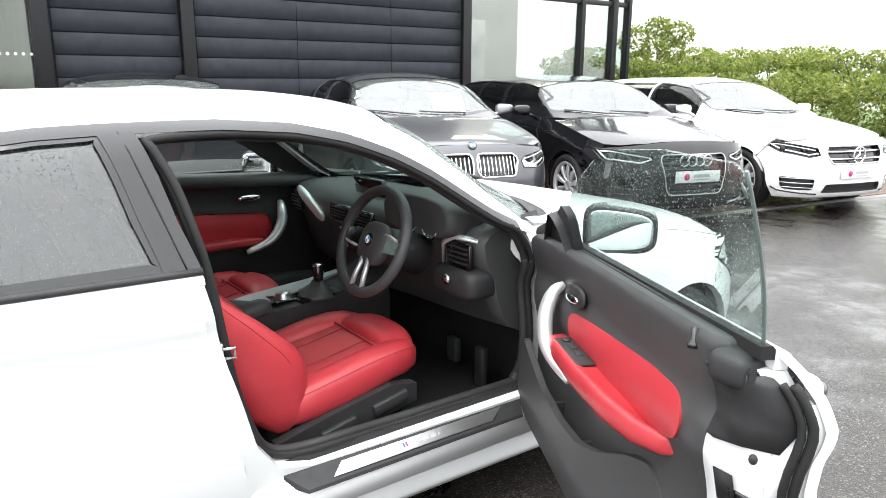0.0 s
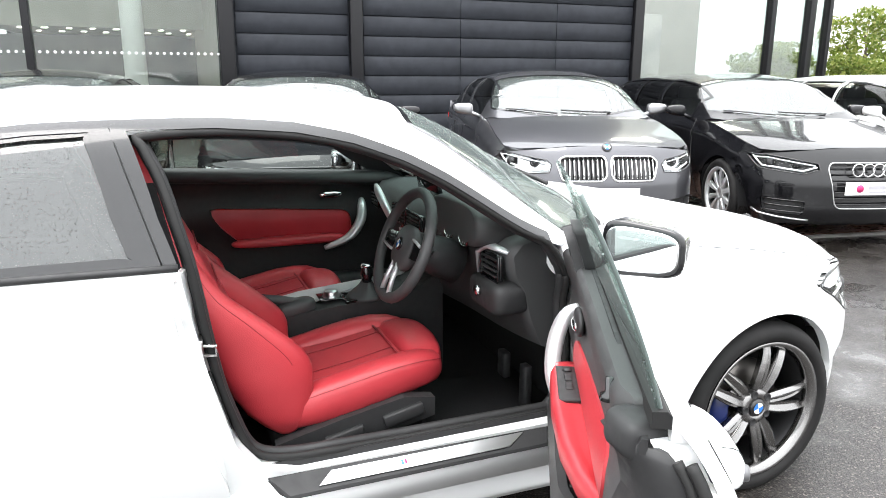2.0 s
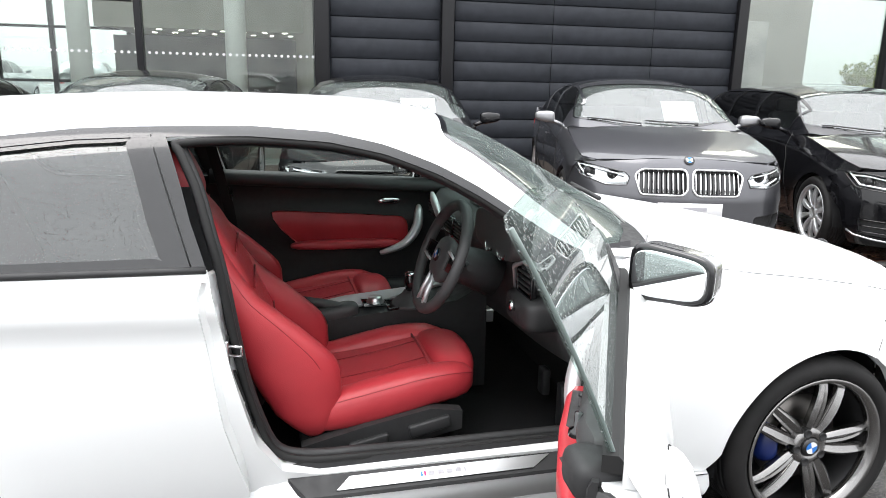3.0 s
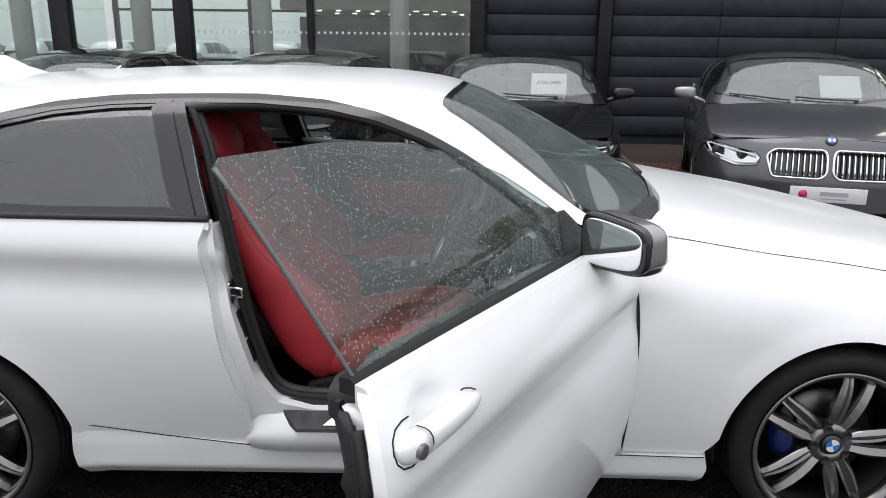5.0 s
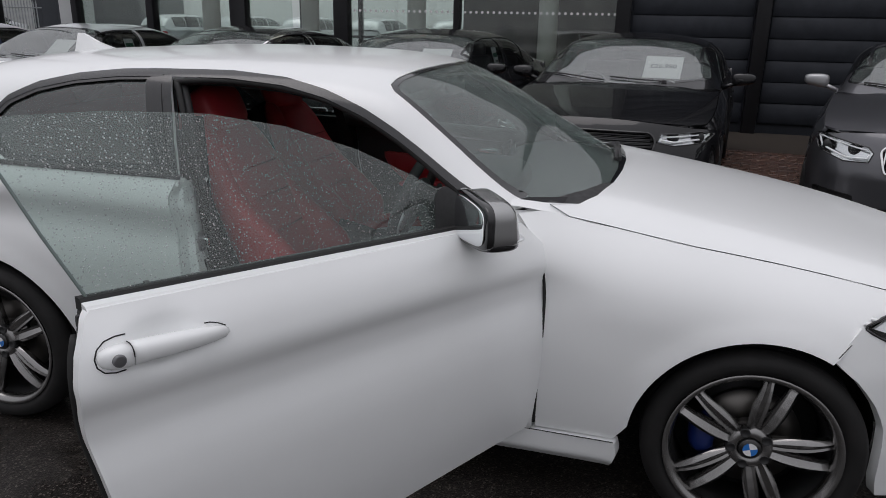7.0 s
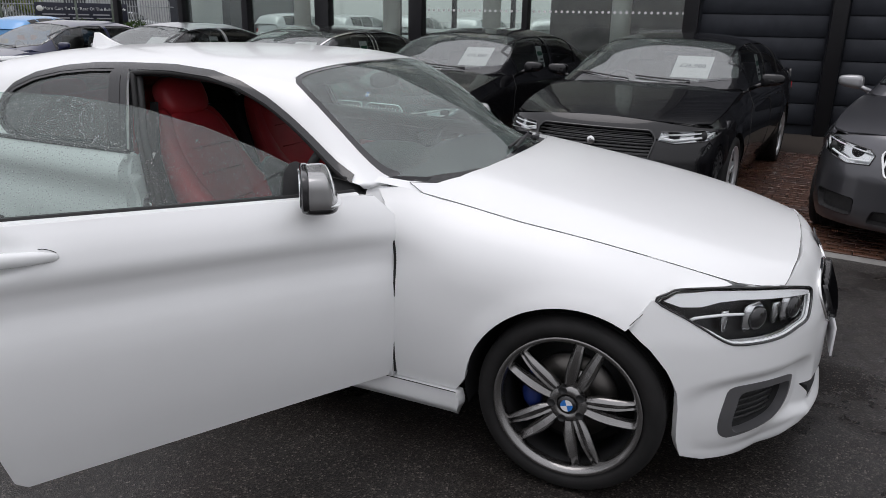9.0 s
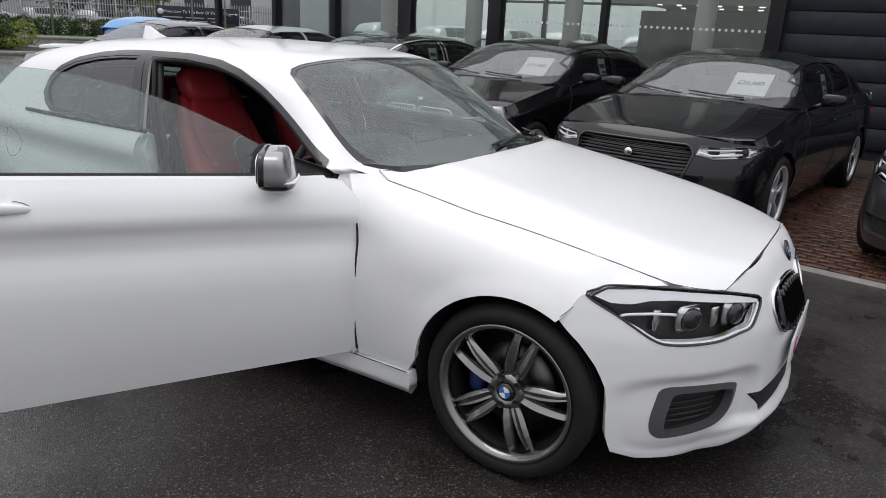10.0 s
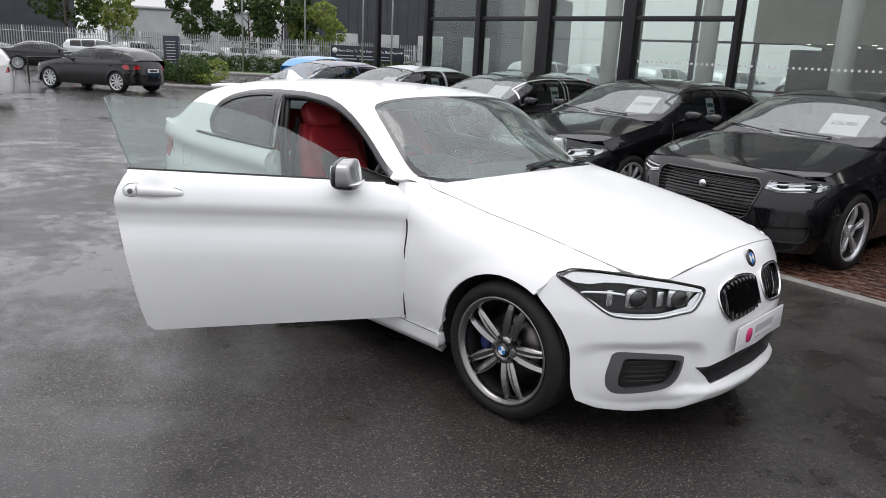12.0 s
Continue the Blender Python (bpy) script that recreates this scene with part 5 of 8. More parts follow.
swung_in(part("lock_pin", lathe([(0.0, 0.030), (0.006, 0.029), (0.006, 0.006), (0.013, 0.002), (0.014, -0.006)], "z", 12, tuple(card_at(np.array([-1.80]), np.array([0.996]))[0])), GLOSS_BLACK, door))
END_X = ([0.287, 0.315, 0.41, 0.62, 0.82, 0.92, 0.965, 1.018], [-1.865, -1.895, -1.92, -1.957, -1.99, -1.998, -1.985, -1.955])
END_IN = ([0.30, 0.37, 0.50, 0.70, 0.90, 1.0], [-1.70, -1.745, -1.805, -1.850, -1.866, -1.872])


def end_face(z, t, out=0.0):
    """On the shut face of the door, from its skin (t 0) to the lining (t 1)."""
    x0, x1 = float(np.interp(z, *END_X)), float(np.interp(z, *END_IN))
    y0 = -float(HERO.wide(x0, z)) + 0.018
    bow = 0.35 * t + 0.65 * t * t
    return (x0 + 0.004 + (x1 - x0) * bow - out * 0.75, y0 + 0.112 * (1 - (1 - t) ** 1.5) + out * 0.65, z)


swung(part("shut_panel", smooth_loft([[end_face(z, t) for t in np.linspace(0, 1, 7)] + [end_face(z, 1.0, -0.03), end_face(z, 0.0, -0.012)] for z in np.linspace(0.30, 0.955, 24)]), WHITE, door))
latch = swung(part("door_latch", smooth_loft([[end_face(z + dz, t, o) for t, dz, o in ((0.40, 0.0, 0.002), (0.72, 0.012, 0.002), (0.72, 0.012, 0.005), (0.40, 0.0, 0.005))] for z in (0.742, 0.760)]), GLOSS_BLACK, door))
swung(part("latch_throat", smooth_loft([[end_face(z, t, o) for t, o in ((0.66, 0.002), (0.86, 0.002), (0.86, 0.005), (0.66, 0.005))] for z in (0.735, 0.800)]), RUBBER, latch))
for z in (0.845, 0.680):
    ex, ey, ez = end_face(z, 0.5, 0.003)
    swung(part("latch_bolt", pillow((0.007, 0.007, 0.009), (ex, ey, ez), 2.2, 5), PLASTIC, door))
swung(part("inner_corner_trim", smooth_loft([[end_face(z, t, o) for t, o in ((t0, 0.004), ((t0 + 1) / 2, 0.014), (1.0, 0.012), (1.0, 0.002), (t0, 0.001))] for z, t0 in ((0.858, 0.80), (0.864, 0.30), (0.90, 0.24), (0.94, 0.21), (0.975, 0.22), (0.992, 0.26))]), PLASTIC, door, "black plastic corner cover"))
swung(part("belt_end_cap", box((0.075, 0.085, 0.058), (-1.893, -0.750, 0.990), 0.018, Matrix.Rotation(radians(24), 4, "Z"), 3), PLASTIC, door))
for t_, r_ in ((0.10, 0.0085), (0.20, 0.0070)):
    swung(part("door_seal", tube(spline([end_face(z, t_, 0.006) for z in (0.33, 0.40, 0.52, 0.66, 0.80, 0.90, 0.95, 0.985)], 3, False), r_, n=8), RUBBER, door))
low_seal = [(x, 0.305) for x in np.linspace(-0.70, -1.86, 10)]
swung(part("door_seal", tube([(x, y + 0.06, z) for x, y, z in line3(HS, low_seal)], 0.010, n=8), RUBBER, door))
# outer handle and lock
def handle_section(x, z, h, o):
    """A rounded section of the grip that stands o proud of the skin."""
    y = -float(HERO.wide(x, z))
    out = []
    for k in range(14):
        a = 2 * math.pi * k / 14
        c, d = math.cos(a), math.sin(a)
        out.append((x, y + 0.012 - (o + 0.012) * (0.5 + 0.5 * math.copysign(abs(c) ** 0.75, c)), z + h * math.copysign(abs(d) ** 0.8, d)))
    return out


HANDLE = [(-1.712, 0.940, 0.005, 0.003), (-1.722, 0.941, 0.011, 0.010), (-1.748, 0.944, 0.0150, 0.018), (-1.785, 0.948, 0.0175, 0.026), (-1.84, 0.953, 0.0195, 0.031), (-1.885, 0.956, 0.0205, 0.031), (-1.904, 0.957, 0.0210, 0.030)]
CAP = [(-1.9055, 0.957, 0.0212, 0.030), (-1.925, 0.957, 0.0215, 0.028), (-1.940, 0.957, 0.0195, 0.023), (-1.952, 0.957, 0.0140, 0.014), (-1.958, 0.957, 0.0060, 0.005)]
hnd = swung(part("door_handle", smooth_loft([handle_section(*h) for h in HANDLE]), WHITE, door, "white pull handle"))
swung(part("handle_cap", smooth_loft([handle_section(*h) for h in CAP]), WHITE, hnd))
seal_o = [(-1.900, 0.984), (-1.918, 0.985), (-1.938, 0.982), (-1.953, 0.973), (-1.961, 0.960), (-1.960, 0.946), (-1.950, 0.935), (-1.932, 0.930), (-1.915, 0.930)]
swung(part("handle_gap", tube(line3(HS, seal_o, 0.0005), 0.0013, n=6), RUBBER, hnd))
swung(part("handle_gap", tube(line3(HS, [(-1.756, 0.964), (-1.745, 0.963), (-1.730, 0.958), (-1.716, 0.950)], 0.0005), 0.0012, n=6), RUBBER, hnd))
swung(part("handle_joint", tube([(x - 0.001, y, z) for x, y, z in handle_section(-1.9045, 0.957, 0.0213, 0.0302)][:5], 0.0010, n=5), RUBBER, hnd))
p = HS(np.array([-1.930]), np.array([0.957]))[0]
swung(part("key_lock", lathe([(0.0, -0.0300), (0.008, -0.0305), (0.0105, -0.0300), (0.0115, -0.027), (0.0115, -0.01)], "y", 20, (p[0], p[1], p[2])), INTAKE_GREY, hnd))

# black seal in the gap ahead of the door
gap_edge = [(-0.660, 0.868), (-0.652, 0.850), (-0.636, 0.75), (-0.634, 0.62), (-0.640, 0.48), (-0.648, 0.30)]
part("front_gap_seal", tube([(x + 0.002, y + 0.001, z) for x, y, z in line3(HS, spline(gap_edge, 4, False), 0.0)], 0.0050, n=8), RUBBER, hero, "black rubber seal along the door gap")

# door mirrors
def mirror_unit(parent, sg, move=None):
    """sg: -1 on the right-hand side."""
    c = Vector((-0.985, sg * 0.890, 1.034))
    fit_in = lambda x, y, z: (x * (1 - 0.22 * (y * sg > 0) * abs(y) / 0.12), y, z * (1 - 0.16 * y * sg / 0.12))

    def cut_back(x, y, z):
        x, y, z = fit_in(x, y, z)
        if x > 0:
            x *= 0.80 - 0.28 * z / 0.07
        return (max(x, -0.040), y, z)
    cap = part("door_mirror", pillow((0.069, 0.102, 0.064), c, 4.5, 11, bend=cut_back), MIRROR_CAP, parent, "door mirror with a grey cap and black foot")
    rim_ = part("mirror_frame", pillow((0.016, 0.104, 0.067), c + Vector((-0.040, 0, 0)), 4.5, 9, bend=lambda x, y, z: (max(x, -0.02), y, z * (1 - 0.16 * y * sg / 0.12))), GLOSS_BLACK, cap)
    gls = part("mirror_glass", pillow((0.004, 0.092, 0.055), c + Vector((-0.056, 0, 0)), 4.0, 7, bend=lambda x, y, z: (x, y, z * (1 - 0.16 * y * sg / 0.12))), MIRROR, cap)
    low = part("mirror_lower", pillow((0.062, 0.093, 0.024), c + Vector((0.0, 0, -0.046)), 3.0, 7, bend=lambda x, y, z: (max(x, -0.05), y, z)), GLOSS_BLACK, cap)
    foot = part("mirror_foot", tube([c + Vector((0.03, -sg * 0.15, -0.090)), c + Vector((0.02, -sg * 0.10, -0.070)), c + Vector((0.0, -sg * 0.04, -0.040))], [0.030, 0.024, 0.030], n=10, flat=0.7), PLASTIC, cap)
    led = part("side_repeater", pillow((0.070, 0.0965, 0.0045), c + Vector((0.0, 0, -0.034)), 4.5, 7, bend=lambda x, y, z: (max(x, -0.038), y, z)), LAMP_WHITE, cap)
    turn_in = Matrix.Translation(c) @ Matrix.Rotation(radians(25) * sg, 4, "Z") @ Matrix.Translation(-c)
    for ob in (cap, rim_, gls, low, led):
        ob.data.transform(turn_in)
    if move:
        for ob in (cap, rim_, gls, low, foot, led):
            ob.data.transform(move)
    return cap


MIRROR_CAP = material("dark grey mirror cap", (0.34, 0.34, 0.34), 0.22, 0.6, coat=1.0)
mirror_unit(hero, 1)
mirror_unit(hero, -1, DOOR)
sail = [(-0.78, 0.945), (-1.05, 0.955), (-1.02, 1.07), (-0.975, 1.098), (-0.90, 1.045)]
swung(panel("mirror_sail", dense(rounded(sail, 0.02), 0.01), [], 0.012, lambda x, z: pane_at(x, z) + np.array([0, -0.004, 0]), PLASTIC, door, flange=0.05))

sail_in = [(-0.715, 0.958), (-0.735, 0.985), (-0.83, 1.022), (-0.95, 1.062), (-1.055, 1.116), (-1.085, 1.090), (-1.062, 0.985), (-1.04, 0.962)]
swung(panel("sail_cover", dense(rounded(sail_in, 0.012), 0.01), [], 0.012, lambda x, z: pane_at(x, z) + np.array([0, 0.024, 0]), PLASTIC, door, flange=0.024, rimward=(0, -1, 0), flip=True))

# ---- door jamb, seals and sill
JAMB_OPEN = OPEN_LOW + [(-1.868, 1.03), (-0.80, 1.03), (-0.785, 0.92)]
jamb_o = [(-0.62, 0.30), (-0.60, 0.7), (-0.62, 0.93), (-0.70, 0.968), (-1.885, 0.998), (-1.905, 0.92), (-1.895, 0.85), (-1.86, 0.55), (-1.82, 0.30)]
panel("door_jamb", dense(jamb_o, 0.03), [dense(JAMB_OPEN, 0.03)], 0.018, HI(0.035), WHITE, hero, flange=0.09)
REAR_EDGE = ([0.30, 0.47, 0.60, 0.86, 0.94, 1.0], [-1.80, -1.812, -1.847, -1.887, -1.896, -1.878])


def post_face(z, t, out=0.0):
    """On the shut face behind the door, from the skin (t 0) to the seal (t 1)."""
    x = float(np.interp(z, *REAR_EDGE)) + 0.004
    return (x + 0.050 * t + out * 0.8, -float(HERO.wide(x, z)) + 0.006 + 0.115 * t - out * 0.4, z)


zz = np.linspace(0.33, 0.985, 18)
part("shut_face", loft_bar([[post_face(z, t) for t in (0, 0.25, 0.5, 0.75, 1.0)] + [post_face(z, 1.0, -0.02), post_face(z, 0.0, -0.02)] for z in zz]), WHITE, hero)
for z0, z1 in ((0.635, 0.70), (0.575, 0.63), (0.52, 0.57)):
    part("shut_face_label", loft_bar([[post_face(z, t, o) for t, o in ((0.34, 0.005), (0.62, 0.005), (0.62, 0.001), (0.34, 0.001))] for z in (z0, z1)]), GLOSS_BLACK, hero)
front_in = lambda x: min(1, max(0, (x + 0.80) / 0.10))
FRONT_EDGE = ([0.40, 0.52, 0.72, 0.90], [-0.665, -0.650, -0.632, -0.645])


def hinge_face(z, t, out=0.0):
    """On the shut face behind the wing, from the skin (t 0) to the seal (t 1)."""
    x = float(np.interp(z, *FRONT_EDGE)) - 0.006
    return (x - 0.055 * t - out * 0.8, -float(HERO.wide(x, z)) + 0.012 + 0.10 * t - out * 0.4, z)


part("hinge_face", loft_bar([[hinge_face(z, t) for t in (0, 0.25, 0.5, 0.75, 1.0)] + [hinge_face(z, 1.0, -0.02), hinge_face(z, 0.0, -0.02)] for z in np.linspace(0.36, 0.94, 14)]), WHITE, hero)
for z in (0.50, 0.80):
    hx, hy, hz = hinge_face(z, 0.4)
    part("door_hinge", box((0.07, 0.035, 0.06), (hx - 0.03, hy - 0.012, hz), 0.008), WHITE, hero)
low_in = lambda x, z: (1 - front_in(x)) * min(1, max(0, (0.50 - z) / 0.06))
rear_run = [(-1.500, -0.785, 0.432), (-1.590, -0.783, 0.433), (-1.660, -0.780, 0.440), (-1.705, -0.778, 0.458), (-1.732, -0.776, 0.490), (-1.757, -0.776, 0.555), (-1.789, -0.776, 0.665), (-1.812, -0.777, 0.800), (-1.838, -0.778, 0.975), (-1.862, -0.768, 1.085), (-1.890, -0.735, 1.200), (-1.925, -0.700, 1.285), (-1.925, -0.685, 1.305)]
fore_run = [(x - 0.050 * front_in(x), y + 0.085 * front_in(x) + 0.058 * low_in(x, z), z + 0.012 * low_in(x, z)) for x, y, z in line3(HI(0.030), [(ax + (bx - ax) * k / 6, az + (bz - az) * k / 6) for (ax, az), (bx, bz) in zip(OPEN_LOW[:6], OPEN_LOW[1:7]) for k in range(6)]) if x > -1.40]
loop = fore_run + rear_run + [tuple(p) for p in line3(HT, open_top_w[3:-1], -0.010)]
part("opening_seal", tube(spline(loop, 3, True), 0.011, True, 10), RUBBER, hero)
loop2 = [(x, y + 0.03, z) for x, y, z in loop]
part("inner_trim_ring", tube(spline(loop2, 3, True), 0.017, True, 10), PLASTIC, hero)
part("sill_top", smooth_loft([[(x, -0.857 + d, 0.285), (x, -0.856 + d, 0.350 - d), (x, -0.800 + d * 0.5, 0.399), (x, -0.765, 0.412), (x, -0.765, 0.30)] for x, d in ((-1.835, 0.045), (-1.80, 0.030), (-1.76, 0.012), (-1.70, 0.0), (-0.65, 0.0))]), WHITE, hero)
sc = loft_bar([[(x0, -0.868, 0.357), (x0, -0.864, 0.366), (x1, -0.812, 0.403), (x1, -0.808, 0.396), (x1, -0.812, 0.37)] for x0, x1 in ((-1.640, -1.690), (-1.632, -1.682), (-0.868, -0.838), (-0.860, -0.830))])
scuff = part("sill_cover", sc, PLASTIC, hero, "black sill cover with a brushed plate")
lp = loft_bar([[(x0, -0.856, 0.3735), (x1, -0.826, 0.3950), (x1, -0.828, 0.3975), (x0, -0.858, 0.3760)] for x0, x1 in ((-1.560, -1.520), (-0.985, -0.925))])
scp = part("sill_plate", lp, BRUSHED, scuff)
tilt = Matrix.Rotation(radians(35.5), 4, "X")
for i, (x, w_, mt) in enumerate(((-1.318, 0.006, BADGE_BLUE), (-1.308, 0.006, PINK), (-1.290, 0.020, PALE_INK), (-1.262, 0.018, PALE_INK), (-1.236, 0.018, PALE_INK), (-1.210, 0.018, PALE_INK), (-1.190, 0.006, PALE_INK))):
    part("lettering_bar", box((w_, 0.014, 0.002), (x, -0.842, 0.3868), 0.0, tilt), mt, scp)
part("inner_sill_trim", loft_bar([[(x, -0.795, 0.40), (x, -0.79, 0.43), (x, -0.72, 0.405), (x, -0.70, 0.26)] for x in (-1.78, -0.66)]), PLASTIC, hero)
strk = part("door_striker", box((0.012, 0.05, 0.07), (-1.832, -0.785, 0.775), 0.004), BRUSHED, hero)
part("striker_bar", tube([(-1.83, -0.79, 0.79), (-1.795, -0.80, 0.79), (-1.795, -0.80, 0.765), (-1.83, -0.79, 0.765)], 0.005, n=6), CHROME, strk)

for z0, z1 in ((0.715, 0.635), (0.625, 0.555)):
    part("sill_label", loft_bar([[(x - 0.010, -0.800, z), (x + 0.004, -0.800, z), (x + 0.004, -0.772, z), (x - 0.010, -0.772, z)] for x, z in ((-1.825 + 0.26 * (0.75 - z0), z0), (-1.825 + 0.26 * (0.75 - z1), z1))]), RUBBER, hero, "black printed data label")

# wing top ahead of the pillar foot
for sg in (-1, 1):
    foot_o = [(-0.555, 0.875 * sg), (-0.61, 0.915 * sg), (-0.66, 0.94 * sg), (-0.76, 0.95 * sg), (-0.76, 1.0 * sg), (-0.60, 1.0 * sg)]
    panel("wing_foot", dense(foot_o, 0.03), [], (0.012, 0.012), HB, WHITE, hero, lift=-0.006, flip=sg > 0)
# cowl and wipers
cowl_o = [(-0.30, 0.0), (-0.32, -0.30), (-0.38, -0.58), (-0.48, -0.80), (-0.60, -0.96), (-0.69, -0.97), (-0.645, -0.85), (-0.55, -0.65), (-0.47, -0.4), (-0.45, 0.0)]
panel("cowl", cowl_o + [(x, -k) for x, k in cowl_o[-2:0:-1]], [], (0.03, 0.04), lambda x, k: HB(x, k) + np.array([0, 0, -0.020]), PLASTIC, hero)
for y0, y1, x0 in ((-0.14, 0.46, -0.470), (0.22, 0.64, -0.475)):
    pts = []
    for t in np.linspace(0, 1, 8):
        y = y0 + (y1 - y0) * t
        x = x0 - 0.03 * t - 0.20 * abs(y) ** 2
        w_ = HERO.w_of_y(x, y)
        q = HT(np.array([x]), np.array([w_]))[0]
        pts.append((q[0], q[1], q[2] + 0.010))
    wp = part("wiper", tube(pts, 0.007, n=6), PLASTIC, hero)
    part("wiper_arm", tube([(pts[0][0] + 0.015, pts[0][1] + 0.03, pts[0][2] - 0.004), (pts[3][0] + 0.01, pts[3][1], pts[3][2] + 0.012)], 0.009, n=6), PLASTIC, wp)

# ---------------------------------------------------------------- cabin of the white hatchback
lining_holes = [dense(shrink(dense(screen_w, 0.03), -0.0), 0.03), right_hole, left_window, quarter_w, quarter_l]
panel("headliner", shell, lining_holes, (0.04, 0.03), HT, HEADLINER, hero, lift=-0.035)
for mir in (False, True):
    panel("rear_side_trim", [(-1.80, 0.30), (-1.87, 0.98), (-2.75, 1.0), (-3.1, 0.95), (-3.1, 0.3)], [], 0.06, HI(0.075), PLASTIC, hero, mirror=mir)
panel("passenger_door_card", [(-0.68, 0.33), (-0.66, 0.9), (-0.78, 0.962), (-1.86, 0.99), (-1.80, 0.33)], [], 0.05, HI(0.085), PLASTIC, hero, mirror=True)
pr = panel("passenger_insert", dense(rounded([(-1.045, 0.80), (-1.07, 0.818), (-1.35, 0.838), (-1.69, 0.858), (-1.66, 0.80), (-1.556, 0.695), (-1.50, 0.676), (-1.10, 0.664), (-1.04, 0.70)], 0.03), 0.02), [], 0.03, HI(0.125), LEATHER, hero, flange=0.02, mirror=True, label="red leather door insert")
part("passenger_armrest", pillow((0.26, 0.034, 0.022), (-1.34, 0.715, 0.695), 3.2, 7), LEATHER, hero)
part("passenger_pull", tube([(x, -y, z) for x, y, z in pull], [0.012 + 0.014 * math.sin(math.pi * i / (len(pull) - 1)) for i in range(len(pull))], n=10, flat=0.8), SILVER_TRIM, hero, "satin silver pull handle")
part("passenger_release", pillow((0.055, 0.010, 0.016), (-1.13, 0.745, 0.895), 2.5, 5), CHROME, hero)
part("passenger_pocket", pillow((0.45, 0.05, 0.09), (-1.22, 0.71, 0.43), 4, 7), SOFT, hero)
part("passenger_belt_roll", tube([(x, -y - 0.06, z - 0.01) for x, y, z in line3(HS, belt_pts)], 0.035, n=10), SOFT, hero)


def sport_seat(yc, label, shift=0.0):
    """A bucket-sided leather seat; its parts hang on one mesh."""
    made = set(bpy.data.objects)
    rot = Matrix.Rotation(radians(-24), 4, "Y")

    def oval(cx, cy, cz, a, b, axis, n=18, e=0.8):
        ring_ = []
        for k in range(n):
            t = 2 * math.pi * k / n
            c, d = math.cos(t), math.sin(t)
            c, d = a * math.copysign(abs(c) ** e, c), b * math.copysign(abs(d) ** e, d)
            ring_.append((cx + c, cy + d, cz) if axis == "z" else (cx, cy + c, cz + d))
        return ring_
    lift = lambda x, y, z: (x, y, z + 0.040 * (x / 0.27) + (-0.014 * (1 - (y / 0.24) ** 2) * (1 + 0.5 * math.cos(12 * x)) if z > 0 else 0))
    base = part("seat", pillow((0.275, 0.200, 0.075), (-1.380, yc, 0.492), 4.5, 13, bend=lift), LEATHER, hero, label)
    part("thigh_support", pillow((0.075, 0.185, 0.060), (-1.148, yc, 0.545), 3.2, 11, bend=lambda x, y, z: (x + 0.012 * (1 - (y / 0.185) ** 2), y, z + 0.012 * (1 - (y / 0.185) ** 2))), LEATHER, base)
    FRONT = ([0.42, 0.45, 0.50, 0.56, 0.62, 0.66, 0.70, 0.765, 0.85, 0.92, 0.987, 1.06, 1.11, 1.14], [-1.575, -1.540, -1.520, -1.514, -1.516, -1.530, -1.568, -1.640, -1.742, -1.795, -1.832, -1.872, -1.905, -1.945])
    REAR = ([0.42, 0.45, 0.50, 0.56, 0.66, 0.765, 0.85, 0.987, 1.06, 1.11, 1.14], [-1.625, -1.665, -1.715, -1.750, -1.800, -1.842, -1.875, -1.930, -1.962, -1.985, -1.975])
    for sg in (-1, 1):
        rings_ = []
        for z in (0.42, 0.432, 0.45, 0.475, 0.50, 0.53, 0.56, 0.59, 0.62, 0.645, 0.67, 0.70, 0.73, 0.765, 0.80, 0.85, 0.90, 0.95, 1.0, 1.05, 1.09, 1.12, 1.135, 1.14):
            f_, r_ = float(np.interp(z, *FRONT)), float(np.interp(z, *REAR))
            w_ = float(np.interp(z, [0.42, 0.47, 0.60, 0.85, 1.05, 1.12, 1.14], [0.022, 0.050, 0.056, 0.052, 0.046, 0.034, 0.016]))
            o_ = float(np.interp(z, [0.42, 0.60, 0.85, 1.0, 1.14], [0.205, 0.205, 0.196, 0.176, 0.135]))
            rings_.append(oval((f_ + r_) / 2, yc + sg * o_, z, (f_ - r_) / 2, w_, "z"))
        bm = loft_bar(rings_)
        for f in bm.faces:
            f.smooth = True
        part("back_bolster", bm, LEATHER, base)
        for kk in (3,):
            k = kk if sg > 0 else 18 - kk
            part("seam", tube(spline([tuple(r[k]) for r in rings_[9:20]], 2, False), 0.0011, n=5), STITCH, base)
        rows_ = ((-1.60, 0.475, 0.035, 0.035, 0.0), (-1.57, 0.482, 0.052, 0.055, 0.0), (-1.50, 0.492, 0.058, 0.064, 0.0), (-1.40, 0.510, 0.060, 0.068, 0.0), (-1.30, 0.532, 0.060, 0.066, 0.0), (-1.22, 0.546, 0.059, 0.060, 0.004), (-1.16, 0.548, 0.056, 0.056, 0.012), (-1.115, 0.545, 0.045, 0.046, 0.026), (-1.095, 0.541, 0.030, 0.032, 0.038), (-1.088, 0.540, 0.012, 0.014, 0.044))
        rings_ = [oval(x, yc + sg * (0.196 - i_), z, w_, h_, "x") for x, z, w_, h_, i_ in rows_]
        bm = loft_bar(rings_)
        for f in bm.faces:
            f.smooth = True
        part("cushion_bolster", bm, LEATHER, base)
        for kk in (2,):
            k = (kk if sg > 0 else (9 - kk)) % 18
            part("seam", tube(spline([tuple(r[k]) for r in rings_[1:9]], 2, False), 0.0011, n=5), STITCH, base)
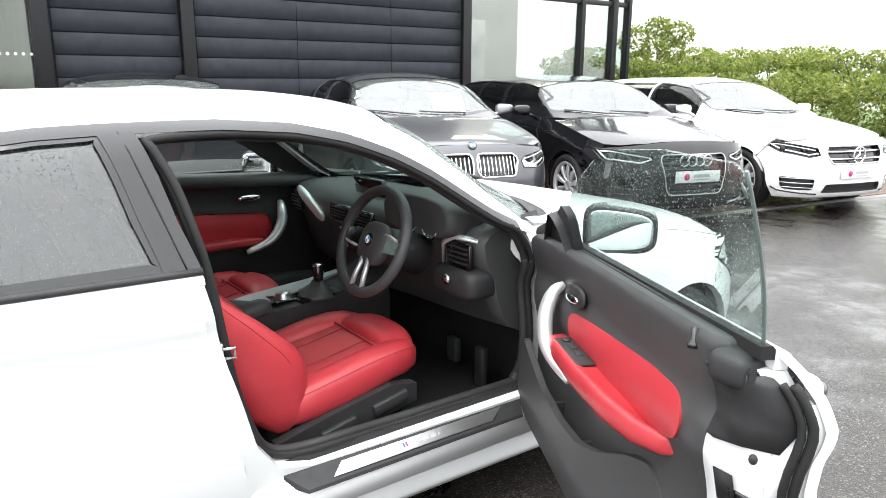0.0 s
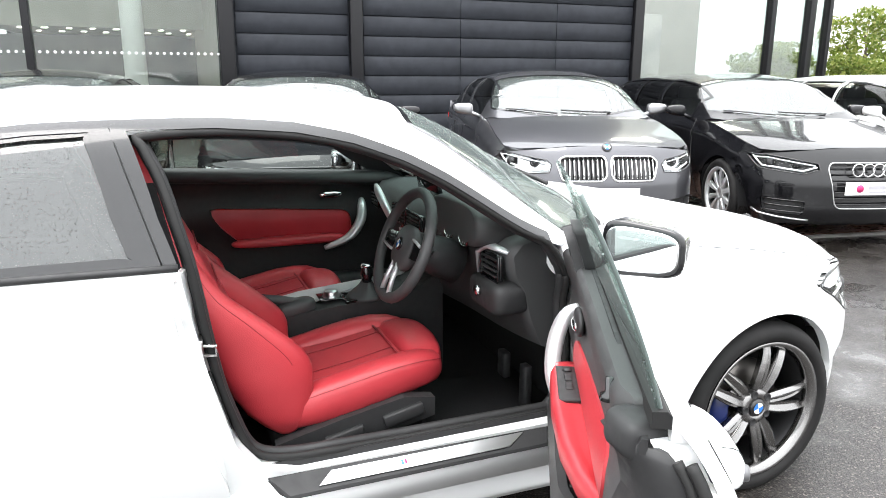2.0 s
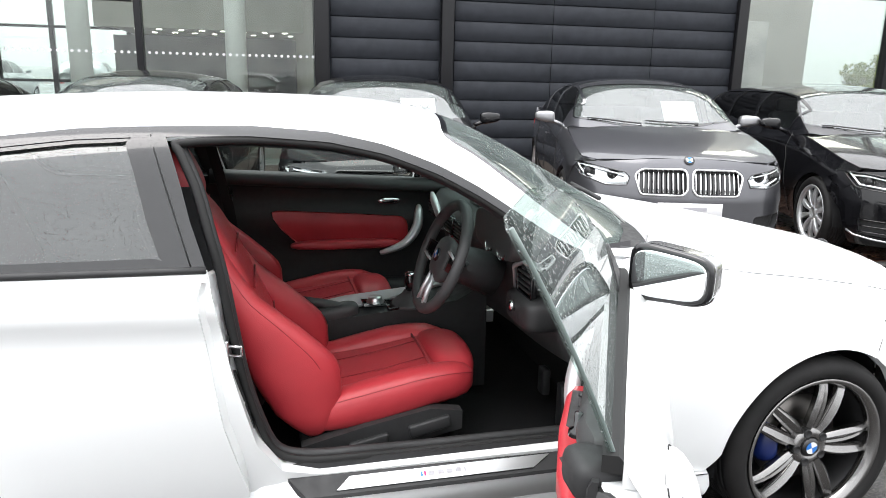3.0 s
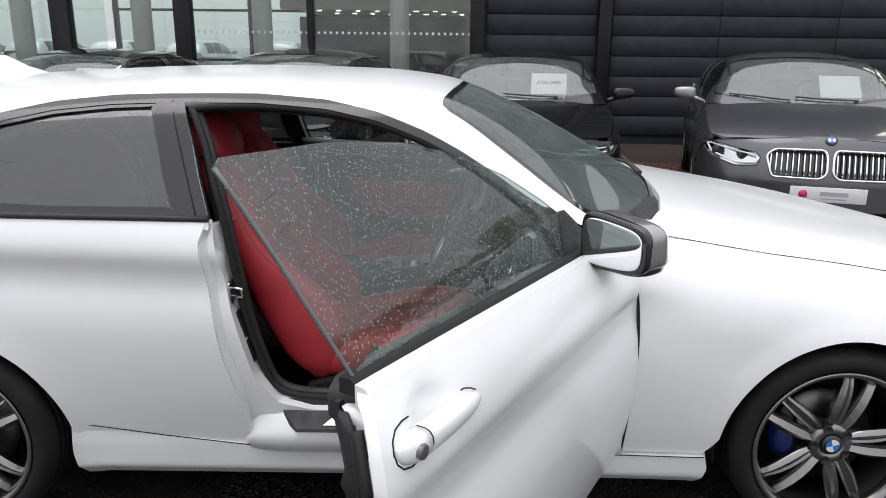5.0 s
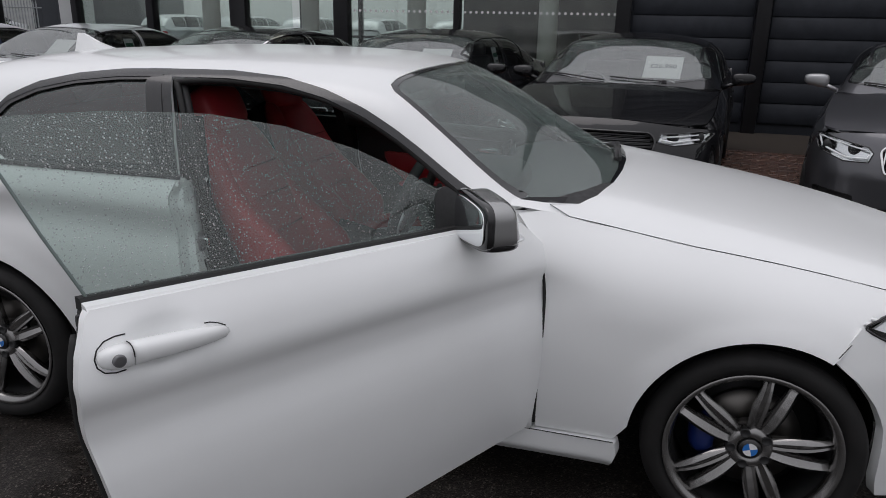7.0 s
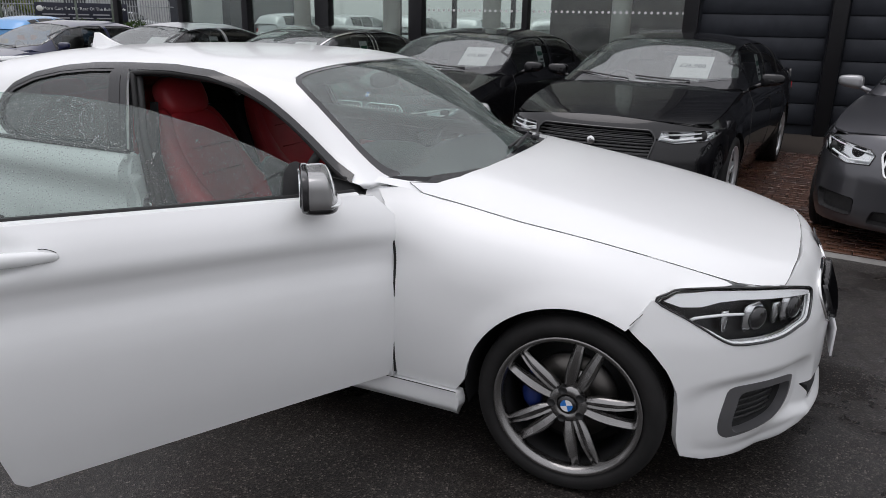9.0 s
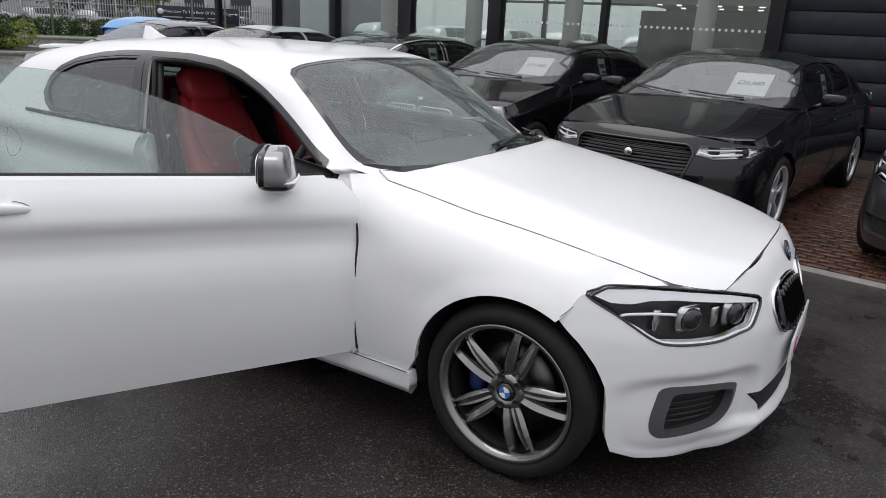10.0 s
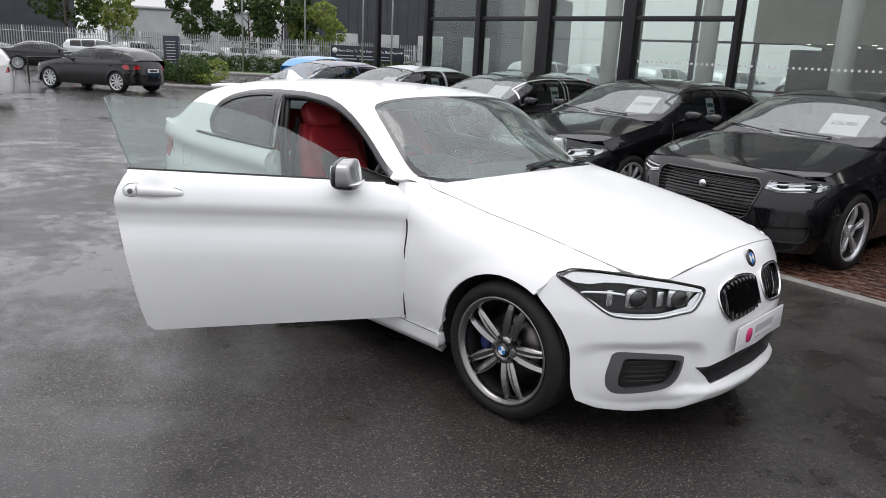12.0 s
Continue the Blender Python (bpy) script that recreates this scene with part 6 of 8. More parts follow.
    for dy in (-0.075, 0.075):
        part("seam", tube([(-1.585, yc + dy, 0.5205), (-1.48, yc + dy, 0.539), (-1.36, yc + dy, 0.558), (-1.225, yc + dy, 0.586)], 0.0017, n=5), STITCH, base)
    part("seam", tube([(-1.226, yc - 0.15, 0.585), (-1.222, yc, 0.582), (-1.226, yc + 0.15, 0.585)], 0.0035, n=6), STITCH, base)
    part("backrest", pillow((0.080, 0.190, 0.36), (-1.800, yc, 0.800), 4.0, 11, rot, bend=lambda x, y, z: (x - 0.02 * (1 - (y / 0.215) ** 2) * (x > 0), y * (1 - 0.12 * max(0, z / 0.37) ** 2), z)), LEATHER, base)
    for zz_ in (-0.10, 0.04, 0.16):
        part("seam", tube([(-1.800 + 0.078 * math.cos(radians(24)) - zz_ * math.sin(radians(24)) - 0.012, yc + y, 0.800 + 0.078 * math.sin(radians(24)) + zz_ * math.cos(radians(24))) for y in (-0.13, 0.0, 0.13)], 0.003, n=5), STITCH, base)
    part("head_restraint", pillow((0.062, 0.135, 0.095), (-1.965, yc, 1.185), 3.0, 9, rot), LEATHER, base)
    for d in (-0.05, 0.05):
        part("restraint_post", tube([(-1.935, yc + d, 1.07), (-1.96, yc + d, 1.16)], 0.007, n=8), CHROME, base)
    part("back_shell", pillow((0.05, 0.215, 0.36), (-1.905, yc, 0.80), 4.0, 8, rot), PLASTIC, base)
    for sg in (-1, 1):
        yy = yc + sg * 0.250
        part("seat_side_trim", loft_bar([[(-1.150, yy - 0.02, 0.480), (-1.150, yy + 0.02, 0.480), (-1.150, yy + 0.02, 0.42), (-1.150, yy - 0.02, 0.42)],
                                         [(-1.25, yy - 0.022, 0.497), (-1.25, yy + 0.02, 0.497), (-1.25, yy + 0.02, 0.40), (-1.25, yy - 0.022, 0.40)],
                                         [(-1.45, yy - 0.022, 0.458), (-1.45, yy + 0.02, 0.458), (-1.45, yy + 0.02, 0.365), (-1.45, yy - 0.022, 0.365)],
                                         [(-1.64, yy - 0.018, 0.410), (-1.64, yy + 0.02, 0.410), (-1.64, yy + 0.02, 0.35), (-1.64, yy - 0.018, 0.35)]]), PLASTIC, base)
        part("seat_lever", box((0.13, 0.022, 0.040), (-1.255, yy + 0.026 * sg, 0.442), 0.006, Matrix.Rotation(radians(-12), 4, "Y")), PLASTIC, base)
        part("seat_lever", box((0.12, 0.022, 0.036), (-1.44, yy + 0.026 * sg, 0.405), 0.006, Matrix.Rotation(radians(-12), 4, "Y")), PLASTIC, base)
        part("seat_rail", box((0.62, 0.04, 0.04), (-1.40, yc + sg * 0.21, 0.30), 0.01), PLASTIC, base)
    part("seat_frame", box((0.48, 0.42, 0.14), (-1.40, yc, 0.40), 0.03), CARPET, base)
    for ob in set(bpy.data.objects) - made:
        ob.data.transform(Matrix.Translation((shift, 0, 0)))
    return base


sport_seat(-0.395, "red leather sports seat of the driver")
sport_seat(0.385, "red leather sports seat of the passenger", -0.13)
bench = part("rear_bench", pillow((0.26, 0.56, 0.09), (-2.42, 0, 0.60), 5, 9), LEATHER, hero, "red leather rear bench")
part("bench_back", pillow((0.085, 0.56, 0.30), (-2.70, 0, 0.86), 5, 9, Matrix.Rotation(radians(-20), 4, "Y")), LEATHER, bench)
for y in (-0.3, 0.3):
    part("bench_head_restraint", pillow((0.05, 0.12, 0.06), (-2.82, y, 1.16), 3, 7), LEATHER, bench)

# dashboard
prof_d = [(-0.40, 0.90), (-0.50, 0.955), (-0.68, 0.985), (-0.86, 0.990), (-0.935, 0.975), (-0.965, 0.94), (-0.955, 0.86), (-0.92, 0.80), (-0.90, 0.72), (-0.86, 0.62), (-0.70, 0.55), (-0.45, 0.55)]
secs = []
for y in np.linspace(-0.715, 0.715, 25):
    e = (abs(y) / 0.715) ** 4
    cen = math.exp(-(y / 0.22) ** 2)
    secs.append([(x + 0.05 * e * (x < -0.6) - 0.035 * cen * (x < -0.8), y, z - 0.022 * e * (z > 0.9)) for x, z in prof_d])
dm = loft_bar(secs)
for f in dm.faces:
    f.smooth = len(f.verts) == 4
dash = part("dashboard", dm, SOFT, hero, "soft black dashboard")
part("instrument_hood", pillow((0.15, 0.215, 0.075), (-0.905, -0.42, 0.985), 3.0, 9, bend=lambda x, y, z: (max(x, -0.09), y, z)), SOFT, dash)
dial_t = Matrix.Rotation(radians(-78), 4, "Y")
for y in (-0.392, -0.515):
    d = lathe([(0.0, 0.0), (0.044, 0.0), (0.047, 0.004), (0.050, 0.004), (0.050, -0.01)], "z", 28)
    bmesh.ops.transform(d, matrix=Matrix.Translation((-0.985, y, 0.962)) @ dial_t, verts=d.verts)
    dial = part("dial", d, GLOSS_BLACK, dash)
    rg = tube([(0.046 * math.cos(t), 0.046 * math.sin(t), 0.004) for t in np.linspace(0, 2 * math.pi, 29)[:-1]], 0.002, True, 6)
    bmesh.ops.transform(rg, matrix=Matrix.Translation((-0.985, y, 0.962)) @ dial_t, verts=rg.verts)
    part("dial_ring", rg, CHROME, dial)
    for i in range(11):
        a = radians(225 - 27 * i)
        tk = box((0.006, 0.0015, 0.001), (0.038, 0, 0.003))
        bmesh.ops.transform(tk, matrix=Matrix.Translation((-0.985, y, 0.962)) @ dial_t @ Matrix.Rotation(a, 4, "Z"), verts=tk.verts)
        part("dial_tick", tk, LAMP_WHITE, dial)
part("display_screen", box((0.02, 0.225, 0.075), (-0.905, 0.02, 1.022), 0.006, Matrix.Rotation(radians(-10), 4, "Y")), GLOSS_BLACK, dash)


def vent(yc, zc, w_, h_, x, name="air_vent"):
    f = part(name, box((0.02, w_, h_), (x, yc, zc), 0.008), GLOSS_BLACK, dash)
    ringp = [(x - 0.012, yc + a * w_ / 2, zc + b * h_ / 2) for a, b in ((-0.9, -1), (0.9, -1), (1, -0.8), (1, 0.8), (0.9, 1), (-0.9, 1), (-1, 0.8), (-1, -0.8))]
    part("vent_frame", tube(ringp, 0.004, True, 6), GLOSS_BLACK, f)
    for i in range(4):
        part("vent_slat", box((0.012, w_ * 0.86, 0.005), (x - 0.012, yc, zc - h_ / 2 + h_ * (i + 1) / 5), 0.001), PLASTIC, f)
    return f


vent(-0.085, 0.915, 0.15, 0.065, -1.000)
vent(0.085, 0.915, 0.15, 0.065, -1.000)
v = vent(-0.615, 0.872, 0.125, 0.085, -0.935)
part("vent_surround", tube([(-0.945, -0.53, 0.83), (-0.955, -0.545, 0.905), (-0.945, -0.60, 0.935), (-0.915, -0.685, 0.925)], [0.008, 0.014, 0.016, 0.010], n=8, flat=0.6), SILVER_TRIM, dash, "silver vent surround")
part("passenger_trim", pillow((0.012, 0.135, 0.026), (-0.965, 0.44, 0.900), 3.5, 7, Matrix.Rotation(radians(24), 4, "X")), SILVER_TRIM, dash, "satin silver dashboard strip")
vent(0.62, 0.885, 0.11, 0.075, -0.935)
lp_ = part("switch_panel", pillow((0.07, 0.115, 0.055), (-0.905, -0.60, 0.775), 4, 7), PLASTIC, dash)
part("light_switch", lathe([(0.0, -0.016), (0.016, -0.014), (0.018, 0.0)], "x", 18, (-0.975, -0.60, 0.79)), CHROME, lp_)
part("radio_panel", box((0.03, 0.24, 0.075), (-0.985, 0.0, 0.835), 0.006, Matrix.Rotation(radians(8), 4, "Y")), GLOSS_BLACK, dash)
for i in range(6):
    part("radio_key", box((0.010, 0.028, 0.012), (-1.003, -0.085 + i * 0.034, 0.85), 0.003), SILVER_TRIM if i in (0, 5) else PLASTIC, dash)
for y in (-0.07, 0.07):
    part("climate_knob", lathe([(0.0, -0.020), (0.020, -0.018), (0.022, 0.0)], "x", 20, (-0.985, y, 0.785)), CHROME, dash)
part("climate_panel", box((0.03, 0.24, 0.060), (-0.97, 0.0, 0.785), 0.006), PLASTIC, dash)

# centre console
con = part("centre_console", loft_bar([[(-0.90, -0.115, 0.30), (-0.90, -0.105, 0.72), (-0.90, 0.105, 0.72), (-0.90, 0.115, 0.30)], [(-1.02, -0.115, 0.30), (-1.02, -0.110, 0.655), (-1.02, 0.110, 0.655), (-1.02, 0.115, 0.30)],
                                       [(-1.30, -0.115, 0.30), (-1.30, -0.110, 0.625), (-1.30, 0.110, 0.625), (-1.30, 0.115, 0.30)], [(-1.50, -0.10, 0.30), (-1.50, -0.095, 0.60), (-1.50, 0.095, 0.60), (-1.50, 0.10, 0.30)],
                                       [(-1.90, -0.09, 0.30), (-1.90, -0.085, 0.62), (-1.90, 0.085, 0.62), (-1.90, 0.09, 0.30)]]), PLASTIC, hero, "black centre console with a silver strip")
part("console_strip", loft_bar([[(x, y0, z), (x, y0, z + 0.012), (x, y1, z + 0.012), (x, y1, z)] for x, y0, y1, z in ((-0.98, 0.085, 0.112, 0.668), (-1.15, 0.055, 0.112, 0.642), (-1.26, 0.005, 0.112, 0.632), (-1.42, -0.03, 0.108, 0.618), (-1.50, -0.02, 0.10, 0.606))]), SILVER_TRIM, con)
boot = lathe([(0.075, 0.0), (0.066, 0.012), (0.046, 0.030), (0.030, 0.045), (0.022, 0.058), (0.018, 0.064)], "z", 20)
for v_ in boot.verts:
    v_.co.x += 0.004 * math.sin(9 * math.atan2(v_.co.y, v_.co.x)) + 0.1 * v_.co.z
    v_.co += Vector((-1.195, -0.055, 0.632))
part("gear_gaiter", boot, SOFT, con)
part("gear_lever", lathe([(0.010, 0.0), (0.010, 0.055), (0.018, 0.062), (0.022, 0.085), (0.021, 0.115), (0.014, 0.125), (0.0, 0.126)], "z", 18, (-1.192, -0.062, 0.632)), GLOSS_BLACK, con)
part("knob_ring", lathe([(0.0, 0.003), (0.019, 0.002), (0.0215, -0.006)], "z", 18, (-1.192, -0.062, 0.757)), CHROME, con)
part("gaiter_frame", tube([(-1.105, -0.105, 0.642), (-1.105, 0.0, 0.642), (-1.28, 0.0, 0.634), (-1.28, -0.105, 0.632)], 0.006, True, 6), GLOSS_BLACK, con)
part("menu_knob", lathe([(0.0, 0.030), (0.024, 0.029), (0.027, 0.024), (0.027, 0.014), (0.034, 0.010), (0.036, 0.0)], "z", 28, (-1.318, -0.015, 0.630)), BRUSHED, con)
part("menu_keys", box((0.10, 0.09, 0.006), (-1.318, -0.015, 0.634), 0.002), GLOSS_BLACK, con)
part("handbrake_gaiter", pillow((0.085, 0.04, 0.035), (-1.47, -0.055, 0.615), 3, 7, Matrix.Rotation(radians(-10), 4, "Y")), SOFT, con)
part("handbrake", tube([(-1.42, -0.055, 0.63), (-1.52, -0.055, 0.655), (-1.62, -0.055, 0.675)], 0.017, n=10), SOFT, con)
bk = part("belt_buckle", box((0.03, 0.05, 0.08), (-1.56, -0.135, 0.56), 0.008), PLASTIC, hero)
part("buckle_button", box((0.022, 0.02, 0.006), (-1.56, -0.135, 0.603), 0.002), RED_LENS, bk)

# steering wheel
SW = Matrix.Translation((-1.168, -0.428, 0.915)) @ Matrix.Rotation(radians(-68), 4, "Y")
def sw_part(name, bm, mat, parent, label=""):
    bmesh.ops.transform(bm, matrix=SW, verts=bm.verts)
    return part(name, bm, mat, parent, label)


wheel_ = sw_part("steering_wheel", tube([(0.178 * math.cos(t), 0.184 * math.sin(t), 0.0) for t in np.linspace(0, 2 * math.pi, 41)[:-1]], 0.0185, True, 10), SOFT, hero, "three-spoke leather steering wheel")
sw_part("airbag_cover", pillow((0.075, 0.080, 0.026), (-0.008, 0, -0.012), 2.8, 8), SOFT, wheel_)
for a, w_ in ((0, 0.03), (180, 0.03)):
    m = Matrix.Rotation(radians(a + 90), 4, "Z")
    b = loft_bar([[(0.06, -w_, -0.02), (0.06, w_, -0.02), (0.06, w_, 0.0), (0.06, -w_, 0.0)], [(0.172, -w_ * 0.7, -0.006), (0.172, w_ * 0.7, -0.006), (0.172, w_ * 0.7, 0.006), (0.172, -w_ * 0.7, 0.006)]])
    bmesh.ops.transform(b, matrix=m, verts=b.verts)
    sw_part("wheel_spoke", b, GLOSS_BLACK, wheel_)
    b = tube([(0.075, 0.032, 0.006), (0.11, 0.030, 0.008), (0.15, 0.024, 0.008)], 0.005, n=6)
    bmesh.ops.transform(b, matrix=m, verts=b.verts)
    sw_part("spoke_trim", b, SILVER_TRIM, wheel_)
for d in (-0.022, 0.022):
    b = tube([(-0.06, d * 0.8, 0.002), (-0.12, d * 1.2, 0.006), (-0.172, d * 1.5, 0.004)], 0.009, n=8)
    sw_part("lower_spoke", b, SILVER_TRIM, wheel_)
b = lathe([(0.0, 0.005), (0.021, 0.004), (0.023, 0.0)], "z", 24, (0, 0, 0.014))
sw_part("wheel_badge", b, GLOSS_BLACK, wheel_)
for q in range(4):
    b = bmesh.new()
    c = b.verts.new((0, 0, 0.0202))
    rr = [b.verts.new((0.014 * math.cos(q * math.pi / 2 + k * math.pi / 16), 0.014 * math.sin(q * math.pi / 2 + k * math.pi / 16), 0.0200)) for k in range(9)]
    for k in range(8):
        b.faces.new((c, rr[k], rr[k + 1]))
    sw_part("wheel_badge_quarter", b, BADGE_BLUE if q % 2 else BADGE_WHITE, wheel_)
sw_part("column_shroud", lathe([(0.055, -0.03), (0.065, -0.10), (0.075, -0.20)], "z", 20), PLASTIC, wheel_)
for sg in (-1, 1):
    sw_part("column_stalk", tube([(0.01, sg * 0.05, -0.055), (0.02, sg * 0.11, -0.05), (0.02, sg * 0.165, -0.045)], [0.008, 0.008, 0.011], n=8), PLASTIC, wheel_)
part("pedal", box((0.03, 0.06, 0.10), (-0.74, -0.33, 0.40), 0.008), PLASTIC, hero)
part("pedal", box((0.03, 0.05, 0.16), (-0.74, -0.50, 0.38), 0.008), PLASTIC, hero)
part("footwell_mat", box((0.55, 0.46, 0.02), (-0.92, -0.40, 0.285), 0.008), CARPET, hero)
part("front_bulkhead", box((0.05, 1.45, 0.50), (-0.56, 0, 0.50)), CARPET, hero)
for sg in (-1, 1):
    part("kick_panel", box((0.35, 0.03, 0.35), (-0.555, sg * 0.735, 0.58), 0.01), PLASTIC, hero)
im = part("interior_mirror", pillow((0.02, 0.125, 0.035), (-1.13, 0.0, 1.275), 3, 7), PLASTIC, hero)
part("mirror_stalk", tube([(-1.12, 0.0, 1.29), (-1.09, 0.0, 1.33)], 0.012, n=8), PLASTIC, im)
part("sun_visor", box((0.13, 0.34, 0.014), (-1.225, -0.33, 1.300), 0.005, Matrix.Rotation(radians(14), 4, "Y")), HEADLINER, hero)
for sg in (-1, 1):
    part("seat_belt", loft_bar([[(x, sg * y, z), (x + 0.045, sg * y, z), (x + 0.045, sg * y + 0.003, z), (x, sg * y + 0.003, z)] for x, y, z in ((-1.95, 0.60, 1.18), (-1.89, 0.68, 0.9), (-1.83, 0.70, 0.45))]), CARPET, hero)

# ---------------------------------------------------------------- ground and building
def ground_sheet():
    xs = sorted(set([-700, -300, -120, -60, -30] + list(range(-15, 16)) + [30, 60, 120, 300, 700]))
    bm = bmesh.new()
    grid = [[bm.verts.new((x, y, 0)) for y in xs] for x in xs]
    for i in range(len(xs) - 1):
        for j in range(len(xs) - 1):
            bm.faces.new((grid[i][j], grid[i + 1][j], grid[i + 1][j + 1], grid[i][j + 1]))
    return bm


ground = part("ground", ground_sheet(), ASPHALT)
tagged(ground, "wet dark asphalt of the car park", "ground", kind="structure")

FY = 9.0
building = thing("building", label="car showroom with charcoal cladding and tall black-framed glazing", category="building", kind="structure")
H_TOP = 6.4
# cladding wall with overlapping boards
core = part("cladding_wall", box((7.5, 0.3, H_TOP), (2.95, FY + 0.22, H_TOP / 2)), BOARD, building)
BH = 0.31
spans = [(-0.55, 1.16), (1.42, 3.10), (3.11, 4.95), (4.96, 6.55)]
for x0, x1 in spans:
    for k in range(20):
        z = 0.15 + k * BH
        b = box((x1 - x0, 0.03, BH - 0.016), ((x0 + x1) / 2, FY + 0.045, z + BH / 2), 0.0015, seg=1)
        for v in b.verts:
            v.co.y += -0.0015 if v.co.z < z + BH / 2 else 0.0015
        part("board", b, BOARD, core)
for x, w in ((-0.70, 0.22), (1.29, 0.20), (6.66, 0.20)):
    part("post_trim", box((w, 0.14, H_TOP), (x, FY + 0.02, H_TOP / 2), 0.01), FRAME, building)
# glazing to both sides
def bay(x0, x1, name="glazing", mat=None):
    part(name, box((x1 - x0, 0.012, H_TOP - 0.1), ((x0 + x1) / 2, FY + 0.12, H_TOP / 2)), mat or GLASS_SHOP, building)


MULL = [(-10.6, 0.12), (-9.0, 0.14), (-7.24, 0.30), (-5.32, 0.26), (-3.32, 0.10)]
for x, w in MULL:
    part("mullion", box((w, 0.20, H_TOP), (x, FY + 0.10, H_TOP / 2), 0.01), FRAME, building)
bay(-10.55, -0.75)
bay(6.75, 11.5, mat=GLASS_END)
for z in (0.08, 2.45):
    part("transom", box((7.2, 0.10, 0.09), (-7.0, FY + 0.10, z), 0.005), FRAME, building)
part("transom", box((4.8, 0.10, 0.10), (9.15, FY + 0.10, 3.05), 0.005), FRAME, building)
for x, w in ((9.95, 0.12), (11.0, 0.16), (11.5, 0.10)):
    part("mullion", box((w, 0.18, H_TOP), (x, FY + 0.10, H_TOP / 2), 0.01), FRAME, building)
part("side_glazing", box((0.012, 9.0, H_TOP - 0.1), (-10.6, FY + 4.6, H_TOP / 2)), GLASS_SHOP, building)
part("side_glazing", box((0.012, 9.0, H_TOP - 0.1), (11.5, FY + 4.6, H_TOP / 2)), GLASS_SHOP, building)
part("showroom_floor", box((22.4, 12.0, 0.10), (0.45, FY + 6.3, 0.05)), FLOOR_IN, building)
part("showroom_roof", box((23.0, 13.0, 0.4), (0.45, FY + 6.6, H_TOP + 0.2)), FRAME, building)
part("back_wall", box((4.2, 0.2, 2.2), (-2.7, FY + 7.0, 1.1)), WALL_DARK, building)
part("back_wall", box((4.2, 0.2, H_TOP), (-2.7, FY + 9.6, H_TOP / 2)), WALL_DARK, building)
part("back_glazing", box((5.8, 0.012, H_TOP - 0.1), (-7.7, FY + 9.6, H_TOP / 2)), GLASS_SHOP, building)
for x in (-10.5, -8.6, -6.7, -4.85):
    part("mullion", box((0.12, 0.16, H_TOP), (x, FY + 9.6, H_TOP / 2), 0.01), FRAME, building)
for z in (1.1, 2.45, 4.4):
    part("transom", box((5.8, 0.08, 0.07), (-7.7, FY + 9.6, z), 0.005), FRAME, building)
part("bulkhead", box((4.0, 0.3, 3.4), (-2.7, FY + 4.4, 3.95)), WALL_IN, building)
part("mezzanine_ceiling", box((4.0, 5.2, 0.15), (-2.7, FY + 7.0, 2.40)), WALL_IN, building)
part("inner_wall", box((0.2, 11.0, H_TOP), (-0.6, FY + 6.0, H_TOP / 2)), WALL_IN, building)
part("inner_wall", box((0.2, 11.0, H_TOP), (6.6, FY + 6.0, H_TOP / 2)), WALL_IN, building)
part("inner_wall", box((2.7, 0.2, H_TOP), (8.0, FY + 1.6, H_TOP / 2)), WALL_IN, building)
for x in (-8.6, -6.5, -4.4, -2.0):
    part("column", lathe([(0.17, 0.1), (0.17, H_TOP)], "z", 24, (x, FY + 1.4, 0)), COLUMN, building)
for i in range(48):
    x = -5.1 + i * 0.095 * 1.0
    part("frosted_dot", lathe([(0.0, 0.0), (0.022, 0.0), (0.022, -0.002)], "y", 10, (x, FY + 0.108, 1.70)), DOT, building)
for i in range(8):
    for j in range(3):
        part("downlight", lathe([(0.0, -0.004), (0.06, -0.004), (0.06, 0.0)], "z", 12, (-4.4 + i * 0.46 + 0.2 * j, FY + 4.8 + j * 1.5, 2.32)), SPOT, building)

# Added fills without fittings: one backs the downlights, one brightens the sky-lit end bay.
for x0, p_ in ((-5.6, 12), (8.6, 110)):
    la = new("showroom_lamp", bpy.data.lights.new("showroom_lamp", "AREA"))
    la.data.energy, la.data.size, la.data.color = p_, 3.0, (1.0, 0.93, 0.82)
    la.location = (x0, FY + 2.0, H_TOP - 0.3)
part("wall_print", box((1.5, 0.03, 1.5), (7.6, FY + 1.47, 1.9), 0.01), PICTURE, building)
post = part("canopy_post", box((0.13, 0.13, H_TOP), (-12.6, FY + 0.3, H_TOP / 2), 0.01), FRAME)
tagged(post, "tall black square steel post", "post")

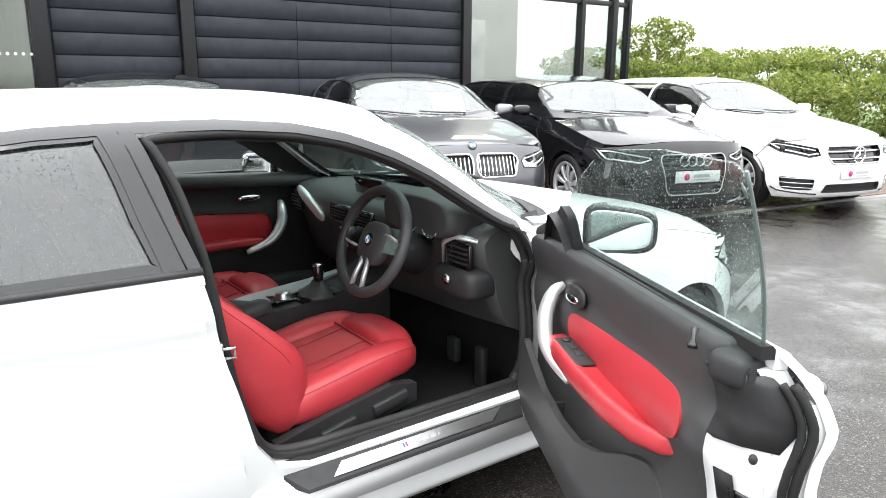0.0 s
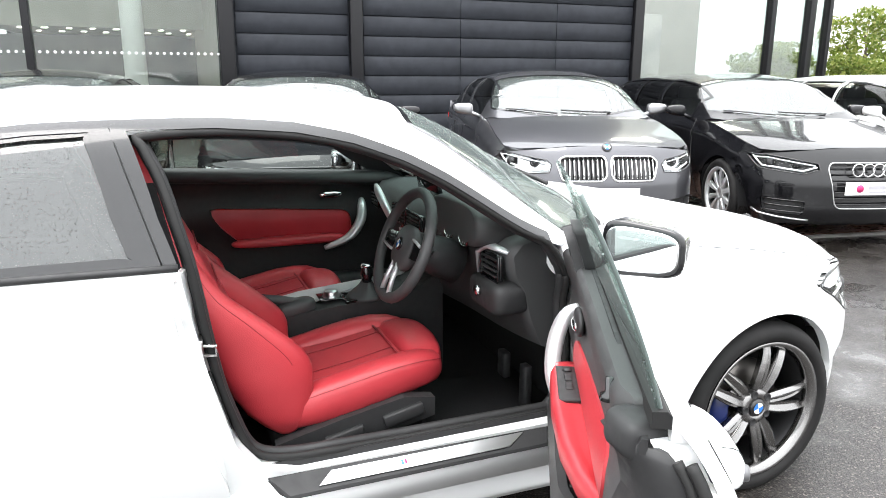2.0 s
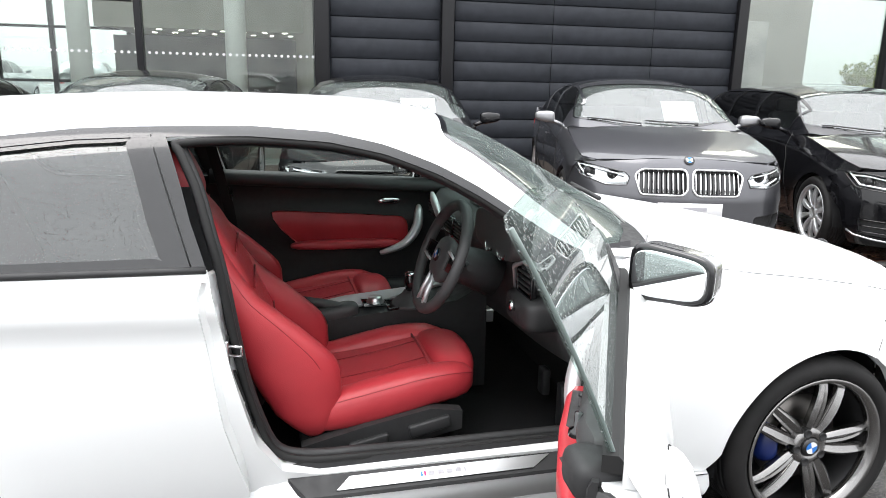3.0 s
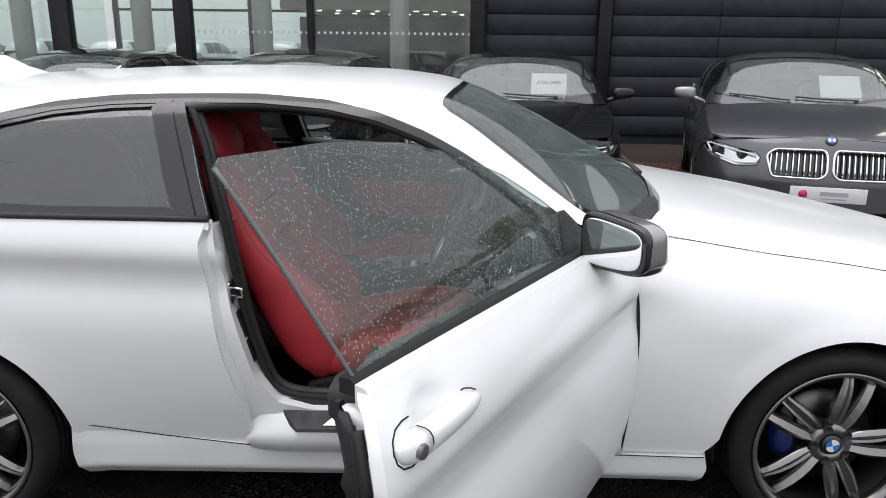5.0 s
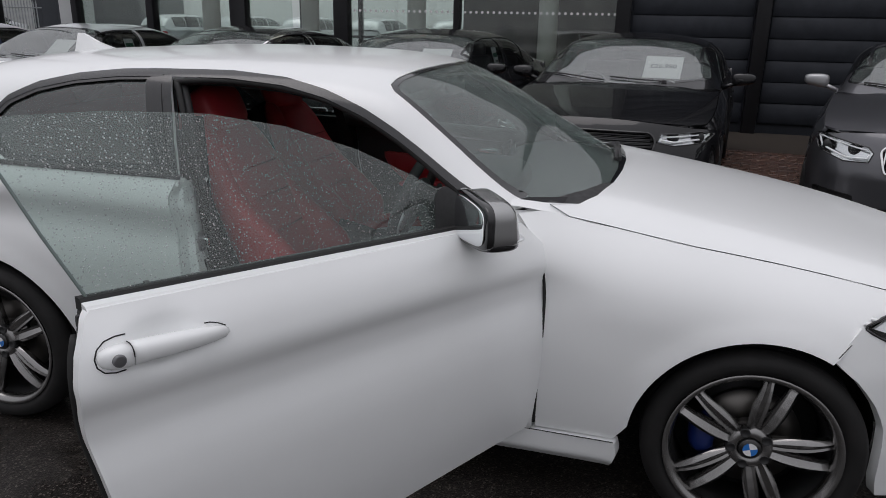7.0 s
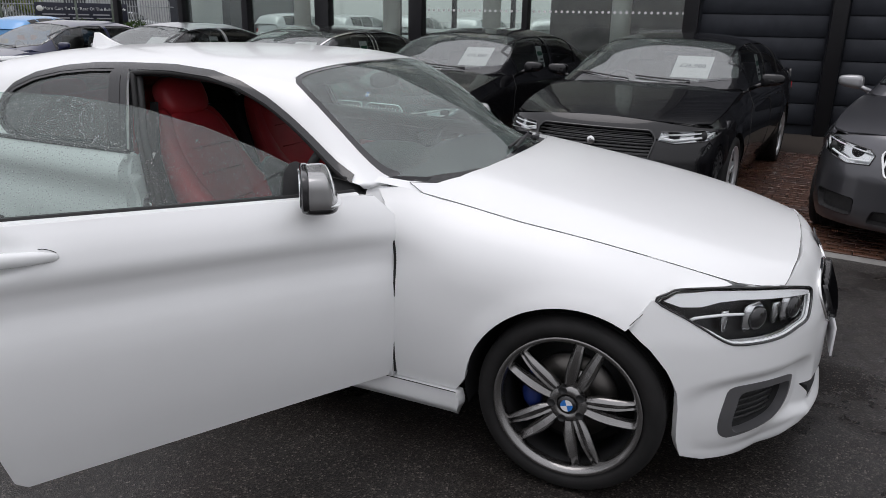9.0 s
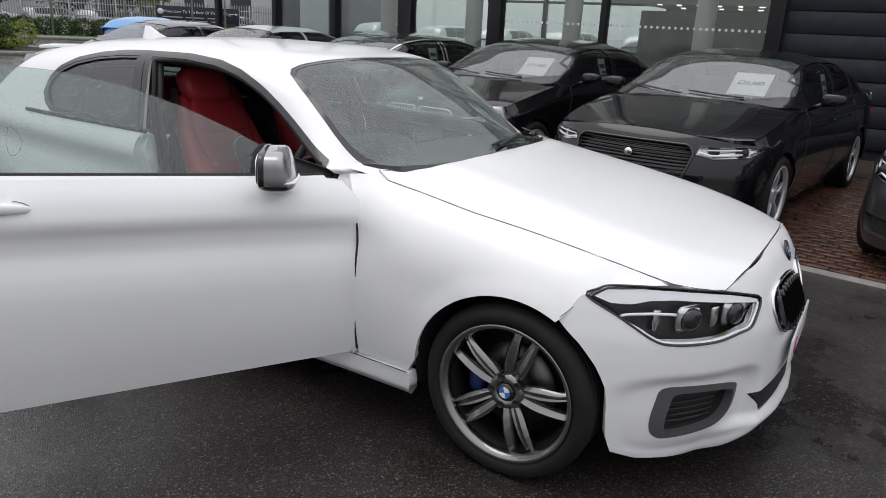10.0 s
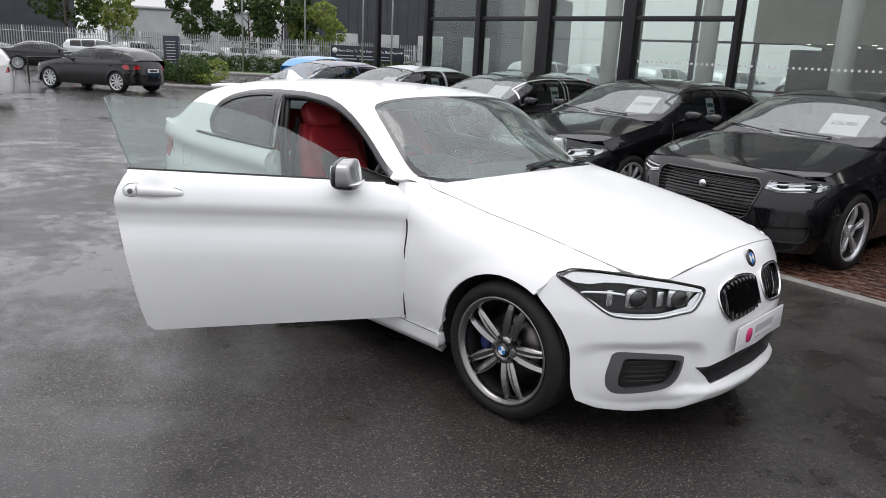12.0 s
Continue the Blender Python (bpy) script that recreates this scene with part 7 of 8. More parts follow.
# ---------------------------------------------------------------- neighbouring cars
def road_car(name, label, at, turn, paint, L=4.9, wb=2.9, fo=0.85, W=0.93, H=1.47, kind="saloon", lamp=None, grille="bar", wheel="multi", cowl=-0.42, card=None, group="cars parked in a row", glassy=None, chrome=False, category="car", R=0.335, plate_mat=None):
    tail_x = fo - L
    ws = cowl - 0.78
    k = H / 1.41
    if kind == "saloon":
        roof = [(tail_x + 0.02, 1.02 * k), (tail_x + 0.55, 1.07 * k), (tail_x + 0.75, 1.11 * k), (tail_x + 1.35, 1.34 * k), (ws - 1.0, 1.41 * k), (ws - 0.4, 1.415 * k), (ws, 1.365 * k), (cowl - 0.3, 1.15 * k), (cowl, 0.985 * k)]
    elif kind == "estate":
        roof = [(tail_x + 0.02, 0.98 * k), (tail_x + 0.14, 1.18 * k), (tail_x + 0.33, 1.34 * k), (ws - 1.3, 1.41 * k), (ws - 0.5, 1.415 * k), (ws, 1.365 * k), (cowl - 0.3, 1.15 * k), (cowl, 0.985 * k)]
    else:
        roof = [(tail_x + 0.02, 1.0 * k), (tail_x + 0.15, 1.12 * k), (tail_x + 0.45, 1.31 * k), (ws - 1.0, 1.41 * k), (ws - 0.4, 1.41 * k), (ws, 1.36 * k), (cowl - 0.3, 1.15 * k), (cowl, 0.985 * k)]
    zb = 0.965 * k
    sh = Shape(
        half=[(tail_x, W * 0.74), (tail_x + 0.15, W * 0.86), (tail_x + 0.45, W * 0.96), (-wb, W), (-1.2, W * 0.99), (0.0, W), (0.25, W * 0.985), (0.45, W * 0.94), (fo - 0.15, W * 0.80), (fo, W * 0.6)],
        prof=[(-0.72, 0.90), (-0.5, 0.97), (-0.3, 1.0), (-0.11, 0.985), (-0.03, 0.975), (0.0, 0.985), (0.03, 0.962), (0.13, 0.905), (0.20, 0.83), (0.3, 0.70)],
        crease=[(tail_x, 0.90 * k), (-1.5, 0.87 * k), (-0.5, 0.83 * k), (0.0, 0.76 * k), (0.5, 0.665 * k), (fo, 0.60 * k)],
        belt=[(tail_x, zb + 0.05), (-2.5, zb + 0.03), (-1.0, zb), (cowl, zb - 0.01)],
        roof=roof,
        bon_c=[(cowl - 0.3, 1.03 * k), (cowl, 1.0 * k), (-0.1, 0.955 * k), (0.3, 0.895 * k), (fo - 0.2, 0.82 * k), (fo, 0.74 * k)],
        bon_e=[(cowl - 0.4, 0.985 * k), (cowl, 0.95 * k), (-0.1, 0.90 * k), (0.3, 0.82 * k), (fo - 0.3, 0.745 * k), (fo, 0.66 * k)],
        nose=[(0.0, fo, 0.0), (0.3, fo - 0.02, W * 0.32), (0.55, fo - 0.08, W * 0.58), (0.75, fo - 0.20, W * 0.79), (0.88, fo - 0.38, W * 0.92), (1.0, fo - 0.60, W * 0.985), (1.15, 0.0, W)],
        tuck=[(0.15, 0.12), (0.22, 0.04), (0.35, 0.0), (0.52, 0.0), (0.62, 0.02), (0.70, 0.05), (0.78 * k, 0.11), (0.85 * k, 0.18)],
        tail=[(0.0, tail_x, 0.0), (0.4, tail_x + 0.02, W * 0.42), (0.7, tail_x + 0.09, W * 0.72), (0.88, tail_x + 0.22, W * 0.88), (1.0, tail_x + 0.42, W * 0.955), (1.15, -wb, W)],
        tail_tuck=[(0.2, 0.10), (0.3, 0.02), (0.55, 0.0), (0.8, 0.03), (1.0, 0.09), (1.1, 0.12)],
        arches=(0.0, -wb), arch_r=R + 0.03, lean=0.16)
    car = thing(name, at, turn, label, category, group)
    S, T, B, N = sh.side, sh.top, sh.bonnet, sh.nose
    ar = R + 0.03
    cz = R
    # cabin
    scr = [(cowl + 0.02, 0.0), (cowl - 0.02, -0.35), (cowl - 0.10, -0.60), (cowl - 0.20, -W * 0.80), (cowl - 0.27, -W * 0.82), (ws - 0.08, -W * 0.66), (ws - 0.09, -W * 0.60), (ws - 0.02, -0.3), (ws, 0.0)]
    scr = [(x, sh.w_of_y(x, y)) for x, y in scr]
    scr = dense(scr + [(x, -w) for x, w in scr[-2:0:-1]], 0.05)
    zt = lambda x: float(sh.belt(x)) + 0.80 * (float(sh.roof(x)) - float(sh.belt(x)))
    zlo = lambda x: float(sh.belt(x)) + 0.02
    x_end = tail_x + (0.95 if kind == "saloon" else 0.5)
    b_p = ws - 0.62
    wins = []
    for x0, x1 in ((cowl - 0.45, b_p + 0.03), (b_p - 0.05, b_p - 0.78), (b_p - 0.84, x_end)):
        if x0 - x1 < 0.15:
            continue
        xs = np.linspace(x0, x1, 7)
        up = [(x, max(zt(x), zlo(x) + 0.03)) for x in xs]
        lo = [(x, zlo(x)) for x in xs[::-1]]
        wins.append(up + lo)
    holes = [scr]
    for wn in wins:
        for sg in (-1, 1):
            holes.append(dense([(x, sh.w_of_z(x, z, sg)) for x, z in wn], 0.06))
    end_x = tail_x + 0.05
    cab = [(cowl + 0.06, 0.0), (cowl, -0.6), (cowl - 0.12, -0.95), (cowl - 0.2, -1.02), (end_x, -1.02), (end_x, 1.02), (cowl - 0.2, 1.02), (cowl - 0.12, 0.95), (cowl, 0.6)]
    panel("cabin", cab, holes, (0.05, 0.035), T, paint, car, flange=0.015)
    panel("windscreen", scr, [], (0.08, 0.06), T, glassy or GLASS_FAR, car, lift=-0.004)
    panel("windscreen_seal", scr, [shrink(scr, 0.03)], (0.03, 0.02), T, GLOSS_BLACK, car, lift=0.002)
    for i, hole in enumerate(holes[1:]):
        panel("side_window", hole, [], (0.07, 0.06), T, GLASS_FAR_DARK if i >= 2 else GLASS_SIDE, car, lift=-0.006)
        panel("window_frame", shrink(hole, -0.015), [shrink(hole, 0.012)], (0.03, 0.025), T, CHROME if chrome else GLOSS_BLACK, car, lift=0.003)
    # sides
    for mir in (False, True):
        top_line = [(x, float(sh.belt(x))) for x in np.linspace(end_x, cowl - 0.2, 10)] + [(x, float(sh.bon_e(x))) for x in np.linspace(cowl - 0.1, fo - 0.42, 7)]
        low = [(fo - 0.55, 0.62 * k)] + arc(0, cz, ar, 40, 180, 14) + [(-ar - 0.02, 0.20), (-wb + ar + 0.02, 0.20)] + arc(-wb, cz, ar, 0, 180, 16) + [(-wb - ar - 0.02, 0.25), (tail_x + 0.35, 0.25)]
        seams = []
        panel("body_side", top_line + low, seams, 0.04, S, paint, car, flange=0.03, mirror=mir)
        for xs_ in ((-0.52, cowl - 0.32), (b_p + 0.0, b_p), (-wb + 0.32, b_p - 0.80)):
            pts = [(xs_[0] + (xs_[1] - xs_[0]) * t, 0.26 + (zb - 0.26) * t) for t in np.linspace(0, 1, 12)]
            b = tube([(x, y if not mir else -y, z) for x, y, z in line3(S, pts, 0.0005)], 0.0035, n=5)
            part("door_gap", b, RUBBER, car)
        for hx in (b_p + 0.16, b_p - 0.62):
            pts = line3(S, [(hx + d, 0.83 * k) for d in np.linspace(-0.09, 0.09, 6)], 0.018)
            part("door_handle", tube([(x, y if not mir else -y, z) for x, y, z in pts], [0.006, 0.011, 0.012, 0.012, 0.011, 0.006], n=6), paint, car)
        for cx in (0.0, -wb):
            liner = bmesh.new()
            rings = []
            for q in range(19):
                a = radians(-10 + 200 * q / 18)
                x, z = cx + ar * math.cos(a), cz + ar * math.sin(a)
                y = float(sh.wide(x, max(z, 0.2))) - 0.01
                y = y if mir else -y
                rings.append((liner.verts.new((x, y, z)), liner.verts.new((x, math.copysign(0.45, y), z))))
            for a, b in zip(rings, rings[1:]):
                liner.faces.new((a[0], b[0], b[1], a[1])).smooth = True
            part("arch_liner", liner, CARPET, car)
        sg = 1 if mir else -1
        # mirror
        mx, my, mz = cowl - 0.47, sg * (W + 0.085), zb + 0.080
        tip = lambda x, y, z: (x * (1 - 0.25 * max(0, y * sg) / 0.11), y, z * (1 - 0.22 * y * sg / 0.11) + 0.008 * y * sg / 0.11)
        mb = pillow((0.062, 0.102, 0.055), (mx, my, mz), 3.4, 9, bend=lambda x, y, z: (max(tip(x, y, z)[0], -0.030),) + tip(x, y, z)[1:])
        part("mirror_rim", pillow((0.010, 0.098, 0.051), (mx - 0.031, my, mz), 3.4, 7, bend=tip), GLOSS_BLACK, car)
        part("mirror_glass", pillow((0.003, 0.088, 0.043), (mx - 0.041, my, mz), 3.4, 7, bend=tip), MIRROR, car)
        part("door_mirror", join(mb, tube([(cowl - 0.46, sg * W * 0.90, zb - 0.005), (cowl - 0.45, sg * (W + 0.02), zb + 0.045)], 0.02, n=8)), MIRROR_GREY if paint in (GREY_PAINT, SILVER_PAINT) else paint, car)
    # bonnet and nose
    hb = [(cowl + 0.05, 0.0), (cowl + 0.02, -0.5), (cowl - 0.10, -0.985)] + [(x, -0.99) for x in np.linspace(cowl, fo - 0.45, 6)] + [(fo - 0.33, -0.88), (fo - 0.22, -0.6), (fo - 0.17, 0.0)]
    panel("bonnet", hb + [(x, -q) for x, q in hb[-2:0:-1]], [], (0.04, 0.05), B, paint, car, flange=0.02)
    zn = lambda a: float(sh.bon_c(fo - 0.17)) + 0.008 - 0.090 * abs(a) ** 2
    up = [(a, zn(a)) for a in np.linspace(1.02, -1.02, 17)]
    lo = [(a, 0.19) for a in np.linspace(-0.86, 0.86, 9)]
    lamp = lamp or [(0.93, 0.71), (0.80, 0.735), (0.50, 0.69), (0.48, 0.64), (0.60, 0.60), (0.82, 0.64)]
    lamp = [(a, z * k) for a, z in lamp]
    lampd = dense(lamp, 0.02)
    gr = {"kidney": [(0.02, 0.70), (0.04, 0.74), (0.38, 0.735), (0.44, 0.69), (0.39, 0.545), (0.06, 0.545), (0.02, 0.58)],
          "hex": [(-0.36, 0.70), (0.36, 0.70), (0.385, 0.65), (0.32, 0.36), (0.28, 0.33), (-0.28, 0.33), (-0.32, 0.36), (-0.385, 0.65)],
          "oval": [(-0.49, 0.68), (-0.44, 0.735), (0.44, 0.735), (0.49, 0.68), (0.42, 0.44), (0.36, 0.41), (-0.36, 0.41), (-0.42, 0.44)],
          "star": [(-0.40, 0.72), (0.40, 0.72), (0.43, 0.64), (0.36, 0.54), (-0.36, 0.54), (-0.43, 0.64)]}.get(grille, [(-0.35, 0.68), (0.35, 0.68), (0.33, 0.60), (-0.33, 0.60)])
    gr = dense(rounded([(a, z * k) for a, z in gr], 0.03), 0.02)
    grs = [gr] + ([flipa(gr)] if grille == "kidney" else [])
    side_in = dense(rounded([(0.55, 0.40), (0.84, 0.42), (0.82, 0.28), (0.56, 0.27)], 0.03), 0.03)
    low_in = dense(rounded([(-0.42, 0.34), (0.42, 0.34), (0.46, 0.24), (-0.46, 0.24)], 0.02), 0.03)
    cut = [lampd, flipa(lampd), side_in, flipa(side_in)] + grs + ([low_in] if grille != "hex" else [])
    rimo = up + [(-1.0, 0.55), (-0.93, 0.45), (-0.90, 0.3)] + lo + [(0.90, 0.3), (0.93, 0.45), (1.0, 0.55)]
    panel("front_bumper", rimo, cut, (0.022, 0.014), N, paint, car, flange=0.03)
    for o in (lampd, flipa(lampd)):
        sg = 1 if o is lampd else -1
        hl = panel("headlamp", shrink(o, 0.004), [], 0.03, N, REFLECTOR if kind == "saloon" else LAMP_DARK, car, lift=-0.05, flange=-0.05)
        panel("lens", o, [], 0.04, N, LENS, hl, lift=0.0)
        part("lamp_rim", tube(line3(N, o, 0.001), 0.005, True, 6), GLOSS_BLACK, hl)
        ca, cz_ = sum(p[0] for p in o) / len(o), sum(p[1] for p in o) / len(o)
        for d in (-0.10, 0.08):
            p3 = N(np.array([ca + d * sg]), np.array([cz_]))[0]
            part("projector", lathe([(0.0, 0.018), (0.02, 0.012), (0.034, 0.0), (0.042, -0.004), (0.044, -0.03)], "x", 20, tuple(p3 + np.array([-0.035, 0, 0]))), LAMP_DARK, hl)
        guide = [p for p in (line3(N, [(a, z + 0.006) for a, z in shrink(o, 0.022)], -0.012))]
        part("light_guide", tube(guide[len(guide) // 2:], 0.008, n=6), LAMP_WHITE, hl)
        part("light_guide", tube(line3(N, [(a, z - 0.004) for a, z in shrink(o, 0.016)][2:len(o) // 2 - 2], -0.010), 0.006, n=6), LAMP_WHITE, hl)
    for g in grs:
        gg = panel("grille", shrink(g, 0.004), [], 0.03, N, GLOSS_BLACK, car, lift=-0.04, flange=-0.04)
        part("grille_frame", tube(line3(N, g, 0.002), 0.006 if grille == "hex" else 0.010, True, 8), CHROME if grille in ("kidney", "star") else BRUSHED if grille == "hex" else GLOSS_BLACK, gg)
        a0, a1 = min(p[0] for p in g), max(p[0] for p in g)
        z0, z1 = min(p[1] for p in g), max(p[1] for p in g)
        if grille == "kidney":
            for i in range(10):
                a = a0 + (a1 - a0) * (i + 0.7) / 10.6
                part("grille_bar", tube(line3(N, [(a, z) for z in np.linspace(z0 + 0.02, z1 - 0.015, 5)], -0.006), 0.007, n=6), CHROME, gg)
        else:
            nb = {"hex": 7, "oval": 12, "star": 2}.get(grille, 3)
            for i in range(nb):
                z = z0 + (z1 - z0) * (i + 0.7) / (nb + 0.4)
                row = [p[0] for p in g if abs(p[1] - z) < 0.03]
                hw = max(row) if row else a1
                part("grille_bar", tube(line3(N, [(a, z) for a in np.linspace(-hw * 0.97, hw * 0.97, 9)], -0.008), 0.012 if grille == "star" else 0.006, n=6), CHROME if grille == "star" else PLASTIC, gg)
    for o in (side_in, flipa(side_in)):
        duct = panel("side_intake", shrink(o, 0.004), [], 0.04, N, PLASTIC, car, lift=-0.04, flange=-0.04)
        if grille in ("hex", "star"):
            s_ = 1 if o is side_in else -1
            for z in (0.395, 0.345, 0.295):
                part("intake_blade", tube(line3(N, [(a * s_, z + 0.010 * (a - 0.55) / 0.3) for a in np.linspace(0.555, 0.83, 8)], -0.004), 0.0075, n=6, flat=0.6), GLOSS_BLACK if grille == "hex" else SILVER_TRIM, duct)
            part("intake_lip", tube(line3(N, [(a * s_, z) for a, z in ((0.50, 0.232), (0.60, 0.238), (0.74, 0.250), (0.84, 0.268), (0.88, 0.30))], 0.004), 0.009, n=6), BRUSHED if grille == "hex" else GLOSS_BLACK, car)
    if grille != "hex":
        panel("lower_intake", shrink(low_in, 0.004), [], 0.04, N, PLASTIC, car, lift=-0.04, flange=-0.04)
    nz = lambda a, z: N(np.array([a]), np.array([z]))[0]
    if grille == "kidney":
        roundel(car, tuple(nz(0.0, zn(0) - 0.02) + np.array([0.0, 0, 0.012])), Matrix.Rotation(radians(55), 4, "Y") @ Matrix.Rotation(radians(45), 4, "Z"), 0.042)
    if grille == "hex":
        for i in range(4):
            p3 = nz(-0.135 + 0.09 * i, 0.645 * k)
            part("badge_ring", tube([(p3[0] + 0.012, p3[1] + 0.052 * math.cos(t), p3[2] + 0.052 * math.sin(t)) for t in np.linspace(0, 2 * math.pi, 25)[:-1]], 0.007, True, 6), CHROME, car, "interlocking chrome ring badge")
    if grille == "star":
        p3 = nz(0.0, 0.63 * k) + np.array([0.02, 0, 0])
        bm = tube([(p3[0], p3[1] + 0.085 * math.cos(t), p3[2] + 0.085 * math.sin(t)) for t in np.linspace(0, 2 * math.pi, 33)[:-1]], 0.009, True, 6)
        arms = [loft_bar([[(p3[0] + d, p3[1] + q * math.cos(a + math.pi / 2), p3[2] + q * math.sin(a + math.pi / 2)) for d, q in ((0, 0.012), (0.012, 0), (0, -0.012), (-0.004, 0))],
                          [(p3[0] + d, p3[1] + 0.082 * math.cos(a) + q * math.cos(a + math.pi / 2), p3[2] + 0.082 * math.sin(a) + q * math.sin(a + math.pi / 2)) for d, q in ((0, 0.003), (0.003, 0), (0, -0.003), (-0.002, 0))]]) for a in (math.pi / 2, math.pi * 7 / 6, math.pi * 11 / 6)]
        part("badge", join(bm, *arms), CHROME, car, "chrome ring badge with three spokes")
    if grille == "oval":
        p3 = nz(0.0, 0.64 * k) + np.array([0.006, 0, 0])
        part("badge", lathe([(0.0, 0.012), (0.03, 0.010), (0.036, 0.0)], "x", 20, tuple(p3)), CHROME, car, "small round chrome badge")
    pz = {"kidney": 0.44, "hex": 0.50, "oval": 0.36, "star": 0.44}.get(grille, 0.46)
    pl = part("number_plate", box((0.01, 0.52, 0.112), (fo + 0.012, 0, pz * k), 0.003), plate_mat or PLATE_WHITE, car)
    part("plate_mark", lathe([(0.0, 0.003), (0.032, 0.003), (0.032, 0.0)], "x", 20, (fo + 0.016, -0.13 if grille != "kidney" else -0.17, pz * k)), PINK, pl)
    part("plate_bar", box((0.002, 0.19, 0.03), (fo + 0.018, 0.04, pz * k + 0.008)), PALE_INK, pl)
    part("plate_bar", box((0.002, 0.17, 0.010), (fo + 0.018, 0.04, pz * k - 0.028)), PALE_INK, pl)
    # tail
    zt_ = float(sh.belt(end_x))
    tr = [(1.03, zt_), (0.5, zt_), (0.0, zt_), (-0.5, zt_), (-1.03, zt_), (-1.06, 0.6), (-1.0, 0.26), (0, 0.24), (1.0, 0.26), (1.06, 0.6)]
    panel("rear_panel", tr, [], (0.05, 0.05), sh.tail, paint, car, flange=0.02)
    for sg in (1, -1):
        o = dense([(0.55 * sg, 0.86 * k), (0.98 * sg, 0.88 * k), (1.04 * sg, 0.80 * k), (0.98 * sg, 0.73 * k), (0.57 * sg, 0.74 * k)], 0.04)
        panel("tail_lamp", o, [], 0.03, sh.tail, RED_LENS, car, lift=0.006, flange=0.02)
    rp = part("rear_plate", box((0.01, 0.52, 0.112), (tail_x - 0.008, 0, 0.70 * k), 0.003), PLATE_YELLOW if plate_mat else PLATE_WHITE, car)
    part("plate_bar", box((0.003, 0.36, 0.06), (tail_x - 0.013, 0, 0.70 * k)), INK, rp)
    # wheels, floor, cabin fittings
    for x in (0.0, -wb):
        for sg in (-1, 1):
            make_wheel(car, (x, sg * (W - 0.125), R), 0 if sg < 0 else math.pi, R=R, rim=R - 0.085, width=0.23, spokes=10 if wheel == "multi" else 5, style="single" if wheel == "multi" else wheel, mat=SILVER_TRIM, badge=False)
    part("floor_pan", box((L - 0.5, W * 1.5, 0.30), (fo - L / 2, 0, 0.38), 0.05), CARPET, car)
    part("engine_bay", box((0.9, W * 1.1, 0.42), (0.12, 0, 0.50), 0.05), CARPET, car)
    part("dashboard", box((0.45, W * 1.55, 0.22), (cowl - 0.30, 0, 0.90), 0.08, seg=3), SOFT, car)
    for y in (-0.38, 0.38):
        st = join(box((0.5, 0.48, 0.16), (ws - 0.35, y, 0.55), 0.06, seg=3), box((0.16, 0.48, 0.62), (ws - 0.68, y, 0.86), 0.06, Matrix.Rotation(radians(-14), 4, "Y"), seg=3), box((0.10, 0.27, 0.18), (ws - 0.82, y, 1.22), 0.045, seg=3))
        part("seat", st, SOFT, car)
    part("rear_bench", join(box((0.5, W * 1.4, 0.16), (ws - 1.35, 0, 0.55), 0.06, seg=3), box((0.16, W * 1.4, 0.60), (ws - 1.68, 0, 0.84), 0.06, Matrix.Rotation(radians(-14), 4, "Y"), seg=3)), SOFT, car)
    part("steering_wheel", tube([(cowl - 0.62 + 0.06 * math.sin(t), -0.38 + 0.18 * math.cos(t), 0.92 + 0.17 * math.sin(t)) for t in np.linspace(0, 2 * math.pi, 25)[:-1]], 0.014, True, 8), SOFT, car)
    part("interior_mirror", box((0.03, 0.22, 0.06), (ws + 0.02, 0, 1.27 * k), 0.015), PLASTIC, car)
    for y in (-0.25, 0.30):
        pts = []
        for t in np.linspace(0, 1, 6):
            wx, wy = cowl - 0.03 - 0.05 * t - 0.14 * abs(y + 0.10 - 0.5 * t) ** 2, y + 0.10 - 0.5 * t
            pts.append(tuple(T(np.array([wx]), np.array([sh.w_of_y(wx, wy)]))[0] + np.array([0.0, 0.0, 0.014])))
        part("wiper", tube(pts, 0.007, n=6), PLASTIC, car)
    if card:
        cd = part("price_card", box((0.003, 0.34, 0.30), (0, 0, 0), 0.0), WHITE_CARD, car, "white price card behind the windscreen")
        mt = Matrix.Translation((cowl - 0.46, 0.32, 1.12 * k)) @ Matrix.Rotation(radians(-52), 4, "Y")
        cd.data.transform(mt)
        if isinstance(card, str):
            text_mesh(card, 0.075, (0, 0, 0), mt @ Matrix.Translation((0.003, 0, 0.01)) @ Matrix.Rotation(radians(90), 4, "X") @ Matrix.Rotation(radians(90), 4, "Y"), INK, cd, "price_lettering")
        sc = part("window_card", box((0.16, 0.002, 0.27), (b_p + 0.22, sh.wide(0, 0) * 0, 0)), WHITE_CARD, car, "printed card in the side window")
        mt2 = Matrix.Translation((b_p + 0.20, W * 0.83, 1.10 * k)) @ Matrix.Rotation(radians(18), 4, "X")
        sc.data.transform(Matrix.Translation((-(b_p + 0.22), 0, 0)))
        for j, (dx, dz, w_, h_) in enumerate(((0, 0.05, 0.13, 0.05), (-0.02, -0.02, 0.09, 0.02), (0, -0.06, 0.12, 0.02))):
            b = box((w_, 0.003, h_), (dx, 0.0015, dz))
            bmesh.ops.transform(b, matrix=mt2, verts=b.verts)
            part("print_bar", b, GREEN_INK if j == 0 else INK, sc)
        sc.data.transform(mt2)
    return car


def nosed(x, y, turn, fo):
    """Where the front axle lies when the nose is at x, y."""
    return (x - fo * math.cos(radians(turn)), y - fo * math.sin(radians(turn)), 0)


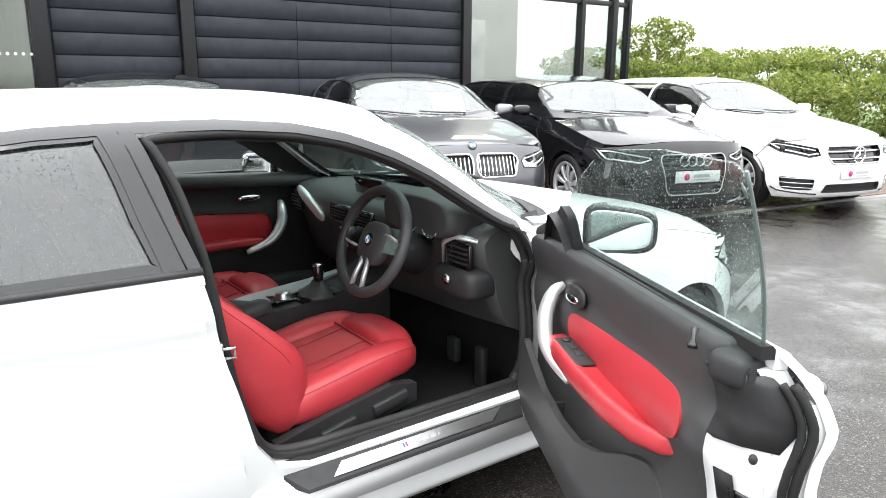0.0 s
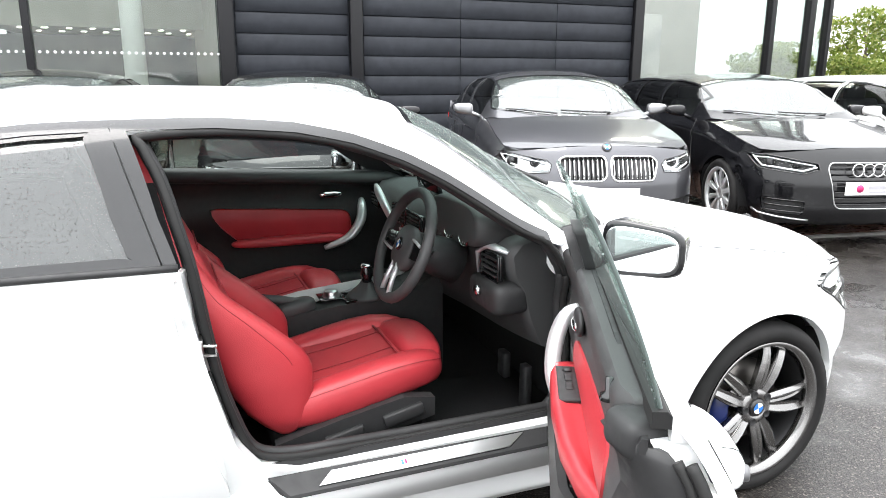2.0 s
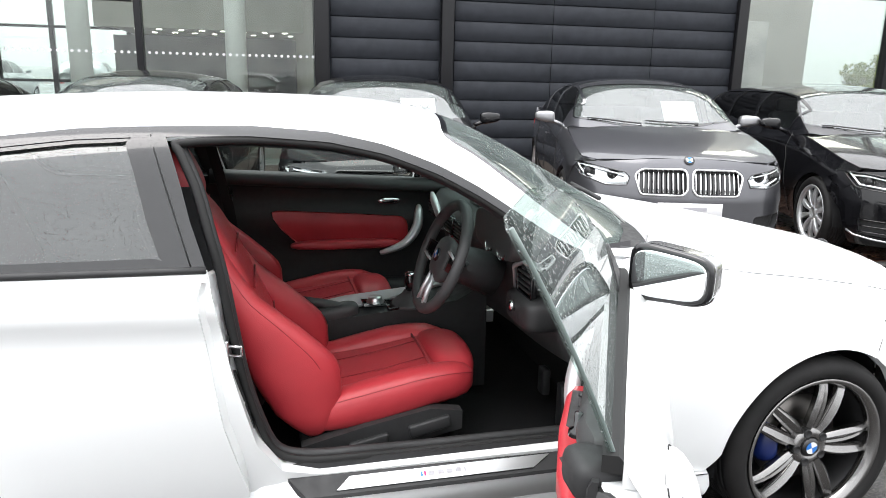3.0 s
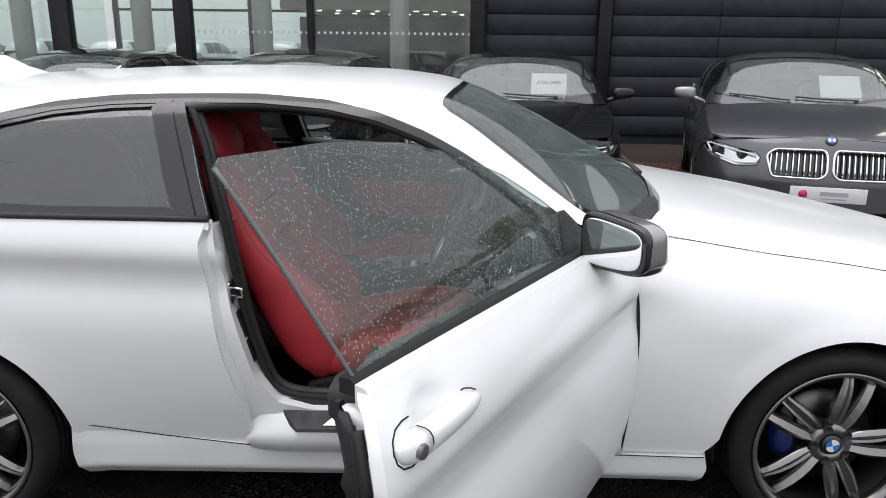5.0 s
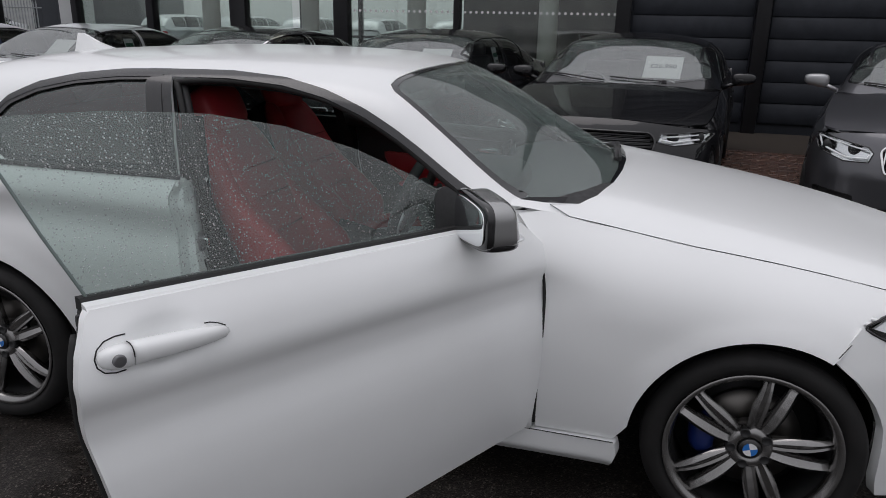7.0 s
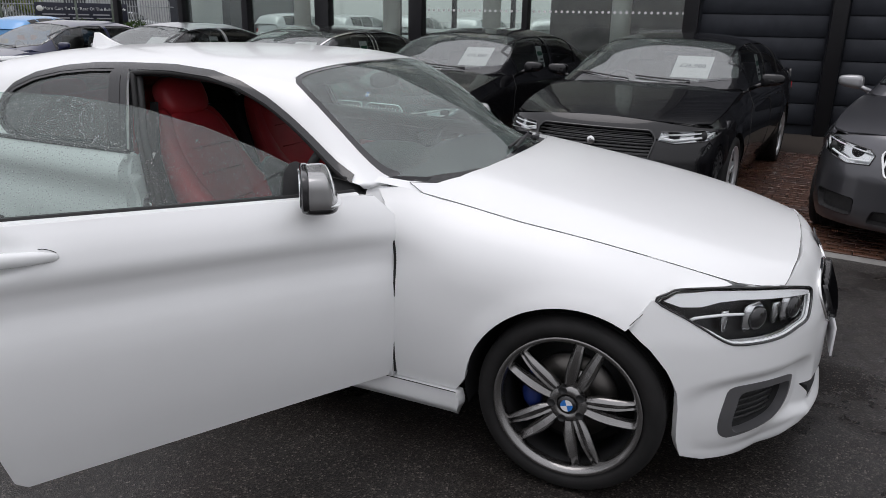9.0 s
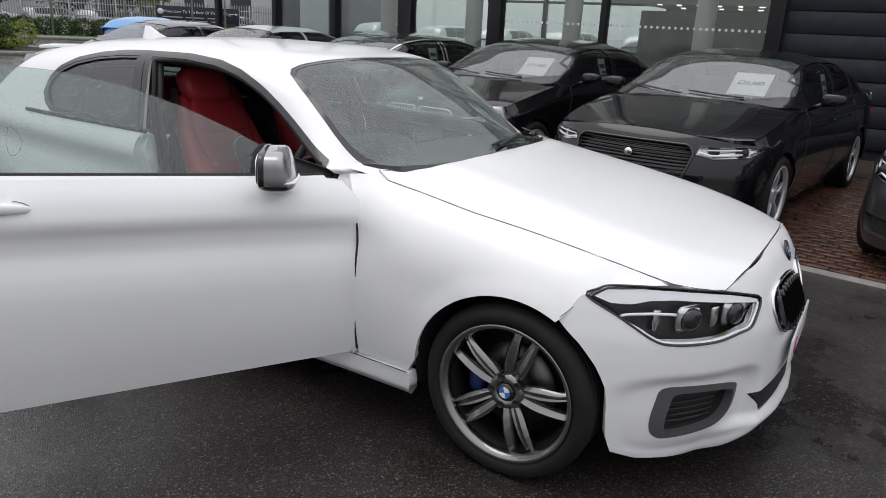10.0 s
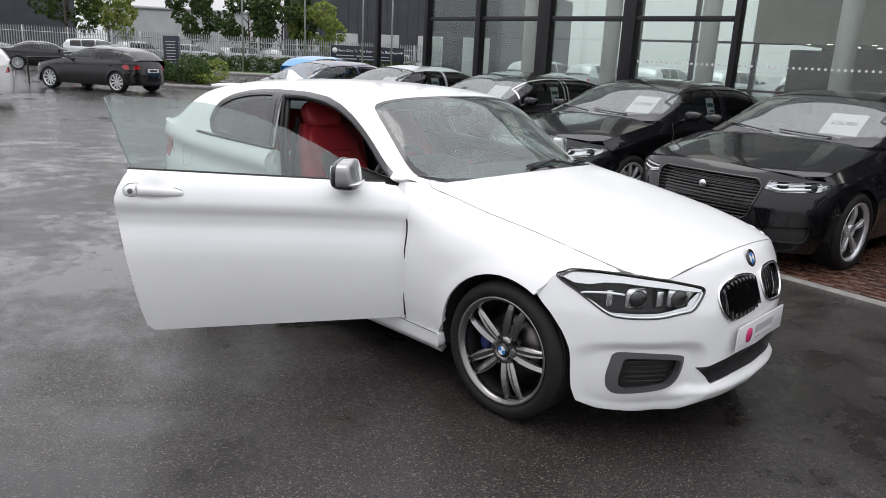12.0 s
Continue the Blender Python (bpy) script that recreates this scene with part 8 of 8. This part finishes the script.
road_car("saloon_car", "graphite grey executive saloon with double chrome grille", (1.886, 3.259, 0), -106.7, GREY_PAINT, 5.1, 3.07, 0.84, 0.95, 1.48, "saloon", [(0.95, 0.74), (0.86, 0.755), (0.52, 0.705), (0.48, 0.67), (0.50, 0.61), (0.66, 0.60), (0.85, 0.65)], "kidney", "multi", card=True, chrome=True)
road_car("estate_car", "black estate car with a hexagonal grille", (4.02, 2.56, 0), -106.5, BLACK_PAINT, 4.94, 2.91, 0.93, 0.937, 1.46, "estate", [(0.95, 0.740), (0.82, 0.748), (0.46, 0.692), (0.45, 0.645), (0.58, 0.605), (0.86, 0.635)], "hex", "multi")
road_car("estate_car", "white sports estate car with a star grille", (6.11, 1.915, 0), -104, WHITE_FAR, 4.75, 2.84, 0.80, 0.92, 1.45, "estate", [(0.95, 0.74), (0.86, 0.76), (0.52, 0.70), (0.50, 0.63), (0.62, 0.61), (0.84, 0.66)], "star", "multi")
road_car("saloon_car", "black luxury saloon with mesh grille and price card", (-0.62, 3.55, 0), -97.5, BLACK_PAINT, 5.13, 3.03, 0.90, 0.95, 1.46, "saloon", [(0.93, 0.72), (0.82, 0.745), (0.52, 0.73), (0.50, 0.67), (0.62, 0.65), (0.84, 0.67)], "oval", "single", card="£26,980")
road_car("saloon_car", "black saloon with double grille and price card", nosed(-3.05, 3.1, -97, 0.85), -97, BLACK_PAINT, 4.9, 2.97, 0.85, 0.93, 1.46, "saloon", None, "kidney", "multi", card="£19,980")
road_car("saloon_car", "black coupe saloon with chrome window line", nosed(-5.5, 3.3, -97, 0.85), -97, BLACK_PAINT, 4.9, 2.97, 0.85, 0.93, 1.44, "saloon", None, "kidney", "multi", card=True, chrome=True)
road_car("saloon_car", "silver saloon with a card in its window", nosed(-8.1, 3.5, -97, 0.82), -97, SILVER_PAINT, 4.7, 2.85, 0.82, 0.91, 1.43, "saloon", None, "bar", "multi", card=True)
road_car("saloon_car", "dark blue saloon in the wet", nosed(-10.7, 3.7, -97, 0.82), -97, NAVY_PAINT, 4.7, 2.85, 0.82, 0.91, 1.42, "saloon", None, "bar", "multi")

road_car("hatchback_car", "black hatchback beside the planting bed", (-25.0, 6.2, 0), -154, BLACK_PAINT, 4.3, 2.70, 0.87, 0.89, 1.43, "hatch", None, "star", "multi", group="cars across the yard")
road_car("saloon_car", "black saloon across the yard", (-39.5, 11.8, 0), 72, BLACK_PAINT, 4.7, 2.8, 0.85, 0.91, 1.43, "saloon", None, "bar", "multi", group="cars across the yard")
road_car("saloon_car", "dark saloon behind the planting bed", (-33.9, 13.2, 0), 66, BLACK_PAINT, 4.7, 2.8, 0.85, 0.91, 1.43, "saloon", None, "bar", "multi", group="cars across the yard")
van = road_car("estate_car", "grey estate car by the fence", (-47.0, 17.6, 0), 66, SILVER_PAINT, 4.6, 2.7, 0.85, 0.92, 1.70, "estate", None, "bar", "multi", group="cars across the yard")
road_car("estate_car", "white car standing at the yard's edge", (-19.35, -0.95, 0), -107, WHITE_FAR, 4.5, 2.75, 0.85, 0.91, 1.44, "estate", None, "bar", "multi", group="cars across the yard")
road_car("hatchback_car", "light blue hatchback with a yellow rear plate", (-21.4, 15.6, 0), 104, BLUE_PAINT, 4.3, 2.70, 0.85, 0.89, 1.44, "hatch", None, "bar", "multi", group="cars across the yard", plate_mat=PLATE_WHITE)

# ---------------------------------------------------------------- yard edge: bed, hedge, fence, sheds, trees
EYE_END = Vector((1.88, -3.26, 0))


def way(px):
    """Plan direction from the end of the walk towards the yard, by bearing in degrees from -x towards +y."""
    return Vector((-math.cos(radians(px)), math.sin(radians(px)), 0))


def leaves(rng, blobs, count, size, squash=1.0):
    """Verts and faces of loose leaves that fill blobs (centre, radii) with gaps."""
    V, F = [], []
    w = np.array([b[1][0] * b[1][1] * b[1][2] for b in blobs])
    w = w / w.sum()
    which = rng.choice(len(blobs), count, p=w)
    for i in which:
        c, r = blobs[i]
        d = rng.normal(size=3)
        d /= np.linalg.norm(d)
        k = rng.uniform(0.55, 1.05) ** 0.7
        p = np.array(c) + d * np.array(r) * k
        if p[2] < 0.02:
            p[2] = abs(p[2]) + 0.02
        a = rng.normal(size=3)
        a /= np.linalg.norm(a)
        b = np.cross(a, rng.normal(size=3))
        b /= np.linalg.norm(b)
        s = size * rng.uniform(0.6, 1.3)
        n = len(V)
        V += [p - a * s, p + b * s * 0.5, p + a * s, p - b * s * 0.5]
        F.append((n, n + 1, n + 2, n + 3))
    return V, F


def tree(rng, at, height, spread, leafy=1800, mat=None, name="tree", label="young tree in fresh spring leaf", size=0.09):
    t = thing(name, at, 0, label, "tree")
    trunk = [Vector((0, 0, -0.1)), Vector((rng.normal() * 0.05, rng.normal() * 0.05, height * 0.3)), Vector((rng.normal() * 0.12, rng.normal() * 0.12, height * 0.62)), Vector((rng.normal() * 0.15, rng.normal() * 0.15, height * 0.9))]
    r0 = 0.018 * height + 0.02
    tr = part("trunk", tube(spline(trunk, 4, False), [r0 * (1 - 0.07 * i) for i in range(13)], n=7), BARK, t)
    blobs = []
    for i in range(9):
        z = height * (0.28 + 0.6 * i / 9)
        a = i * 2.4 + rng.uniform(0, 1)
        reach = spread * (1.0 - 0.75 * abs(i / 9 - 0.35)) * rng.uniform(0.6, 1.0)
        tip = Vector((math.cos(a) * reach, math.sin(a) * reach, z + height * 0.14))
        part("limb", tube([Vector((0, 0, z * 0.85)), tip * 0.55 + Vector((0, 0, z * 0.35)), tip], [r0 * 0.4, r0 * 0.25, r0 * 0.1], n=5), BARK, tr)
        blobs.append((tuple(tip), (spread * rng.uniform(0.28, 0.5), spread * rng.uniform(0.28, 0.5), height * rng.uniform(0.09, 0.16))))
    blobs.append(((0, 0, height * 0.92), (spread * 0.25, spread * 0.25, height * 0.12)))
    v, f = leaves(rng, blobs, leafy, size)
    tagged(part("crown", mesh_from("crown", v, f, mat or LEAF, False), None, t), kind="stuff")
    return t


def hedge(rng, a, b, height, width, count, mat, name, label, size=0.06):
    a, b = Vector(a), Vector(b)
    n = max(3, int((b - a).length / (width * 0.8)))
    blobs = []
    for i in range(n + 1):
        p = a.lerp(b, i / n)
        blobs.append(((p.x + rng.normal() * 0.05, p.y + rng.normal() * 0.05, height * 0.5), (width * 0.62, width * 0.62, height * rng.uniform(0.48, 0.56))))
    v, f = leaves(rng, blobs, count, size)
    ob = part(name, mesh_from(name, v, f, mat, False))
    return tagged(ob, label, "hedge", kind="stuff")


rng = np.random.default_rng(7)
# scrubby trees beyond the end of the showroom
for i, (x, y, h, s) in enumerate(((12.6, 11.6, 1.9, 1.1), (14.4, 10.4, 2.9, 1.0), (15.2, 9.2, 1.95, 1.3), (16.6, 8.4, 2.05, 1.4), (17.4, 6.8, 2.1, 1.3), (18.8, 5.6, 2.3, 1.4), (19.2, 3.8, 2.6, 1.4), (20.4, 2.0, 2.9, 1.5), (14.0, 13.0, 2.2, 1.3), (19.5, 9.0, 2.25, 1.5), (22.0, 6.0, 2.9, 1.6), (13.0, 9.9, 1.75, 1.0), (17.0, 10.6, 2.2, 1.4), (22.5, 3.2, 3.2, 1.7))):
    tree(rng, (x, y, 0), h, s, 4200, size=0.058)
hedge(rng, (11.9, 10.2, 0), (21.0, 1.0, 0), 1.5, 1.3, 22000, LEAF, "hedgerow", "dense green scrub behind the parked cars", 0.06)
grass_bank = part("grass_verge", box((26, 14, 0.12), (22, 12, 0.05), 0.05, Matrix.Rotation(radians(-42), 4, "Z")), GRASS)
tagged(grass_bank, "grass verge under the scrub", "grass", kind="structure")

# planting bed with its kerb
bed = thing("planting_bed", (-27.5, 11.6, 0), 0, "kerbed planting bed with shrubs", "planting bed", kind="structure")
ringp = [(3.4 * math.cos(t), 2.0 * math.sin(t)) for t in np.linspace(0, 2 * math.pi, 33)[:-1]]
part("kerb", tube([(x, y, 0.03) for x, y in ringp], 0.10, True, 8), KERB, bed)
bs = bmesh.new()
bs.faces.new([bs.verts.new((x, y, 0.10)) for x, y in ringp])
part("soil", bs, SOIL, bed)
for i in range(14):
    a, r = rng.uniform(0, 6.28), rng.uniform(0.2, 0.85)
    x, y = -27.5 + 3.0 * r * math.cos(a), 11.6 + 1.7 * r * math.sin(a)
    h = rng.uniform(0.35, 1.1)
    v, f = leaves(rng, [((0, 0, h * 0.5), (0.5, 0.5, h * 0.5))], 380, 0.07)
    sh_ = part("shrub", mesh_from("shrub", v, f, LEAF_DARK if i % 3 else LEAF, False))
    sh_.location = (x, y, 0.1)
    tagged(sh_, "evergreen shrub in the planting bed", "shrub", "bed shrubs", "stuff")
totem = thing("totem_sign", (-28.3, 11.5, 0.08), 26, "dark totem sign with pale lines of print", "sign")
part("panel", box((0.75, 0.12, 1.85), (0, 0, 0.93), 0.01), SIGN_NAVY, totem)
for i in range(9):
    part("print_bar", box((0.012, 0.09, 0.03), (0.38, 0, 1.62 - i * 0.12)), PALE_INK, totem)
    part("print_bar", box((0.5 - 0.04 * (i % 3), 0.012, 0.03), (0, -0.062, 1.62 - i * 0.12)), PALE_INK, totem)
part("round_mark", lathe([(0.0, -0.002), (0.13, -0.002), (0.13, 0.0)], "y", 24, (0, -0.062, 0.35)), WHITE_CARD, totem)

# hedge, fence and banner
P = lambda deg, r: EYE_END + way(deg) * r
hedge(rng, P(27, 50), P(43.5, 50), 1.15, 1.2, 14000, LEAF_DARK, "low_hedge", "clipped low hedge in front of the fence", 0.07)
part_verge = part("grass_strip", loft_bar([[tuple(P(d, 46.5)), tuple(P(d, 54)), tuple(P(d, 54) + Vector((0, 0, 0.14))), tuple(P(d, 47) + Vector((0, 0, 0.14)))] for d in np.linspace(10, 44.5, 14)]), GRASS)
tagged(part_verge, "grass strip with a kerb along the yard", "grass", kind="structure")
kerbline = part("yard_kerb", tube([tuple(P(d, 46.4) + Vector((0, 0, 0.05))) for d in np.linspace(10, 44.5, 20)], 0.12, n=6), KERB)
tagged(kerbline, "concrete kerb of the yard", "kerb", kind="structure")
fence = thing("palisade_fence", label="galvanised steel palisade fence", category="fence")
runs = [(P(9, 60), P(24, 57)), (P(24, 57), P(46, 53))]
V, F = [], []
for a, b in runs:
    d = (b - a)
    n = int(d.length / 0.155)
    u = d.normalized()
    for i in range(n):
        p = a + u * (i * 0.155)
        k = len(V)
        e = u * 0.034
        q = Vector((-u.y, u.x, 0)) * 0.02
        V += [p - e, p + q, p + e, p - e + Vector((0, 0, 2.3)), p + q + Vector((0, 0, 2.3)), p + e + Vector((0, 0, 2.3)), p + Vector((0, 0, 2.42))]
        F += [(k, k + 1, k + 4, k + 3), (k + 1, k + 2, k + 5, k + 4), (k + 3, k + 4, k + 6), (k + 4, k + 5, k + 6)]
    for z in (0.45, 2.0):
        part("rail", tube([a + Vector((0, 0, z)), b + Vector((0, 0, z))], 0.03, n=6), GALV, fence)
    m = int(d.length / 2.75)
    for i in range(m + 1):
        part("post", tube([a + u * (i * 2.75), a + u * (i * 2.75) + Vector((0, 0, 2.4))], 0.05, n=6), GALV, fence)
tagged(part("pale", mesh_from("pale", V, F, GALV, False), None, fence), kind="stuff")
mid = P(40.2, 50.8)
ban = thing("banner", tuple(mid + Vector((0, 0, 0))), 0, "dark banner with white lettering and an arrow", "banner")
facing = math.degrees(math.atan2(way(40.2).y, way(40.2).x)) - 90
ban.matrix_basis = pose(mid.x, mid.y, 1.55, 0, 0, facing)
part("cloth", box((4.9, 0.03, 1.10), (0, 0, 0), 0.005), SIGN_NAVY, ban)
up = Matrix.Rotation(radians(90), 4, "X")
text_mesh("More Cars To The Rear Of The Building", 0.24, (-0.05, -0.02, 0.22), up, WHITE_CARD, ban, "banner_lettering")
for i in range(2):
    for j, (x, w_) in enumerate(((-1.5, 1.2), (-0.2, 1.1), (1.0, 0.9))):
        part("print_bar", box((w_, 0.006, 0.07), (x + 0.2 * i, -0.018, -0.10 - 0.20 * i)), PALE_INK, ban)
part("round_mark", lathe([(0.0, -0.004), (0.17, -0.004), (0.17, 0.0)], "y", 24, (-2.2, -0.016, 0.22)), WHITE_CARD, ban)
part("arrow", loft_bar([[(1.92, -0.02, 0.20), (1.92, -0.02, 0.24), (1.92, -0.016, 0.24), (1.92, -0.016, 0.20)], [(2.32, -0.02, 0.20), (2.32, -0.02, 0.24), (2.32, -0.016, 0.24), (2.32, -0.016, 0.20)]]), WHITE_CARD, ban)
part("arrow_head", loft_bar([[(2.25, -0.02, 0.13), (2.25, -0.02, 0.31), (2.25, -0.016, 0.31), (2.25, -0.016, 0.13)], [(2.38, -0.02, 0.215), (2.38, -0.02, 0.225), (2.38, -0.016, 0.225), (2.38, -0.016, 0.215)]]), WHITE_CARD, ban)
for deg, h, r_ in ((31.0, 9, 48.5), (35.5, 9, 48.5), (39.8, 9, 48.2), (42.0, 8, 49.0)):
    q = P(deg, r_)
    fp = part("flag_pole", lathe([(0.06, 0.0), (0.05, h * 0.6), (0.035, h)], "z", 10, tuple(q)), GALV)
    tagged(fp, "slim grey flag pole by the hedge", "pole", "flag poles")
# hoop barrier near the bed
hoop = part("hoop_barrier", tube(spline([(0, -0.9, 0), (0, -0.9, 0.75), (0, -0.75, 0.9), (0, 0.75, 0.9), (0, 0.9, 0.75), (0, 0.9, 0)], 4, False), 0.03, n=8), FRAME)
hoop.location = tuple(P(18.5, 31))
tagged(hoop, "low black steel hoop barrier", "barrier")
# parked cars behind the fence, far off
for i, (deg, r_) in enumerate(((12, 66), (15.5, 67), (25, 64), (29, 64), (32.5, 63), (35, 62.5), (37.5, 62), (44.3, 57))):
    q = P(deg, r_)
    c = copy_thing(van, pose(q.x, q.y, 0, 0, 0, 60 + 25 * (i % 3)))
for x, y, d in ((-19.0, 27.5, 80), (-16.2, 28.0, 84), (-13.4, 27.6, 92), (-10.6, 28.4, 86), (-7.6, 28.0, 95)):
    copy_thing(van, pose(x, y, 0, 0, 0, d))
# sheds
def shed(a, b, deep, h, mat, name, label, band=None):
    a, b = Vector(a), Vector(b)
    u = (b - a).normalized()
    n_ = Vector((u.y, -u.x, 0))
    if n_.dot(EYE_END - a) > 0:
        n_ = -n_
    t = thing(name, (0, 0, 0), 0, label, "building", kind="structure")
    part("wall", loft_bar([[tuple(a), tuple(a + n_ * deep), tuple(a + n_ * deep + Vector((0, 0, h))), tuple(a + Vector((0, 0, h)))], [tuple(b), tuple(b + n_ * deep), tuple(b + n_ * deep + Vector((0, 0, h))), tuple(b + Vector((0, 0, h)))]]), mat, t)
    m = int((b - a).length / 1.2)
    for i in range(m):
        p = a + u * (i * 1.2) - n_ * 0.03
        part("rib", loft_bar([[tuple(p + Vector((0, 0, z))), tuple(p + u * 0.12 + Vector((0, 0, z))), tuple(p + u * 0.12 + n_ * 0.04 + Vector((0, 0, z))), tuple(p + n_ * 0.04 + Vector((0, 0, z)))] for z in (0, h)]), mat, t)
    part("roof_edge", tube([a + Vector((0, 0, h)) - n_ * 0.1, b + Vector((0, 0, h)) - n_ * 0.1], 0.25, n=6), SHED_PALE, t)
    if band:
        k = int((b - a).length / 5)
        for i in range(k):
            p = a + u * (2 + i * 5)
            part("shutter", loft_bar([[tuple(p - n_ * 0.06 + Vector((0, 0, z))), tuple(p + u * 2.8 - n_ * 0.06 + Vector((0, 0, z))), tuple(p + u * 2.8 + Vector((0, 0, z))), tuple(p + Vector((0, 0, z)))] for z in (0.0, 3.6)]), SHED_PALE, t)
    return t


shed(P(34, 84), P(50, 70), 20, 8.5, SHED_DARK, "warehouse", "dark grey profiled warehouse with pale shutters", True)
shed(P(3, 92), P(20, 95), 20, 8.0, SHED_DARK, "warehouse", "long dark warehouse behind the fence")
shed(P(22, 110), P(33, 105), 20, 6.2, SHED_PALE, "warehouse", "pale grey industrial shed in the distance")
for deg, r_, h, s in ((19.5, 68, 7.5, 2.6), (22.0, 70, 6.5, 2.4), (27.5, 74, 6.2, 2.2), (31.5, 66, 5.6, 2.4), (33.8, 64, 5.8, 2.6), (36.0, 65, 5.2, 2.4)):
    tree(rng, tuple(P(deg, r_)), h, s, 2200, LEAF_DARK if int(deg) % 2 else LEAF, size=0.2)

# ---------------------------------------------------------------- brick paving under the row of cars
PAVE = Matrix.Translation((0.0, 2.80, 0.0)) @ Matrix.Rotation(radians(-9.5), 4, "Z")
paving = thing("pavement", (0, 0, 0), 0, "strip of wet red brick pavers under the parked cars", "pavement", kind="structure")
bd_ = bmesh.new()
bd_.faces.new([bd_.verts.new(PAVE @ Vector(p)) for p in ((-13, 0.0, 0.006), (11.5, 0.0, 0.006), (11.5, 7.6, 0.006), (-13, 5.0, 0.006))])
part("bedding", bd_, SOIL, paving)
part("edging", tube([PAVE @ Vector((x, -0.05, -0.03)) for x in np.linspace(-13, 11.5, 30)], 0.055, n=8), KERB, paving)
PL, PW, PH = 0.194, 0.094, 0.016
pv = box((PL, PW, PH), (0, 0, 0.006 + PH / 2), 0.004, seg=1)
pm = bpy.data.meshes.new("paver")
pv.to_mesh(pm)
pv.free()
pm.materials.append(PAVER)
V, F, made = [], [], 0
bv = [tuple(v.co) for v in pm.vertices]
bf = [tuple(p.vertices) for p in pm.polygons]
rng = np.random.default_rng(3)
for j in range(44):
    for i in range(122):
        x, y = -12.9 + i * 0.2 + (0.1 if j % 2 else 0), 0.05 + j * 0.1
        if x > 11.3:
            continue
        w = PAVE @ Vector((x, y, rng.uniform(-0.002, 0.002)))
        if w.y > 8.7 or (w.x > 7.2 and j > 30):
            continue
        near = -0.35 < x < 2.0 and y < 1.25
        if near and made < 290:
            ob = new("paver", pm)
            ob.matrix_basis = Matrix.Translation(w) @ Matrix.Rotation(radians(-9.5), 4, "Z")
            ob.parent = paving
            made += 1
        else:
            k = len(V)
            c, s = math.cos(radians(-9.5)), math.sin(radians(-9.5))
            V += [(w.x + c * a - s * b, w.y + s * a + c * b, w.z + z) for a, b, z in bv]
            F += [tuple(q + k for q in f) for f in bf]
rest = part("paver_field", mesh_from("paver_field", V, F, PAVER_FAR, False), None, paving)
tagged(rest, kind="stuff")
